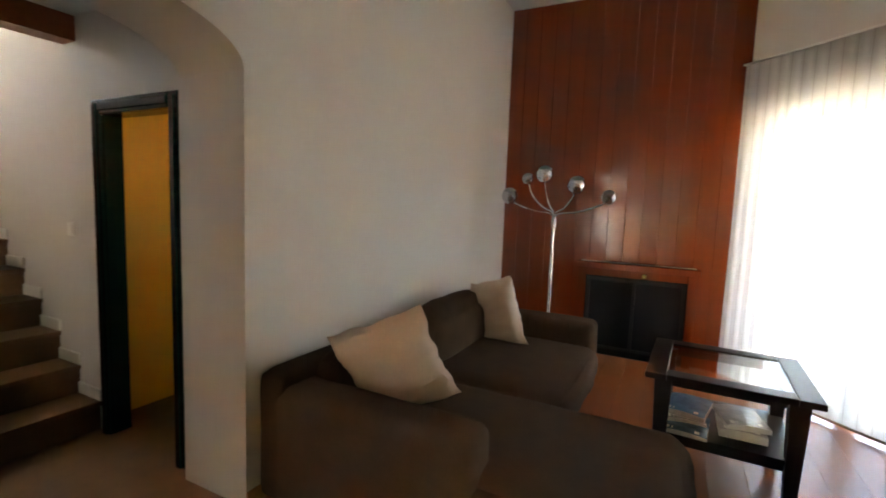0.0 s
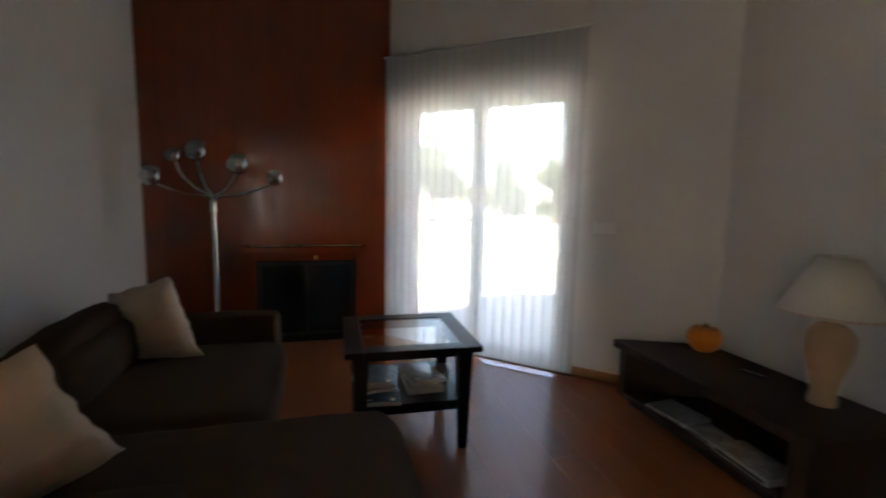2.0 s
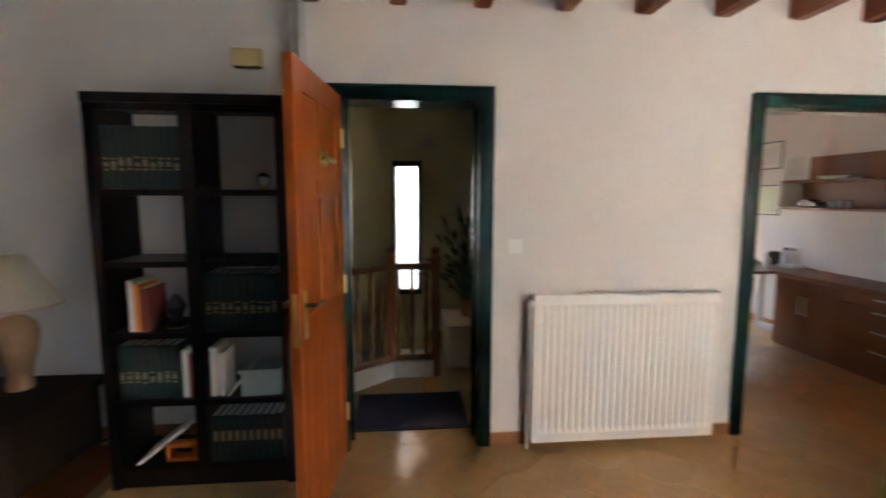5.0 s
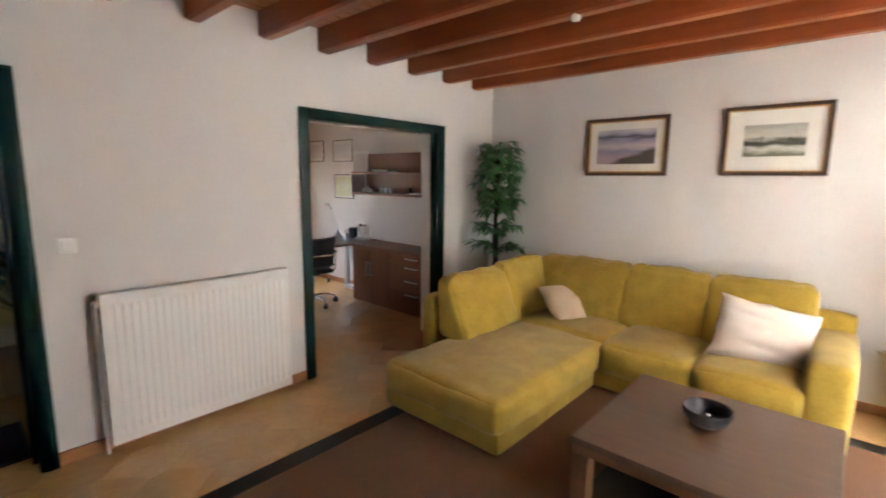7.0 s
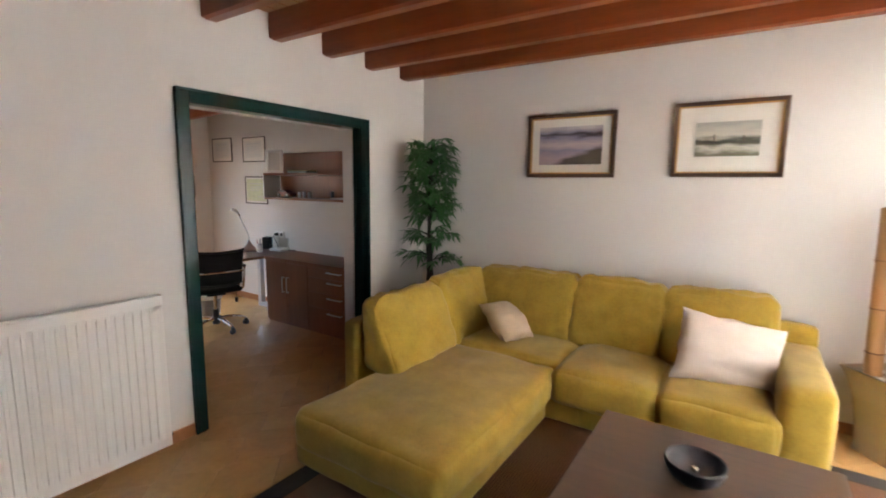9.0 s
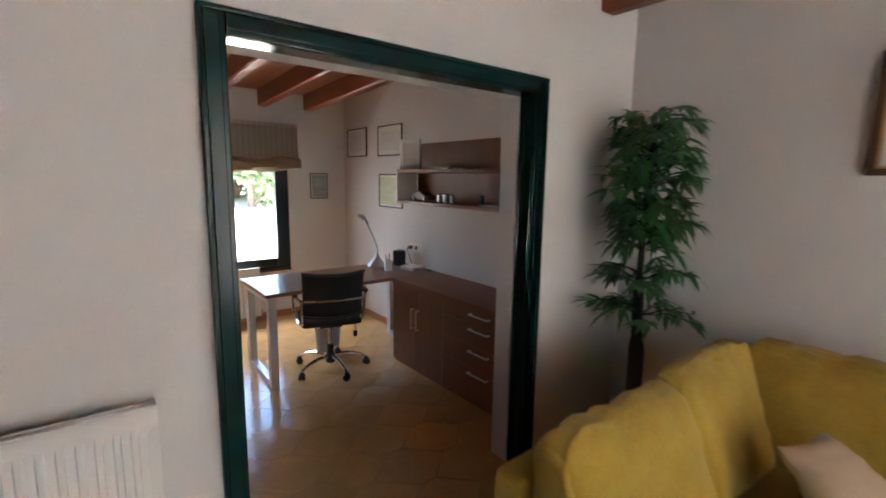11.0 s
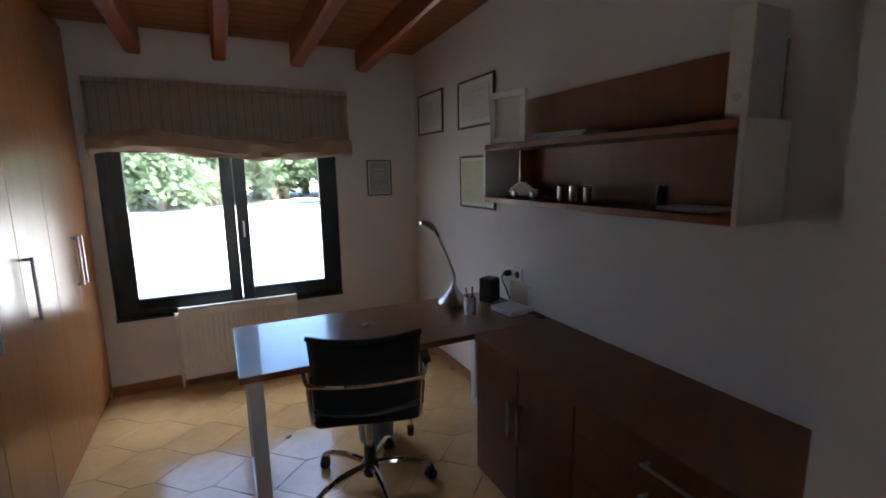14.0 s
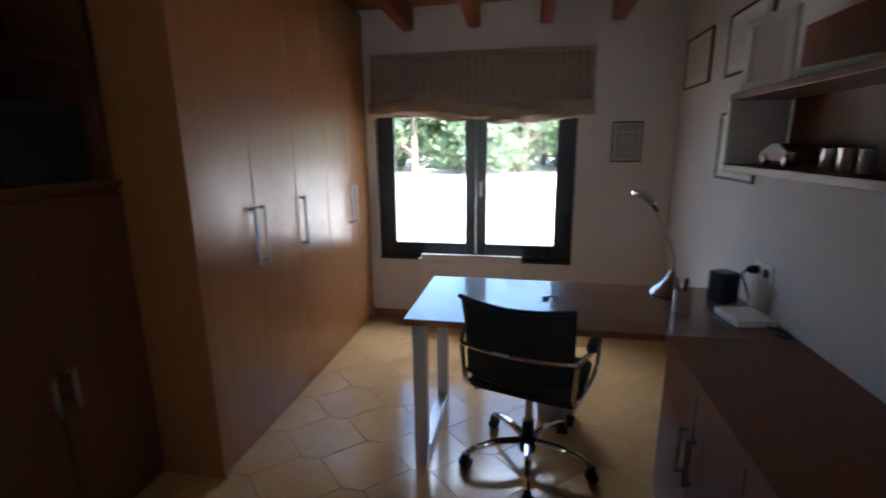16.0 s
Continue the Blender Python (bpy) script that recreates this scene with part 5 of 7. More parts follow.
# ---- sitting part of the living room ----
def yellow_sofa():
    root = thing("corner_sofa", 0, 0, 0, label="mustard velour corner sofa with chaise, loose back cushions", category="sofa")
    part("chaise_base", soft(1.66, 2.95, -1.76, -0.80, 0.03, 0.19, 0.002, 0.03, 0.003, 12, 1), MUSTARD, root, smooth=True)
    part("seat_base", soft(2.93, 3.62, -3.0, -0.80, 0.03, 0.20, 0.002, 0.03, 0.003, 12, 2), MUSTARD, root, smooth=True)
    part("chaise_cushion", soft(1.61, 3.02, -1.80, -0.84, 0.17, 0.375, 0.026, 0.055, 0.010, 24, 3), MUSTARD, root, smooth=True)
    part("corner_cushion", soft(3.0, 3.62, -1.80, -0.92, 0.18, 0.40, 0.02, 0.045, 0.008, 14, 4), MUSTARD, root, smooth=True)
    part("seat_cushion", soft(2.86, 3.62, -2.415, -1.80, 0.18, 0.41, 0.030, 0.055, 0.010, 18, 5), MUSTARD, root, smooth=True)
    part("seat_cushion", soft(2.86, 3.62, -2.99, -2.42, 0.18, 0.41, 0.030, 0.055, 0.010, 18, 6), MUSTARD, root, smooth=True)
    part("back_frame", soft(2.20, 3.88, -0.76, -0.62, 0.03, 0.69, 0.004, 0.04, 0.004, 12, 7), MUSTARD, root, smooth=True)
    part("back_frame", soft(3.76, 3.89, -3.20, -0.70, 0.03, 0.71, 0.004, 0.04, 0.004, 12, 8), MUSTARD, root, smooth=True)
    part("armrest", soft(2.92, 3.84, -3.215, -2.985, 0.03, 0.585, 0.012, 0.05, 0.004, 14, 9), MUSTARD, root, smooth=True)
    for i, (x0, x1) in enumerate(((2.24, 2.97), (2.97, 3.66))):
        bm = soft(x0, x1, -1.04, -0.765, 0.36, 0.825 + 0.03 * i, 0.024, 0.045, 0.018, 24, 10 + i)
        part("back_cushion", leaning(bm, 1, -0.745, 0.38, 0.84, 0.62, i), MUSTARD, root, smooth=True)
    for i, (y0, y1, top) in enumerate(((-1.70, -0.86, 0.865), (-2.33, -1.70, 0.865), (-2.97, -2.33, 0.865))):
        bm = soft(3.46, 3.78, y0, y1, 0.37, top, 0.026, 0.045, 0.016, 24, 14 + i)
        part("back_cushion", leaning(bm, 0, 3.80, 0.39, 0.87, 0.55, 4 + i), MUSTARD, root, smooth=True)
    for x, y in ((1.80, -0.9), (1.80, -1.68), (3.0, -3.1), (3.8, -3.1), (3.8, -0.72), (2.3, -0.72)):
        part("foot", box(x - 0.03, x + 0.03, y - 0.03, y + 0.03, 0.0, 0.04, bevel=0.004), WENGE, root)
    tagged(link("throw_pillow", pillow(0.36, 0.36, 0.17, pose(3.206, -1.32, 0.56, -51, 7, -10), 5), TAUPE, None, "", True), "small taupe cotton pillow in the corner of the mustard sofa", "pillow")
    tagged(link("throw_pillow", pillow(0.60, 0.44, 0.19, pose(3.30, -2.74, 0.585, -20, 11, -70), 6, 24, 0.014), PALECOTTON, None, "", True), "large pale beige pillow leaning by the sofa arm", "pillow")


yellow_sofa()


def big_table():
    root = thing("coffee_table", 0, 0, 0, label="square brown oak coffee table with thick top and open base", category="coffee table")
    x0, x1, y0, y1, H = 1.55, 2.50, -3.19, -2.24, 0.42
    part("top", box(x0, x1, y0, y1, H - 0.035, H, bevel=0.004), TABLETOP, root)
    part("edge_frame", boxes((x0 + 0.004, x1 - 0.004, y0 + 0.004, y0 + 0.04, H - 0.075, H - 0.036), (x0 + 0.004, x1 - 0.004, y1 - 0.04, y1 - 0.004, H - 0.075, H - 0.036), (x0 + 0.004, x0 + 0.04, y0 + 0.04, y1 - 0.04, H - 0.075, H - 0.036), (x1 - 0.04, x1 - 0.004, y0 + 0.04, y1 - 0.04, H - 0.075, H - 0.036), bevel=0.002), TABLESIDE, root)
    for a in (x0 + 0.005, x1 - 0.085):
        for b in (y0 + 0.005, y1 - 0.085):
            part("leg", box(a, a + 0.08, b, b + 0.08, 0, H - 0.076, bevel=0.003), TABLESIDE, root)
    part("lower_shelf", box(x0 + 0.03, x1 - 0.03, y0 + 0.03, y1 - 0.03, 0.07, 0.10, bevel=0.003), WENGE, root)
    part("back_panel", box(x1 - 0.04, x1 - 0.02, y0 + 0.085, y1 - 0.085, 0.10, H - 0.076), WENGE, root)
    o = thing("bowl", 2.09, -2.68, H, 0, "small black stone bowl on the coffee table", "bowl")
    part("bowl_body", lathe([(0.0, 0.0), (0.05, 0.0), (0.062, 0.006), (0.092, 0.032), (0.108, 0.066), (0.111, 0.088), (0.108, 0.092), (0.103, 0.088), (0.098, 0.062), (0.08, 0.034), (0.045, 0.016), (0.0, 0.014)], 32), BOWLMAT, o, smooth=True)
    part("ornament", lathe([(0.0, 0.016), (0.018, 0.02), (0.02, 0.035), (0.012, 0.048), (0.0, 0.05)], 12, pose(0.03, 0.0, 0.0)), CHROME, o, smooth=True)
    o = thing("cloth_bundle", 1.95, -2.70, 0.101, 20, "grey crumpled cloth on the table's lower shelf", "cloth")
    part("cloth", soft(-0.08, 0.08, -0.06, 0.06, 0, 0.06, 0.015, 0.028, 0.015, 12, 31), MAGGREY, o, smooth=True)


big_table()

root = thing("rug", 0, 0, 0, label="brown ribbed sisal rug with wide black-brown border", category="rug")
RX0, RX1, RY0, RY1, RB = 0.25, 3.40, -3.68, -0.84, 0.12
part("field", box(RX0 + RB, RX1 - RB, RY0 + RB, RY1 - RB, 0.0005, 0.010), SISAL, root)
for a in ((RX0, RX1, RY0, RY0 + RB), (RX0, RX1, RY1 - RB, RY1), (RX0, RX0 + RB, RY0 + RB, RY1 - RB), (RX1 - RB, RX1, RY0 + RB, RY1 - RB)):
    part("border", box(*a, 0.0005, 0.013, bevel=0.003), RUGBORDER, root)


def bamboo_pot():
    root = thing("planter", 3.715, -3.575, 0, 38, "flared champagne square planter filled with white pebbles", "planter")
    bm = bmesh.new()
    rows = []
    for z, r in ((0.0, 0.115), (0.06, 0.113), (0.2, 0.12), (0.34, 0.138), (0.45, 0.165), (0.51, 0.19), (0.512, 0.18), (0.46, 0.165)):
        rows.append([bm.verts.new((sx * r, sy * r, z)) for sx, sy in ((-1, -1), (1, -1), (1, 1), (-1, 1))])
    for a, b in zip(rows, rows[1:]):
        for i in range(4):
            j = (i + 1) % 4
            bm.faces.new((a[i], a[j], b[j], b[i]))
    bm.faces.new(rows[0][::-1])
    bm.faces.new(rows[-1])
    part("pot", bm, PLANTER, root)
    r = random.Random(9)
    for i in range(46):
        x, y = r.uniform(-0.15, 0.15), r.uniform(-0.15, 0.15)
        bm = bmesh.new()
        bmesh.ops.create_icosphere(bm, subdivisions=2, radius=1)
        sx, sy, sz = r.uniform(0.018, 0.034), r.uniform(0.015, 0.026), r.uniform(0.010, 0.017)
        for v in bm.verts:
            v.co = Vector((v.co.x * sx, v.co.y * sy, v.co.z * sz)) * (1 + 0.15 * noise.noise(v.co * 1.5 + Vector((i, 0, 0))))
        bmesh.ops.transform(bm, matrix=pose(x, y, 0.468 + r.uniform(0, 0.03), r.uniform(-20, 20), r.uniform(-20, 20), r.uniform(0, 180)), verts=bm.verts)
        part("pebble", bm, PEBBLE, root, smooth=True)
    M = root.matrix_world.inverted()
    for i, (bx, by, tx, ty, H, rad) in enumerate(((3.72, -3.46, 3.745, -3.44, 1.47, 0.045), (3.635, -3.555, 3.62, -3.545, 1.25, 0.044), (3.78, -3.60, 3.84, -3.66, 1.66, 0.042), (3.70, -3.66, 3.68, -3.765, 1.42, 0.043))):
        o = thing("bamboo_pole", 0, 0, 0, label="cut tan bamboo pole standing in the planter", category="bamboo pole", group="bamboo poles")
        a, b = Vector((bx, by, 0.46)), Vector((tx, ty, H))
        pts, rr = [], []
        nodes = [0.16, 0.42, 0.70, 0.9][: 3 + i % 2]
        for k in range(41):
            u = k / 40
            pts.append(a.lerp(b, u))
            bulge = max(math.exp(-((u - q) / 0.008) ** 2) for q in nodes)
            rr.append(rad * (1 + 0.10 * bulge - 0.03 * math.exp(-min((u - q) ** 2 for q in nodes) / 0.0009)))
        part("cane", tube(pts, rr, 14), BAMBOO, o, smooth=True)
        for q in nodes:
            part("node_ring", tube([a.lerp(b, q - 0.004), a.lerp(b, q), a.lerp(b, q + 0.004)], [rad * 1.03, rad * 1.12, rad * 1.03], 14), BAMBOONODE, o, smooth=True)
        part("cut_end", tube([b + (b - a).normalized() * 0.0005, b + (b - a).normalized() * 0.003], rad * 0.72, 14), STEM, o)


bamboo_pot()


def framed_picture(m, w, h, border, mat_w, label, art, frame_mat=GILT, edge=GILTEDGE, category="picture", depth=0.028):
    """A framed picture hung in the local xz plane, facing -y; origin at its lower left corner."""
    o = thing("framed_picture", 0, 0, 0, 0, label, category)
    o.matrix_world = m
    b = border
    for r in ((0, w, 0, b), (0, w, h - b, h), (0, b, b, h - b), (w - b, w, b, h - b)):
        part("frame_bar", box(r[0], r[1], -depth, -0.002, r[2], r[3], bevel=0.004), frame_mat, o)
    if edge:
        e = b * 0.35
        part("inner_edge", boxes((b, w - b, -depth * 0.85, -0.006, b, b + e), (b, w - b, -depth * 0.85, -0.006, h - b - e, h - b), (b, b + e, -depth * 0.85, -0.006, b + e, h - b - e), (w - b - e, w - b, -depth * 0.85, -0.006, b + e, h - b - e)), edge, o)
    part("mount", box(b, w - b, -0.010, -0.004, b, h - b), WHITEMATT, o)
    x0, x1, z0, z1 = b + mat_w, w - b - mat_w, b + mat_w, h - b - mat_w
    W, H = x1 - x0, z1 - z0
    for u0, u1, v0, v1, mat in art:
        part("print_area", box(x0 + u0 * W, x0 + u1 * W, -0.0125 - 0.0004 * len(o.children), -0.0101, z0 + v0 * H, z0 + v1 * H), mat, o)
    return o


EAST = lambda y, z, x=RX: Matrix.Translation((x, y, z)) @ pose(0, 0, 0, 0, 0, -90)
framed_picture(EAST(-1.13, 1.64), 0.73, 0.515, 0.03, 0.075, "violet seascape painting in a dark and gilt frame", [(0, 1, 0, 1, SEA_CANVAS)])
framed_picture(EAST(-2.26, 1.645), 0.67, 0.52, 0.028, 0.115, "pale landscape painting with wide mount in gilt frame", [(0, 1, 0, 1, FIELD_CANVAS), (0.29, 0.31, 0.42, 0.64, SHORE_PAINT), (0.74, 0.77, 0.42, 0.58, SHORE_PAINT)])

o = thing("ceiling_spot", 2.21, -1.82, 2.68, 0, "small white ceiling spot stem between the beams", "ceiling light")
part("stem", tube([(0, 0, 0.0), (0, 0, -0.10)], 0.012, 10), UPVC, o)
part("head", lathe([(0.0, -0.20), (0.022, -0.20), (0.026, -0.19), (0.026, -0.10), (0.012, -0.09), (0.0, -0.09)], 16), WHITE, o, smooth=True)


def bamboo_plant(x, y, top, first, label, n_tiers, seed, leaf_len=0.13, spread=0.26, per=34):
    root = thing("artificial_plant", x, y, 0, 0, label, "plant")
    r = random.Random(seed)
    part("pot", lathe([(0.0, 0), (0.10, 0), (0.13, 0.22), (0.135, 0.23), (0.12, 0.23), (0.11, 0.20), (0.0, 0.20)], 24), BLACK, root, smooth=True)
    part("trunk", tube(smooth_line([(0, 0, 0.19), (0.01, 0, 0.6), (-0.005, 0.01, 1.1), (0.0, 0, top - 0.2)], 6), [0.042] * 8 + [0.03] * 4 + [0.016] * 7, 10), STEM, root, smooth=True)
    verts, faces = [], []
    twigs = bmesh.new()

    def leaf(base, d, L, w):
        side = d.cross(Vector((0, 0, 1)))
        side = (side.normalized() + Vector((0, 0, r.uniform(-0.5, 0.5)))).normalized()
        nrm = d.cross(side) * 0.002
        droop = Vector((0, 0, -r.uniform(0.15, 0.6) * L))
        i0 = len(verts)
        for f, ww in ((0.0, 0.2), (0.28, 1.0), (0.62, 0.8)):
            c = base + d * L * f + droop * f * f
            verts.extend([c - side * w * ww, c + nrm, c + side * w * ww])
        verts.append(base + d * L + droop)
        for k in (0, 3):
            faces.extend([(i0 + k, i0 + k + 1, i0 + k + 4, i0 + k + 3), (i0 + k + 1, i0 + k + 2, i0 + k + 5, i0 + k + 4)])
        faces.extend([(i0 + 6, i0 + 7, i0 + 9), (i0 + 7, i0 + 8, i0 + 9)])

    H = top - first
    # lower open sprays, a gap, then a dense head
    sprays = [(first + 0.02, 0.36, 8), (first + 0.22, 0.33, 11)] + [(first + H * f, q, 13) for f, q in ((0.37, 0.25), (0.44, 0.29), (0.52, 0.27), (0.62, 0.29), (0.71, 0.29), (0.80, 0.27), (0.88, 0.26))]
    for z, reach, n in sprays:
        for s in range(n):
            a = 2 * math.pi * (s + r.uniform(-0.4, 0.4)) / n
            ln = reach * r.uniform(0.45, 0.85)
            p0 = Vector((0.015 * math.cos(a), 0.015 * math.sin(a), z + r.uniform(-0.06, 0.04)))
            p2 = p0 + Vector((ln * math.cos(a), ln * math.sin(a), r.uniform(0.0, 0.10)))
            p1 = (p0 + p2) / 2 + Vector((0, 0, 0.03))
            add_tube(twigs, [p0, p1, p2], [0.004, 0.003, 0.002], 5)
            for q in range(r.randint(13, 19)):
                u = r.uniform(0.3, 1.0)
                base = p0.lerp(p1, u * 2) if u < 0.5 else p1.lerp(p2, u * 2 - 1)
                la, tilt = a + r.uniform(-1.5, 1.5), r.uniform(-0.7, 0.5)
                d = Vector((math.cos(la) * math.cos(tilt), math.sin(la) * math.cos(tilt), math.sin(tilt)))
                leaf(base, d, leaf_len * r.uniform(0.5, 1.0), 0.0145 * r.uniform(0.7, 1.25))
    part("twig_frame", twigs, STEM, root)
    me = bpy.data.meshes.new("foliage")
    me.from_pydata(verts, [], faces)
    me.materials.append(LEAF)
    f = new("foliage", me)
    f.parent = root
    f["kind"] = "stuff"


bamboo_plant(3.60, -0.33, 2.0, 0.86, "tall artificial bamboo plant with dense green leaves", 9, 3, 0.13)

# ---- office ----
def bar_handle(parent, a, b, out, r=0.006, mat=SILVER, name="handle"):
    """A square-ended bar handle between two points, standing off along out."""
    a, b, out = Vector(a), Vector(b), Vector(out)
    bm = bmesh.new()
    add_tube(bm, [a, a + out], r, 8)
    add_tube(bm, [b, b + out], r, 8)
    d = (b - a).normalized() * r * 1.2
    add_tube(bm, [a + out - d, b + out + d], r, 8)
    return part(name, bm, mat, parent, "brushed metal bar handle", True)


CF, CT = 3.30, 0.705
root = thing("sideboard", 0, 0, 0, label="brown oak veneer office cupboard with two doors", category="cupboard")
part("body", box(CF + 0.02, OX - 0.004, 1.035, 1.735, 0.0, CT, bevel=0.002), CAB, root)
for y0, y1, hy in ((1.387, 1.735, 1.42), (1.037, 1.384, 1.348)):
    d = part("door", box(CF, CF + 0.019, y0 + 0.0015, y1 - 0.0015, 0.03, CT - 0.004, bevel=0.002), CAB, root)
    bar_handle(d, (CF, hy, 0.38), (CF, hy, 0.54), (-0.028, 0, 0))
root = thing("drawer_unit", 0, 0, 0, label="brown oak veneer office drawer unit with four drawers", category="drawer unit")
part("body", box(CF + 0.02, OX - 0.004, 0.203, 1.033, 0.0, CT, bevel=0.002), CAB, root)
for z0, z1, hz in ((0.60, CT - 0.004, 0.671), (0.445, 0.597, 0.565), (0.285, 0.442, 0.405), (0.03, 0.282, 0.245)):
    d = part("drawer_front", box(CF, CF + 0.019, 0.206, 1.031, z0, z1, bevel=0.002), CAB, root)
    bar_handle(d, (CF, 0.53, hz), (CF, 0.71, hz), (-0.028, 0, 0))
root = thing("worktop", 0, 0, 0, label="brown oak worktop running along the office wall", category="worktop")
part("slab", box(CF - 0.009, OX - 0.004, 0.203, 1.737, CT + 0.001, 0.745, bevel=0.002), CAB, root)
part("edge_strip", box(CF - 0.012, CF - 0.009, 0.203, 1.737, CT + 0.001, 0.7445, bevel=0.001), CAB, root)

root = thing("desk", 0, 0, 0, label="brown desk joined to the worktop, on grey square-tube frames", category="desk")
part("tabletop", box(2.22, OX - 0.004, 1.740, 2.42, 0.715, 0.745, bevel=0.003), DESKTOP, root, "polished brown top")
for x in (2.25, 3.63):
    part("leg", box(x, x + 0.06, 1.775, 1.835, 0, 0.714, bevel=0.004), GREYPAINT, root, "silver-grey square tube leg")
    part("leg", box(x, x + 0.06, 2.325, 2.385, 0, 0.714, bevel=0.004), GREYPAINT, root, "silver-grey square tube leg")
    part("foot_bar", box(x, x + 0.06, 1.835, 2.325, 0.0, 0.05, bevel=0.004), GREYPAINT, root)
    part("top_bar", box(x, x + 0.06, 1.835, 2.325, 0.665, 0.714, bevel=0.004), GREYPAINT, root)
part("cross_bar", box(2.31, 3.63, 2.335, 2.375, 0.66, 0.71, bevel=0.003), GREYPAINT, root)


def office_chair():
    root = thing("office_chair", 2.775, 1.885, 0, -16, "black mesh office chair with chrome arms and star base", "chair")
    part("hub", lathe([(0.0, 0.055), (0.035, 0.06), (0.042, 0.085), (0.042, 0.13), (0.03, 0.14), (0.028, 0.22), (0.0, 0.22)], 16), BLACK, root, smooth=True)
    part("gas_lift", tube([(0, 0, 0.13), (0, 0, 0.38)], 0.019, 12), CHROME, root, smooth=True)
    for k in range(5):
        a = math.radians(286 + 72 * k)
        d = Vector((math.cos(a), math.sin(a), 0))
        arm = part("star_arm", tube(smooth_line([d * 0.03 + Vector((0, 0, 0.115)), d * 0.14 + Vector((0, 0, 0.118)), d * 0.24 + Vector((0, 0, 0.10)), d * 0.295 + Vector((0, 0, 0.075))], 5), [0.017] * 8 + [0.014] * 8, 8), CHROME, root, "polished chrome base arm", True)
        m = pose(d.x * 0.30, d.y * 0.30, 0.027, 90, 0, math.degrees(a) + 40)
        bm = lathe([(0.0, -0.026), (0.022, -0.026), (0.027, -0.020), (0.027, -0.006), (0.02, -0.004), (0.02, 0.004), (0.027, 0.006), (0.027, 0.020), (0.022, 0.026), (0.0, 0.026)], 18, m)
        part("caster", bm, BLACK, arm, "black twin caster", True)
        part("caster_hood", box(d.x * 0.30 - 0.018, d.x * 0.30 + 0.018, d.y * 0.30 - 0.018, d.y * 0.30 + 0.018, 0.045, 0.072, bevel=0.008), BLACK, arm)
    part("mechanism", box(-0.09, 0.09, -0.08, 0.10, 0.375, 0.415, bevel=0.012), BLACK, root)
    part("tilt_lever", tube(smooth_line([(0.08, -0.03, 0.39), (0.18, -0.05, 0.40), (0.20, -0.055, 0.36), (0.20, -0.055, 0.33)], 4), 0.006, 6), CHROME, root, smooth=True)
    part("tilt_knob", lathe([(0.0, 0), (0.016, 0.005), (0.018, 0.05), (0.0, 0.06)], 12, pose(0.20, -0.055, 0.275)), BLACK, root, smooth=True)
    part("seat", soft(-0.235, 0.235, -0.17, 0.26, 0.415, 0.465, 0.008, 0.025, 0.002, 14, 3), MESHCLOTH, root, smooth=True)
    # backrest: a curved mesh sheet in a bar frame
    bm = bmesh.new()
    n = 16
    rows = []
    for j, z in enumerate([0.51 + 0.35 * t / 8 for t in range(9)]):
        r = []
        for i in range(n + 1):
            u = 2 * i / n - 1
            x = u * (0.225 + 0.012 * (j / 8))
            y = -0.20 - 0.035 * (1 - u * u) - 0.05 * ((z - 0.55) / 0.3) ** 2 * (1 if z > 0.55 else 0.4)
            r.append(bm.verts.new((x, y, z + 0.018 * u * u)))
        rows.append(r)
    for a, b in zip(rows, rows[1:]):
        for i in range(n):
            bm.faces.new((a[i], a[i + 1], b[i + 1], b[i]))
    b = part("backrest", bm, MESHCLOTH, root, "black mesh backrest", True)
    mod = b.modifiers.new("thickness", "SOLIDIFY")
    mod.thickness = 0.012
    for j in (8, 0):
        z = 0.51 + 0.35 * j / 8
        pts = [((2 * i / n - 1) * (0.225 + 0.012 * j / 8), -0.207 - 0.035 * (1 - (2 * i / n - 1) ** 2) - 0.05 * ((z - 0.55) / 0.3) ** 2 * (1 if z > 0.55 else 0.4), z + 0.018 * (2 * i / n - 1) ** 2) for i in range(n + 1)]
        part("back_rail", tube(pts, 0.011, 8), BLACK, b, smooth=True)
    pts = [((2 * i / n - 1) * 0.245, -0.225 - 0.04 * (1 - (2 * i / n - 1) ** 2), 0.655) for i in range(n + 1)]
    part("chrome_band", tube(pts, 0.011, 8), CHROME, root, "chrome bar across the backrest", True)
    for s in (-1, 1):
        arm = smooth_line([(s * 0.245, -0.225, 0.655), (s * 0.275, -0.12, 0.665), (s * 0.28, 0.05, 0.66), (s * 0.28, 0.12, 0.62), (s * 0.275, 0.11, 0.50), (s * 0.255, 0.02, 0.44), (s * 0.235, -0.14, 0.44), (s * 0.235, -0.21, 0.50), (s * 0.243, -0.225, 0.64)], 5)
        a = part("arm_loop", tube(arm, 0.011, 8), CHROME, root, "chrome arm loop", True)
        part("arm_pad", soft(s * 0.278 - 0.022, s * 0.278 + 0.022, -0.12, 0.09, 0.665, 0.69, 0.002, 0.01, 0.0, 8), BLACK, a, smooth=True)


office_chair()

o = thing("waste_bin", 2.93, 2.28, 0, 0, "grey translucent waste paper bin under the desk", "bin")
bm = lathe([(0.0, 0.0), (0.10, 0.0), (0.125, 0.28), (0.13, 0.285), (0.13, 0.295), (0.12, 0.29), (0.097, 0.012), (0.0, 0.012)], 24)
part("tub", bm, material("grey bin plastic", (0.20, 0.21, 0.24), 0.4, var=0.05), o, smooth=True)
part("liner", lathe([(0.118, 0.26), (0.126, 0.297), (0.134, 0.29), (0.132, 0.25)], 24), WHITEMATT, o, smooth=True)


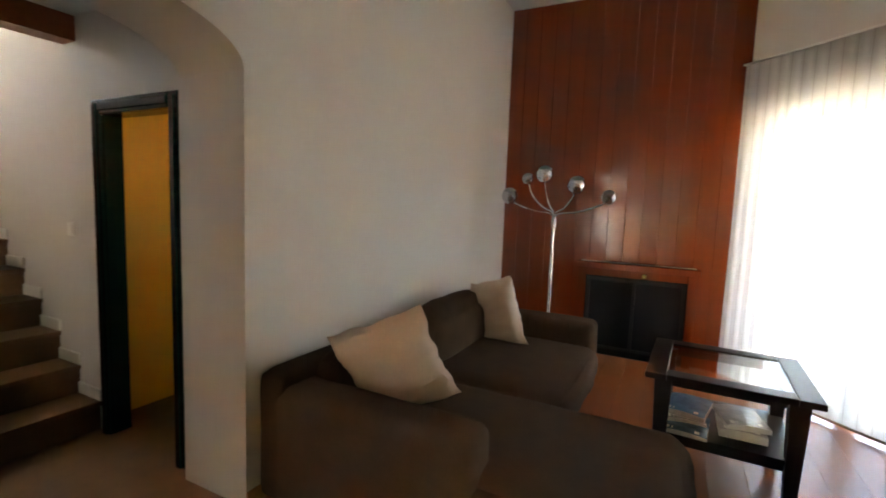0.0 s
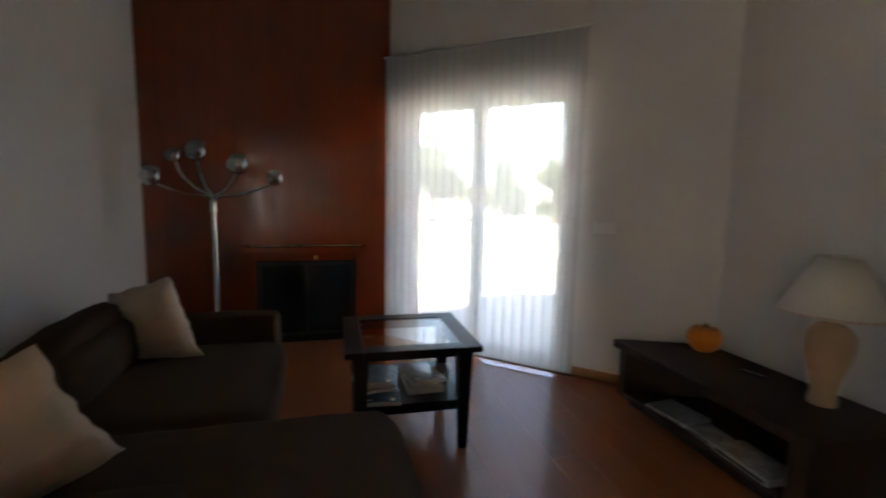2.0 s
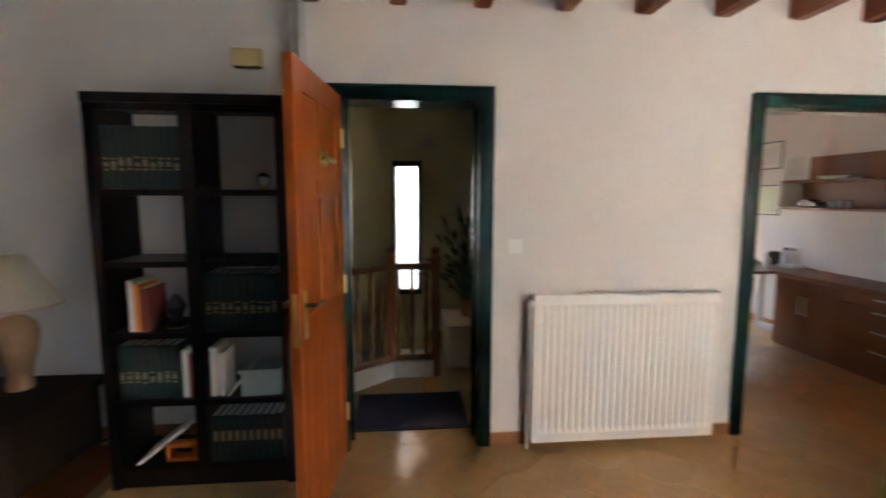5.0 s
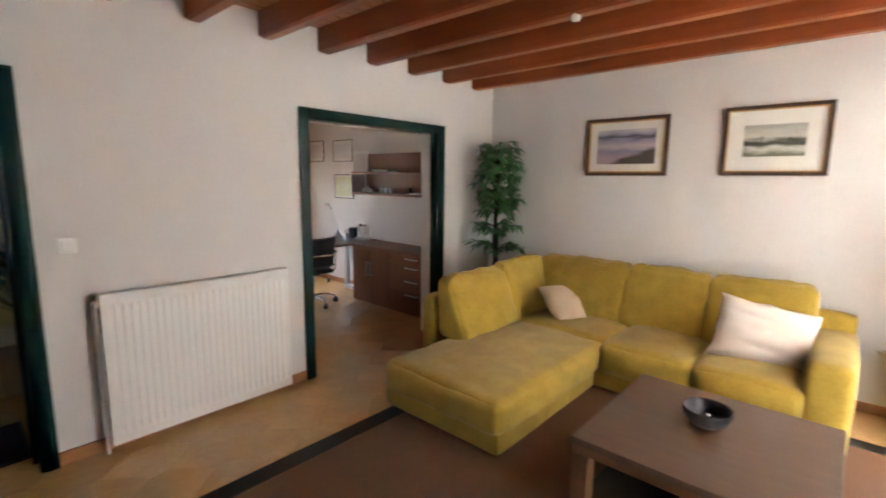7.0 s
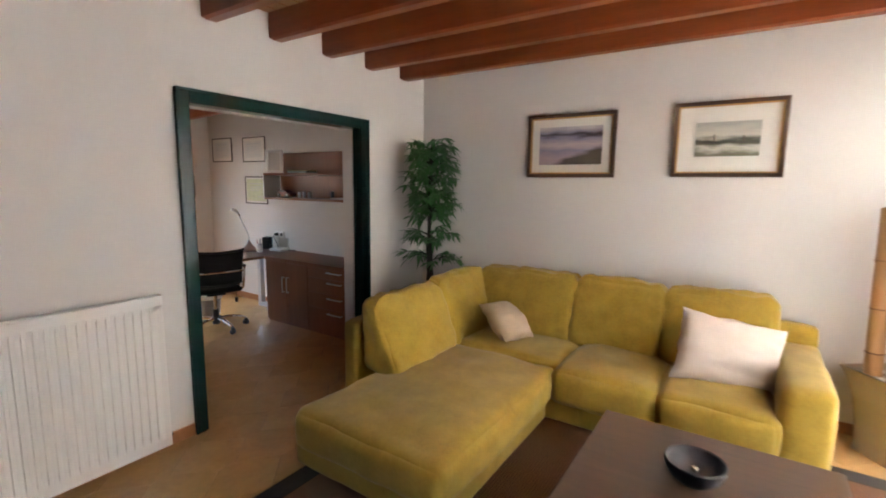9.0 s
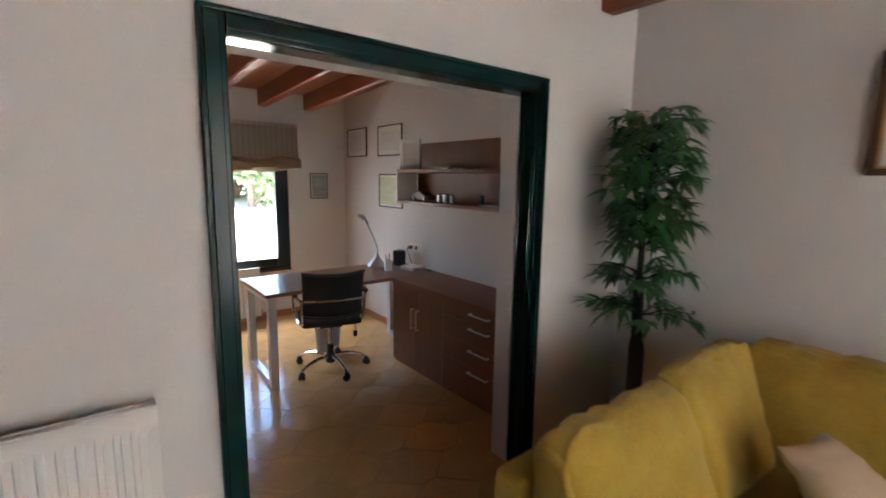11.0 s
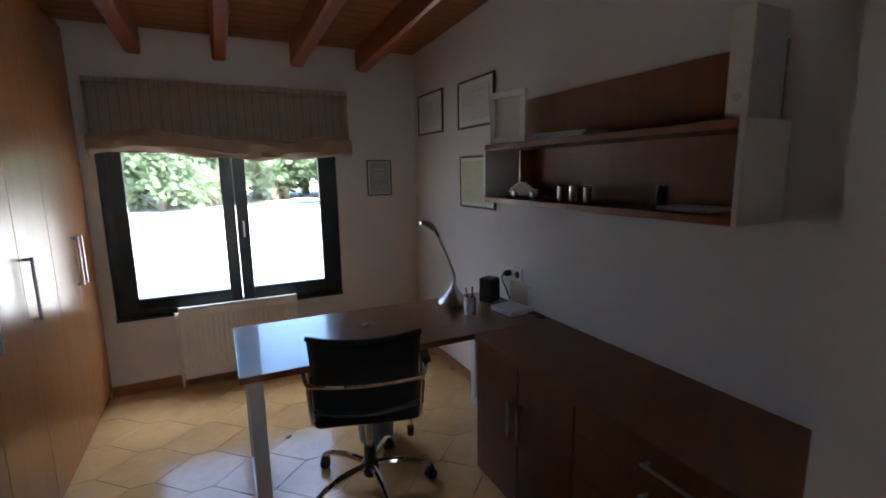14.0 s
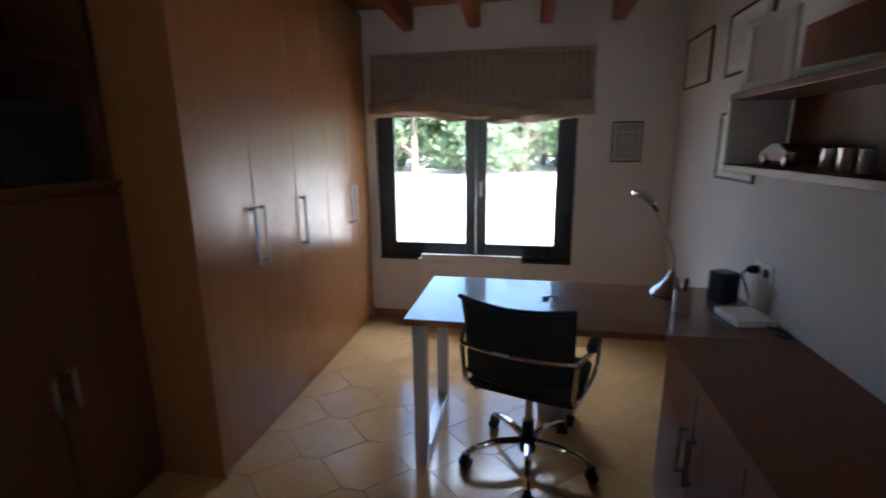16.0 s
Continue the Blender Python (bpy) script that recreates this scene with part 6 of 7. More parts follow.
def desk_lamp():
    root = thing("desk_lamp", 3.45, 2.27, 0.7455, 0, "silver gooseneck desk lamp", "desk lamp")
    part("base", lathe([(0.0, 0), (0.092, 0), (0.096, 0.010), (0.088, 0.024), (0.055, 0.052), (0.026, 0.088), (0.013, 0.125), (0.0, 0.128)], 28), SILVER, root, smooth=True)
    part("neck", tube(smooth_line([(0.01, 0, 0.11), (0.0, 0.01, 0.20), (-0.06, 0.015, 0.34), (-0.125, 0.005, 0.45), (-0.165, 0, 0.485)], 6), 0.0065, 8), SILVER, root, smooth=True)
    part("head", tube([(-0.115, 0.005, 0.455), (-0.13, 0.003, 0.465), (-0.16, 0.0, 0.49), (-0.20, -0.005, 0.505), (-0.215, -0.006, 0.505)], [0.010, 0.019, 0.021, 0.016, 0.010], 12), SILVER, root, smooth=True)
    part("collar", tube([(-0.09, 0.008, 0.42), (-0.115, 0.005, 0.455)], 0.011, 10), CHROME, root, smooth=True)


desk_lamp()
o = thing("floor_scrap", 2.462, 2.508, 0.0, 25, "tiny black scrap lying on the office floor", "scrap")
part("scrap_body", box(-0.016, 0.016, -0.008, 0.008, 0.0, 0.007, bevel=0.003), BLACK, o)
o = thing("pen_cup", 3.43, 2.03, 0.7455, 0, "steel pen cup with pens on the desk", "pen cup")
part("cup", lathe([(0.0, 0), (0.034, 0), (0.034, 0.10), (0.031, 0.10), (0.031, 0.006), (0.0, 0.006)], 20), SILVER, o, smooth=True)
for i, (dx, dy, h, m) in enumerate(((0.01, 0.0, 0.155, BLACK), (-0.012, 0.01, 0.15, BOOKRED), (0.0, -0.014, 0.16, MAGBLUE), (0.016, 0.012, 0.145, BLACK))):
    part("pen", tube([(dx * 0.5, dy * 0.5, 0.008), (dx * 1.6, dy * 1.6, h)], 0.004, 6), m, o)
o = thing("loudspeaker", 3.66, 2.20, 0.7455, 25, "small black desk loudspeaker", "loudspeaker")
part("cabinet", box(-0.05, 0.05, -0.045, 0.045, 0.0, 0.15, bevel=0.012), BLACK, o)
part("grille", box(-0.042, 0.042, -0.049, -0.044, 0.012, 0.138, bevel=0.003), MESHCLOTH, o)
o = thing("router", 3.66, 1.96, 0.7455, 8, "white wifi router with cables on the worktop", "router")
part("casing", box(-0.08, 0.08, -0.09, 0.09, 0.0, 0.03, bevel=0.008), WHITE, o)
for s in (-1, 1):
    part("antenna", tube([(0.06, s * 0.07, 0.02), (0.066, s * 0.075, 0.15)], 0.006, 8), WHITE, o, smooth=True)
part("label_strip", box(-0.0805, -0.079, -0.05, 0.05, 0.008, 0.018), GREYPAINT, o)
o = thing("power_cable", 0, 0, 0, 0, "black power cable from the socket to the router", "cable")
part("plug", lathe([(0.0, 0), (0.018, 0.002), (0.02, 0.02), (0.012, 0.045), (0.0, 0.046)], 12, pose(OX - 0.012, 2.135, 0.925, 0, -90, 0)), BLACK, o, smooth=True)
part("lead", tube(smooth_line([(OX - 0.055, 2.135, 0.925), (OX - 0.075, 2.13, 0.90), (OX - 0.06, 2.10, 0.83), (OX - 0.05, 2.07, 0.765), (OX - 0.06, 2.03, 0.752), (3.70, 1.99, 0.765)], 6), 0.004, 6), BLACK, o, smooth=True)
part("lead_loop", tube(smooth_line([(3.70, 1.90, 0.752), (3.74, 1.84, 0.752), (3.755, 1.80, 0.75), (3.74, 1.76, 0.75), (3.71, 1.80, 0.75)], 6), 0.004, 6), BLACK, o, smooth=True)
o = thing("wall_socket", OX, 2.10, 0.925, -90, "white double wall socket above the worktop", "socket")
part("plate", box(-0.078, 0.078, -0.010, 0, -0.04, 0.04, bevel=0.004), WHITE, o)
for s in (-1, 1):
    part("socket_well", lathe([(0.0, 0.0), (0.021, 0.0), (0.021, 0.003), (0.0, 0.003)], 18, pose(s * 0.037, -0.0105, 0, 90, 0, 0)), GREYPAINT if s < 0 else BLACK, o)
o = thing("earphones", 2.87, 2.12, 0.7455, 30, "small white earphones lying on the desk", "earphones")
part("lead", tube(smooth_line([(-0.04, 0, 0.004), (-0.02, 0.02, 0.004), (0.01, 0.012, 0.004), (0.03, -0.01, 0.004), (0.0, -0.012, 0.006)], 5), 0.0035, 6), WHITE, o)
part("case", box(-0.05, -0.02, -0.012, 0.012, 0.0, 0.014, bevel=0.005), WHITE, o)

# wall shelf
SF, SY0, SY1 = OX - 0.25, 0.66, 2.06
root = thing("wall_shelf", 0, 0, 0, label="brown oak double wall shelf with white end panels", category="shelf")
part("back_board", box(OX - 0.02, OX - 0.001, 0.70, 2.03, 1.37, 1.915, bevel=0.002), CAB, root)
part("lower_shelf", box(SF, OX - 0.02, SY0 + 0.018, SY1 - 0.018, 1.37, 1.397, bevel=0.003), CAB, root)
part("upper_shelf", box(SF, OX - 0.02, SY0 + 0.018, SY1 - 0.018, 1.648, 1.675, bevel=0.003), CAB, root)
for y in (SY0, SY1 - 0.018):
    part("end_panel", box(SF + 0.004, OX - 0.0205, y, y + 0.018, 1.37, 1.675, bevel=0.001), WHITE, root, "white lacquered end panel")
part("side_board", box(OX - 0.022, OX - 0.001, 0.30, 0.36, 1.28, 2.08, bevel=0.002), CAB, root)
o = thing("photo_stand", SF + 0.075, 1.925, 1.6755, -72, "cream standing photo frame on the shelf", "photo frame")
part("frame", boxes((-0.115, 0.115, -0.014, 0.004, 0, 0.035), (-0.115, 0.115, -0.014, 0.004, 0.235, 0.27), (-0.115, -0.08, -0.014, 0.004, 0.035, 0.235), (0.08, 0.115, -0.014, 0.004, 0.035, 0.235), bevel=0.004), UPVC, o)
part("photo", box(-0.08, 0.08, -0.004, 0.002, 0.035, 0.235), PAPER, o)
part("easel_back", box(-0.09, 0.09, 0.004, 0.06, 0.0, 0.006), WHITE, o)
o = thing("paper_stack", OX - 0.13, 1.50, 1.6755, 4, "stack of pale booklets on the upper shelf", "booklets")
for k in range(3):
    part("booklet", box(-0.08, 0.08, -0.16 + 0.01 * k, 0.14, 0.010 * k, 0.0095 + 0.010 * k, bevel=0.001, m=pose(0, 0, 0, 0, 0, 6 * k - 4)), (PAPER, BOOKPALE, YELLOWBOX)[k], o)
o = thing("ring_binder", SF + 0.02, 0.70, 1.6755, 0, "grey ring binder standing on the shelf end", "binder")
part("spine", box(0.0, 0.004, -0.032, 0.032, 0, 0.30, bevel=0.0015), WHITEMATT, o)
for s in (-1, 1):
    part("cover_board", box(0.004, 0.16, s * 0.03 - 0.0015, s * 0.03 + 0.0015, 0, 0.30), GREYPAINT, o)
part("paper_block", box(0.01, 0.155, -0.026, 0.020, 0.004, 0.29), PAPER, o)
part("finger_ring", lathe([(0.012, 0), (0.013, 0.002), (0.008, 0.003)], 14, pose(-0.001, 0, 0.06, 0, -90, 0)), SILVER, o)
o = thing("brass_ornament", OX - 0.07, 0.42, 1.40, 0, "small brass bracket ornament by the shelf end", "ornament")
part("box_body", box(-0.03, 0.048, -0.05, 0.05, 0.0, 0.05, bevel=0.004), BRASS, o)
part("cap", box(-0.035, 0.05, -0.055, 0.055, 0.05, 0.062, bevel=0.003), BRASS, o)
part("wall_bracket", box(0.03, 0.0695, -0.02, 0.02, -0.03, 0.0), BRASS, o)


def model_car():
    root = thing("model_car", OX - 0.12, 1.80, 1.3975, 88, "dark red model car on the lower shelf", "model car")
    bm = bmesh.new()
    prof = [(-0.13, 0.02), (-0.135, 0.045), (-0.10, 0.055), (-0.06, 0.058), (-0.03, 0.082), (0.05, 0.082), (0.085, 0.056), (0.125, 0.052), (0.135, 0.03), (0.13, 0.02)]
    f, b = [bm.verts.new((x, -0.048, z)) for x, z in prof], [bm.verts.new((x, 0.048, z)) for x, z in prof]
    bm.faces.new(f)
    bm.faces.new(b[::-1])
    for i in range(len(prof)):
        j = (i + 1) % len(prof)
        bm.faces.new((f[i], f[j], b[j], b[i]))
    bmesh.ops.bevel(bm, geom=list(bm.edges), offset=0.006, segments=2, affect="EDGES")
    part("car_body", bm, CARRED, root, smooth=True)
    for s in (-1, 1):
        part("side_window", box(-0.035, 0.045, s * 0.049 - 0.001, s * 0.049 + 0.001, 0.060, 0.077), BLACK, root)
        for x in (-0.082, 0.082):
            w = part("wheel", lathe([(0.0, -0.009), (0.02, -0.009), (0.024, -0.005), (0.024, 0.005), (0.02, 0.009), (0.0, 0.009)], 16, pose(x, s * 0.044, 0.024, 90, 0, 0)), BLACK, root, smooth=True)
            part("rim", lathe([(0.0, -0.001), (0.012, -0.001), (0.0, 0.001)], 12, pose(x, s * 0.0535, 0.024, 90, 0, 0)), GREYPAINT, w)


model_car()
for yy, h, m in ((1.54, 0.072, SILVER), (1.46, 0.075, SILVER), (1.37, 0.072, GREYPAINT), (1.00, 0.085, BLACK)):
    o = thing("metal_beaker", OX - 0.14, yy, 1.3975, 0, "small metal beaker standing on the lower shelf" if m is not BLACK else "small black canister on the lower shelf", "beaker", "beakers on the shelf")
    part("beaker_body", lathe([(0.0, 0), (0.015, 0), (0.017, 0.004), (0.017, h), (0.015, h), (0.015, 0.01), (0.0, 0.01)], 20), m, o, smooth=True)
    part("rim", lathe([(0.017, h - 0.006), (0.0185, h - 0.003), (0.017, h)], 20), CHROME, o)
o = thing("booklet", OX - 0.13, 0.88, 1.3975, 3, "thin white booklet lying on the lower shelf", "booklet")
part("page_block", box(-0.07, 0.07, -0.09, 0.09, 0, 0.012, bevel=0.002), PAPER, o)
part("cover", box(-0.071, 0.071, -0.091, 0.091, 0.012, 0.0135), WHITEMATT, o)

doc = [(0, 1, 0, 1, PAPER), (0.1, 0.9, 0.82, 0.86, GREYPAINT), (0.15, 0.85, 0.66, 0.69, GREYPAINT), (0.15, 0.85, 0.56, 0.59, GREYPAINT), (0.15, 0.7, 0.46, 0.49, GREYPAINT), (0.6, 0.85, 0.14, 0.18, GREYPAINT)]
for y, z, w, h, lab in ((3.50, 1.832, 0.46, 0.318, "framed certificate in a thin dark frame on office wall"), (2.795, 1.822, 0.47, 0.315, "framed certificate with pale mount on office wall"), (2.77, 1.29, 0.46, 0.35, "framed certificate partly behind the shelf on office wall")):
    framed_picture(EAST(y, z, OX), w, h, 0.014, 0.04, lab, doc if z > 1.5 else [(-0.06, 1.06, -0.08, 1.08, CERTREFLECT)] + doc[1:], DARKWOODFRAME, None, "certificate", 0.016)
framed_picture(Matrix.Translation((3.335, OY, 1.345)), 0.215, 0.295, 0.013, 0.03, "small framed certificate beside the office window", [(-0.16, 1.16, -0.11, 1.11, CERTGREEN)] + doc[1:], DARKWOODFRAME, None, "certificate", 0.016)

# wardrobe and bookcase along the west side
WF, WY0, WY1, WH = 1.425, 1.515, 3.60, 2.47
root = thing("wardrobe", 0, 0, 0, label="tall built-in cherry veneer wardrobe with flush doors", category="wardrobe")
part("body", box(OL + 0.004, WF - 0.021, WY0 + 0.022, WY1, 0, WH), WARD, root)
part("end_panel", box(OL + 0.004, WF, WY0, WY0 + 0.021, 0, WH, bevel=0.002), WARD, root)
hinges = ((WY0 + 0.021, 1.945, 1.905), (1.945, 2.37, 1.985), (2.37, 2.79, 2.41), (2.79, 3.2, 3.155), (3.2, WY1, 3.235))
for y0, y1, hy in hinges:
    d = part("door", box(WF - 0.019, WF, y0 + 0.0015, y1 - 0.0015, 0.06, WH - 0.02, bevel=0.002), WARD, root)
    bar_handle(d, (WF, hy, 0.92), (WF, hy, 1.19), (0.03, 0, 0), 0.007)
part("plinth", box(OL + 0.004, WF - 0.03, WY0 + 0.022, WY1, 0.0, 0.058), WARD, root)
part("top_filler", box(OL + 0.004, WF - 0.012, WY0 + 0.022, WY1, WH - 0.018, WH + 0.005), WARD, root)

KF = 1.10
root = thing("office_bookcase", 0, 0, 0, label="dark veneer office bookcase with closed doors below", category="bookcase")
part("lower_body", box(OL + 0.004, KF, 0.30, WY0 - 0.003, 0, 1.33, bevel=0.002), CAB, root)
for y0, y1, hy in ((0.30, 0.72, 0.68), (0.72, 1.12, 1.09), (1.12, WY0 - 0.003, 1.165)):
    d = part("door", box(KF, KF + 0.019, y0 + 0.0015, y1 - 0.0015, 0.06, 1.31, bevel=0.002), CAB, root)
    bar_handle(d, (KF + 0.019, hy, 0.56), (KF + 0.019, hy, 0.70), (0.028, 0, 0), 0.007)
part("counter", box(OL + 0.004, KF + 0.03, 0.30, WY0 - 0.003, 1.331, 1.36, bevel=0.003), CAB, root)
part("side_panel", box(OL + 0.004, KF, 0.30, 0.325, 1.361, 2.4, bevel=0.002), CAB, root)
part("side_panel", box(OL + 0.004, KF, WY0 - 0.028, WY0 - 0.003, 1.361, 2.4, bevel=0.002), CAB, root)
part("back_board", box(OL + 0.004, OL + 0.02, 0.325, WY0 - 0.028, 1.361, 2.4), CAB, root)
for z in (1.78, 2.375):
    part("shelf", box(OL + 0.02, KF, 0.325, WY0 - 0.028, z, z + 0.025, bevel=0.002), CAB, root)
o = thing("black_box_file", 0.95, 1.27, 1.361, 0, "black storage box on the office bookcase", "box")
part("box_body", box(-0.14, 0.13, -0.16, 0.16, 0.0, 0.27, bevel=0.006), BLACK, o)
part("lid", box(-0.143, 0.133, -0.163, 0.163, 0.23, 0.28, bevel=0.004), BLACK, o)
o = thing("black_box_file", 0.95, 0.85, 1.361, 0, "dark green box file on the office bookcase", "box")
part("box_body", box(-0.13, 0.13, -0.12, 0.12, 0.0, 0.33, bevel=0.004), BOOKGREEN, o)
part("spine_label", box(0.131, 0.133, -0.05, 0.05, 0.1, 0.2), PAPER, o)


# ---- hall behind the open door ----
def baluster(x, y, z0, z1, parent):
    h = z1 - z0
    prof = [(0.016, 0), (0.016, 0.12 * h), (0.024, 0.16 * h), (0.014, 0.22 * h), (0.026, 0.42 * h), (0.028, 0.50 * h), (0.014, 0.72 * h), (0.022, 0.78 * h), (0.014, 0.84 * h), (0.016, h)]
    return part("baluster", lathe([(r, z0 + z) for r, z in prof], 12, pose(x, y, 0)), RAILWOOD, parent, smooth=True)


root = thing("stair_railing", 0, 0, 0, label="dark varnished turned wooden stair railing on a white curb", category="railing")
CORNER = [(-1.02, 0.78), (-0.62, 1.13), (-0.27, 1.13)]
for (ax, ay), (bx, by) in zip(CORNER, CORNER[1:]):
    ln = math.hypot(bx - ax, by - ay)
    m = Matrix.Translation((ax, ay, 0)) @ pose(0, 0, 0, 0, 0, math.degrees(math.atan2(by - ay, bx - ax)))
    part("curb", box(0, ln, -0.05, 0.05, 0, 0.14, m=m), PLASTER, root, "white plastered curb")
    part("bottom_rail", box(0, ln, -0.025, 0.025, 0.14, 0.19, bevel=0.006, m=m), RAILWOOD, root)
    part("handrail", box(0, ln, -0.035, 0.035, 0.90, 0.955, bevel=0.014, m=m), RAILWOOD, root)
    n = max(3, round(ln / 0.125))
    for k in range(n):
        u = (k + 0.5) / n
        baluster(ax + (bx - ax) * u, ay + (by - ay) * u, 0.19, 0.90, root)
for x, y in ((-0.62, 1.13), (-0.25, 1.13)):
    part("newel", lathe([(0.04, 0.0), (0.04, 0.30), (0.05, 0.34), (0.034, 0.40), (0.045, 0.65), (0.034, 0.84), (0.045, 0.88), (0.045, 0.98), (0.055, 1.0), (0.03, 1.03), (0.042, 1.07), (0.0, 1.10)], 16, pose(x, y, 0)), RAILWOOD, root, smooth=True)
root = thing("hall_chest", 0.17, 1.55, 0, 0, "low taupe chest in the hall under a plant", "chest")
part("chest_body", box(-0.30, 0.28, -0.30, 0.30, 0.0, 0.36, bevel=0.008), TAUPE, root)
part("chest_top", box(-0.31, 0.29, -0.31, 0.31, 0.36, 0.385, bevel=0.006), TAUPE, root)
root = thing("hall_plant", 0.10, 1.60, 0.386, 0, "dark leafy potted plant standing on the hall chest", "plant")
part("pot", lathe([(0.0, 0), (0.07, 0), (0.095, 0.16), (0.085, 0.16), (0.06, 0.02), (0.0, 0.02)], 20), CERAMIC, root, smooth=True)
rr = random.Random(12)
bm = bmesh.new()
for k in range(130):
    a, e, L = rr.uniform(0, 2 * math.pi), rr.uniform(0.3, 1.5), rr.uniform(0.3, 1.05)
    d = Vector((math.cos(a) * math.cos(e) * 0.6, math.sin(a) * math.cos(e) * 0.6, math.sin(e)))
    tip = Vector((0, 0, 0.14)) + d * L
    side = d.cross(Vector((0, 0, 1))).normalized() * 0.028
    b0 = tip - d * 0.20
    vs = [bm.verts.new(p) for p in (b0, b0 + d * 0.08 + side, tip + Vector((0, 0, -0.05)), b0 + d * 0.08 - side)]
    bm.faces.new(vs)
    add_tube(bm, [(0, 0, 0.1), b0], 0.003, 4)
f = part("foliage", bm, HALLLEAF, root)
f["kind"] = "stuff"
root = thing("door_mat", 0, 0, 0, label="dark purple door mat on the hall floor", category="mat")
part("mat_field", box(-0.84, -0.10, 0.22, 0.74, 0.001, 0.014, bevel=0.004), MAT, root)
part("binding", boxes((-0.855, -0.085, 0.205, 0.22, 0.001, 0.010), (-0.855, -0.085, 0.74, 0.755, 0.001, 0.010), (-0.855, -0.84, 0.22, 0.74, 0.001, 0.010), (-0.10, -0.085, 0.22, 0.74, 0.001, 0.010)), BLACK, root)
o = thing("ceiling_spot", -0.60, 0.62, 2.419, 0, "small lit round ceiling light in the hall", "ceiling light")
part("ring", lathe([(0.034, 0), (0.044, -0.004), (0.044, -0.014), (0.034, -0.016)], 24), WHITE, o, smooth=True)
part("diffuser", lathe([(0.0, -0.012), (0.034, -0.012), (0.034, -0.004), (0.0, -0.004)], 24), glow_material("lit diffuser", (1, 0.92, 0.8), 2.5), o)
o = thing("wall_lamp", -0.25, 2.40, 2.06, 0, "small white glass globe lamp in the hall", "lamp")
part("globe", lathe([(0.045 * math.sin(math.pi * i / 12), -0.045 * math.cos(math.pi * i / 12)) for i in range(13)], 18, pose(0, -0.075, 0)), UPVC, o, smooth=True)
part("bracket", tube([(0, 0, 0), (0, -0.04, 0)], 0.015, 10), BRASS, o)

# ---- stair hall beyond the arch ----
root = thing("staircase", 0, 0, 0, label="brown tiled staircase climbing along the white wall", category="stairs")
for k in range(12):
    y0 = -5.20 - 0.222 * k
    top = 0.18 * (k + 1)
    part("riser", box(HX + 0.001, -1.1, y0 - 0.222, y0, 0.0 if k < 4 else top - 0.5, top - 0.03), STEPSTONE, root)
    part("tread", box(HX + 0.001, -1.09, y0 - 0.224, y0 + 0.022, top - 0.03, top, bevel=0.006), STEPSTONE, root)
    part("skirting_step", box(HX + 0.0005, HX + 0.012, y0 - 0.222, y0 + 0.02, top, top + 0.07), WHITE, root)

# ---- outside ----
structure("ground", box(-600, 600, -600, 600, -1.2, -0.20), GRAVEL)
structure("pavement_terrace", prism([(-5.8, -1.4), (-3.6, 0.8), (-6.4, 3.6), (-8.6, 1.4)], -0.25, -0.02), CONCRETE)
structure("pavement_south", box(-0.8, 4.6, -6.6, BY - 0.2, -0.25, -0.02), CONCRETE)
root = thing("terrace_railing", 0, 0, 0, label="pale painted metal terrace railing with upright bars", category="railing")
root.matrix_world = SLANT @ Matrix.Translation((-1.0, 3.4, 0))
part("top_rail", box(0, 4.6, -0.02, 0.02, 0.93, 0.97, bevel=0.006), WHITE, root)
part("bottom_rail", box(0, 4.6, -0.015, 0.015, 0.06, 0.09, bevel=0.004), WHITE, root)
for k in range(34):
    part("upright_bar", box(0.06 + k * 0.136, 0.078 + k * 0.136, -0.009, 0.009, 0.09, 0.93), WHITE, root)
for k in range(4):
    part("post", box(k * 1.52, k * 1.52 + 0.04, -0.02, 0.02, -0.02, 0.93), WHITE, root)


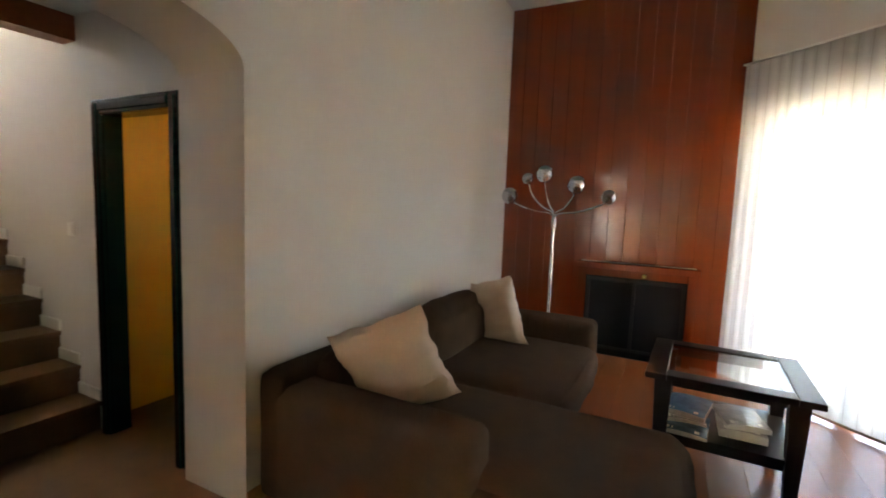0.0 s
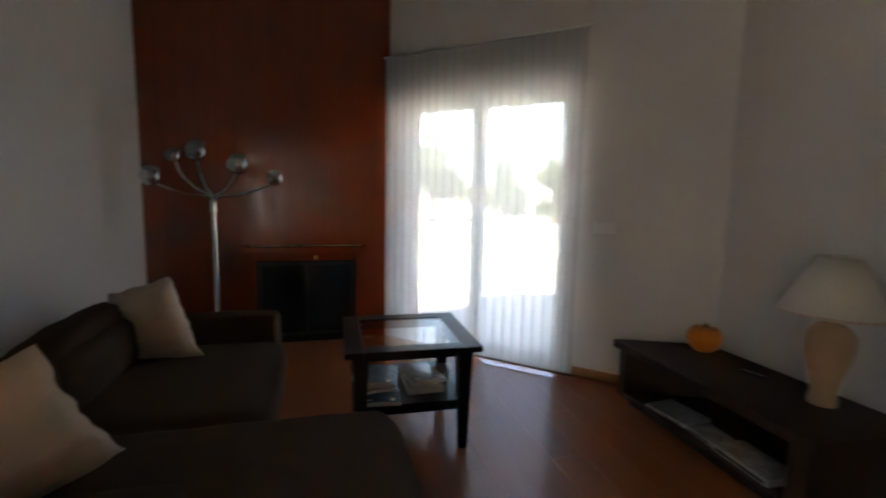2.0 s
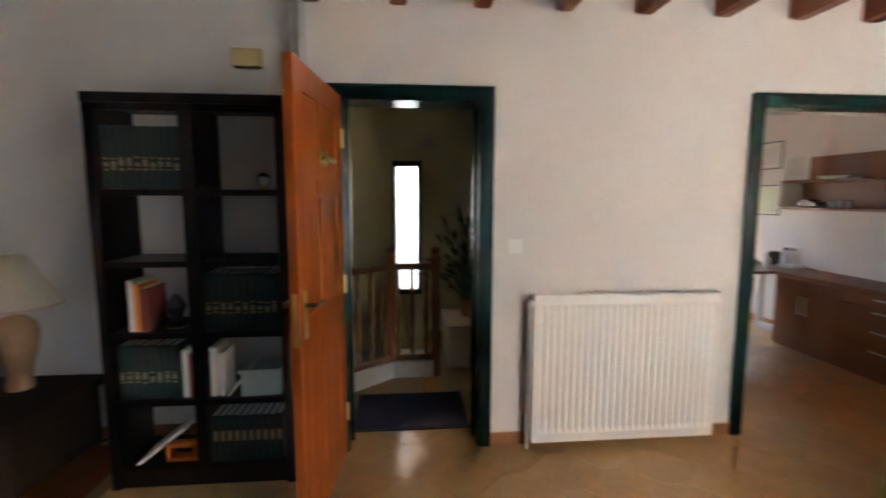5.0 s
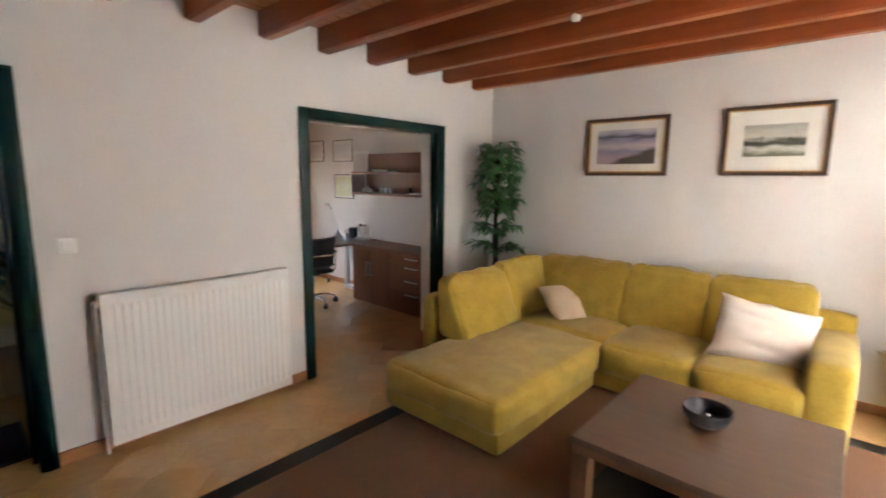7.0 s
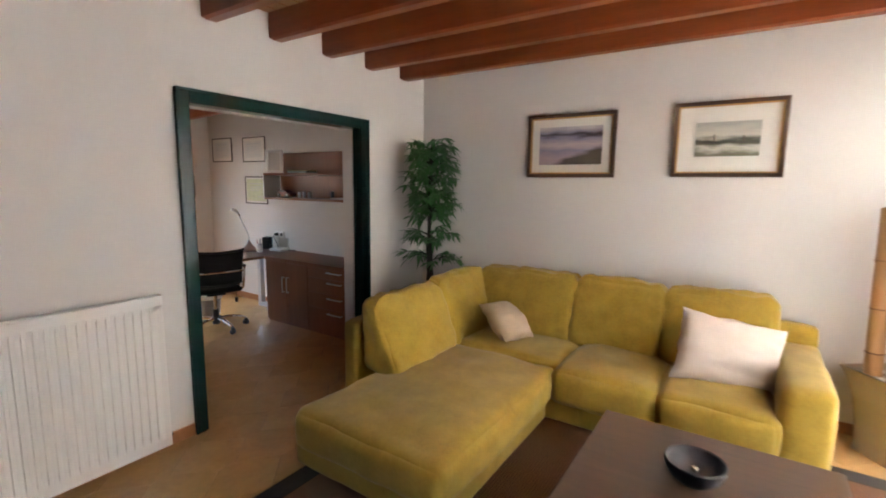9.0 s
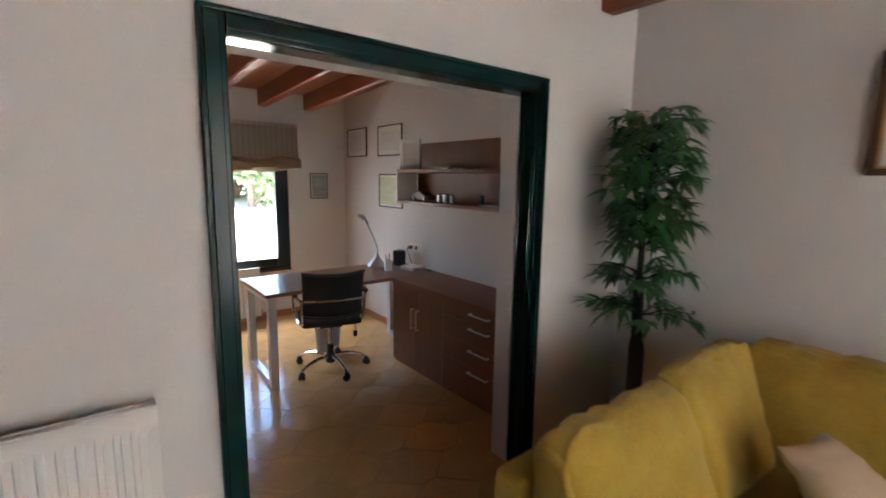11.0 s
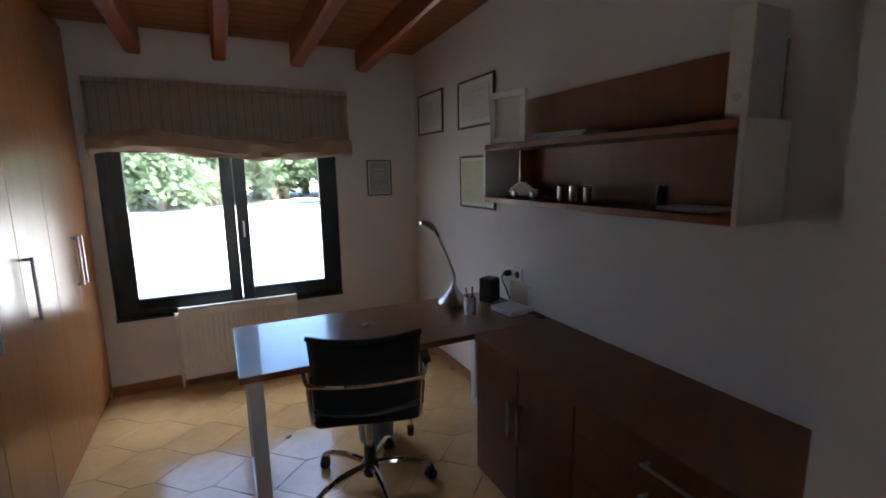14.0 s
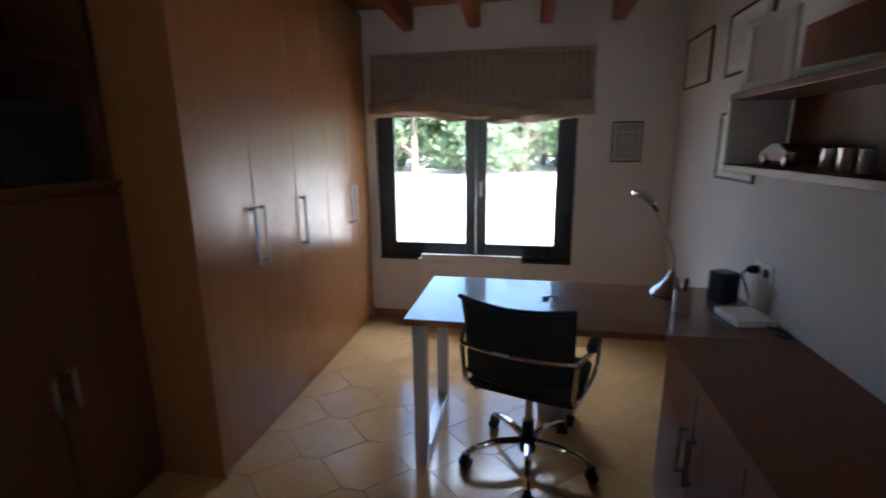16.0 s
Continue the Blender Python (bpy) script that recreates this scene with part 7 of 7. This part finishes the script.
def tree(name, x, y, h, seed, label):
    r = random.Random(seed)
    root = thing(name, x, y, -0.2, r.uniform(0, 360), label, "tree", "trees outside")
    tr = bmesh.new()
    add_tube(tr, smooth_line([(0, 0, 0), (0.05 * h * r.uniform(-1, 1), 0, h * 0.3), (0, 0.03 * h * r.uniform(-1, 1), h * 0.62), (0, 0, h * 0.85)], 4), [0.035 * h * (1 - 0.06 * i) for i in range(13)], 8)
    centres = []
    for k in range(13):
        a, z0 = r.uniform(0, 6.28), h * r.uniform(0.0, 0.66)
        ln = h * r.uniform(0.16, 0.34) * (1.15 - z0 / h)
        e = Vector((ln * math.cos(a), ln * math.sin(a), z0 + ln * 0.6))
        add_tube(tr, [(0, 0, z0), Vector((0, 0, z0)).lerp(e, 0.5) + Vector((0, 0, 0.02 * h)), e], [0.014 * h, 0.010 * h, 0.005 * h], 6)
        centres += [e, e * 0.75 + Vector((0, 0, z0 * 0.25 + 0.05 * h))]
    centres.append(Vector((0, 0, h * 0.9)))
    part("trunk", tr, BARK, root, smooth=True)
    verts, faces = [], []
    for c in centres:
        for k in range(105):
            d = Vector((r.gauss(0, 1), r.gauss(0, 1), r.gauss(0, 0.8)))
            p = c + d.normalized() * (h * 0.17 * r.random() ** 0.5)
            s = h * r.uniform(0.02, 0.042)
            u = Vector((r.gauss(0, 1), r.gauss(0, 1), r.gauss(0, 1))).normalized()
            v = u.orthogonal().normalized()
            w = u.cross(v)
            i0 = len(verts)
            verts += [p - v * s, p - w * s * 0.6 + u * s * 0.2, p + v * s, p + w * s * 0.6 + u * s * 0.2]
            faces += [(i0, i0 + 1, i0 + 2), (i0, i0 + 2, i0 + 3)]
    me = bpy.data.meshes.new("crown")
    me.from_pydata(verts, [], faces)
    me.materials.append(TREELEAF)
    c = new("crown", me)
    c.parent = root
    c["kind"] = "stuff"
    return root


rt = random.Random(21)
for k in range(26):
    tree("tree", -14 + k * 1.6 + rt.uniform(-0.6, 0.6), 38 + rt.uniform(-2, 3), rt.uniform(8, 11), 70 + k, "leafy green tree in the wood beyond the field")
for k in range(22):
    tree("tree", -16 + k * 1.9 + rt.uniform(-0.7, 0.7), 29 + rt.uniform(-3, 5), rt.uniform(6, 9.5), k, "leafy green tree behind the pale field")
for k in range(9):
    a = math.radians(105 + k * 9 + rt.uniform(-3, 3))
    tree("tree", -5 + 24 * math.cos(a), -1 + 24 * math.sin(a), rt.uniform(3.5, 6.5), 40 + k, "leafy green tree beyond the terrace")

# ---- floor pieces ----
TA, TB, TH = 0.2265, 0.050, 0.169      # elongated hexagon: half length, half of its short edge, half width


def hex_mesh():
    bm = bmesh.new()
    ring = [[], [], []]
    for x, y in ((TA, 0), (TB, TH), (-TB, TH), (-TA, 0), (-TB, -TH), (TB, -TH)):
        for k, (gap, z) in enumerate(((0.0014, -0.006), (0.0014, -0.0006), (0.0028, 0.0))):
            f = 1 - gap / TH
            ring[k].append(bm.verts.new((x * f, y * f, z)))
    for a, b in zip(ring, ring[1:]):
        for i in range(6):
            bm.faces.new((a[i], a[(i + 1) % 6], b[(i + 1) % 6], b[i]))
    bm.faces.new(ring[2])
    me = bpy.data.meshes.new("tile")
    bm.to_mesh(me)
    bm.free()
    me.materials.append(TILE)
    return me


def on_tiles(x, y):
    return (-2.30 < x < RX + 0.15 and BY - 0.16 < y < 0.42) or (OL - 0.15 < x < OX + 0.15 and 0.0 <= y < OY + 0.15)


tile = hex_mesh()
stepx, stepy = 2 * (TA + TB), TH
spots = []
for j in range(-38, 12):
    for i in range(-9, 4):
        x, y = 2.29 + i * stepx + (j % 2) * stepx / 2, 2.235 + j * stepy
        if on_tiles(x, y):
            spots.append((x, y))
near = sorted(spots, key=lambda p: (0 if p[1] > 0.2 else 1, math.hypot(p[0] - 1.2, p[1] + 0.8)))
for x, y in near[:300]:
    o = new("tile", tile)
    o.parent = floor
    o.location = (x, y, -0.0005)
verts, faces = [], []
base_v = [v.co.copy() for v in tile.vertices]
base_f = [tuple(p.vertices) for p in tile.polygons]
for x, y in near[300:]:
    i0 = len(verts)
    verts += [v + Vector((x, y, -0.0005)) for v in base_v]
    faces += [tuple(i0 + q for q in f) for f in base_f]
if verts:
    me = bpy.data.meshes.new("far_tiles")
    me.from_pydata(verts, [], faces)
    me.materials.append(TILE)
    o = new("far_tiles", me)
    o.parent = floor
    o["kind"] = "stuff"

PL, PW = 1.25, 0.192
meshes = {}


def plank_mesh(length):
    key = round(length, 3)
    if key not in meshes:
        bm = box(0.0004, length - 0.0004, 0.0003, PW - 0.0003, -0.006, 0.0, bevel=0.0005, seg=1)
        me = bpy.data.meshes.new("plank")
        bm.to_mesh(me)
        bm.free()
        me.materials.append(LAMINATE)
        meshes[key] = me
    return meshes[key]


j = 0
y = BY
while y + PW < RY + 0.001:
    # the slanted wall cuts the west end of the northern rows
    left = PX if y + PW < -1.72 else PX + (y + PW + 1.72) - 0.25
    x = -2.10
    first = 0.3 + 0.37 * (j % 3)
    ln = first
    while x > left + 0.05:
        ln = min(ln, x - left)
        o = new("plank", plank_mesh(ln))
        o.parent = floor_wood
        o.location = (x - ln, y, 0)
        x -= ln
        ln = PL
    y += PW
    j += 1
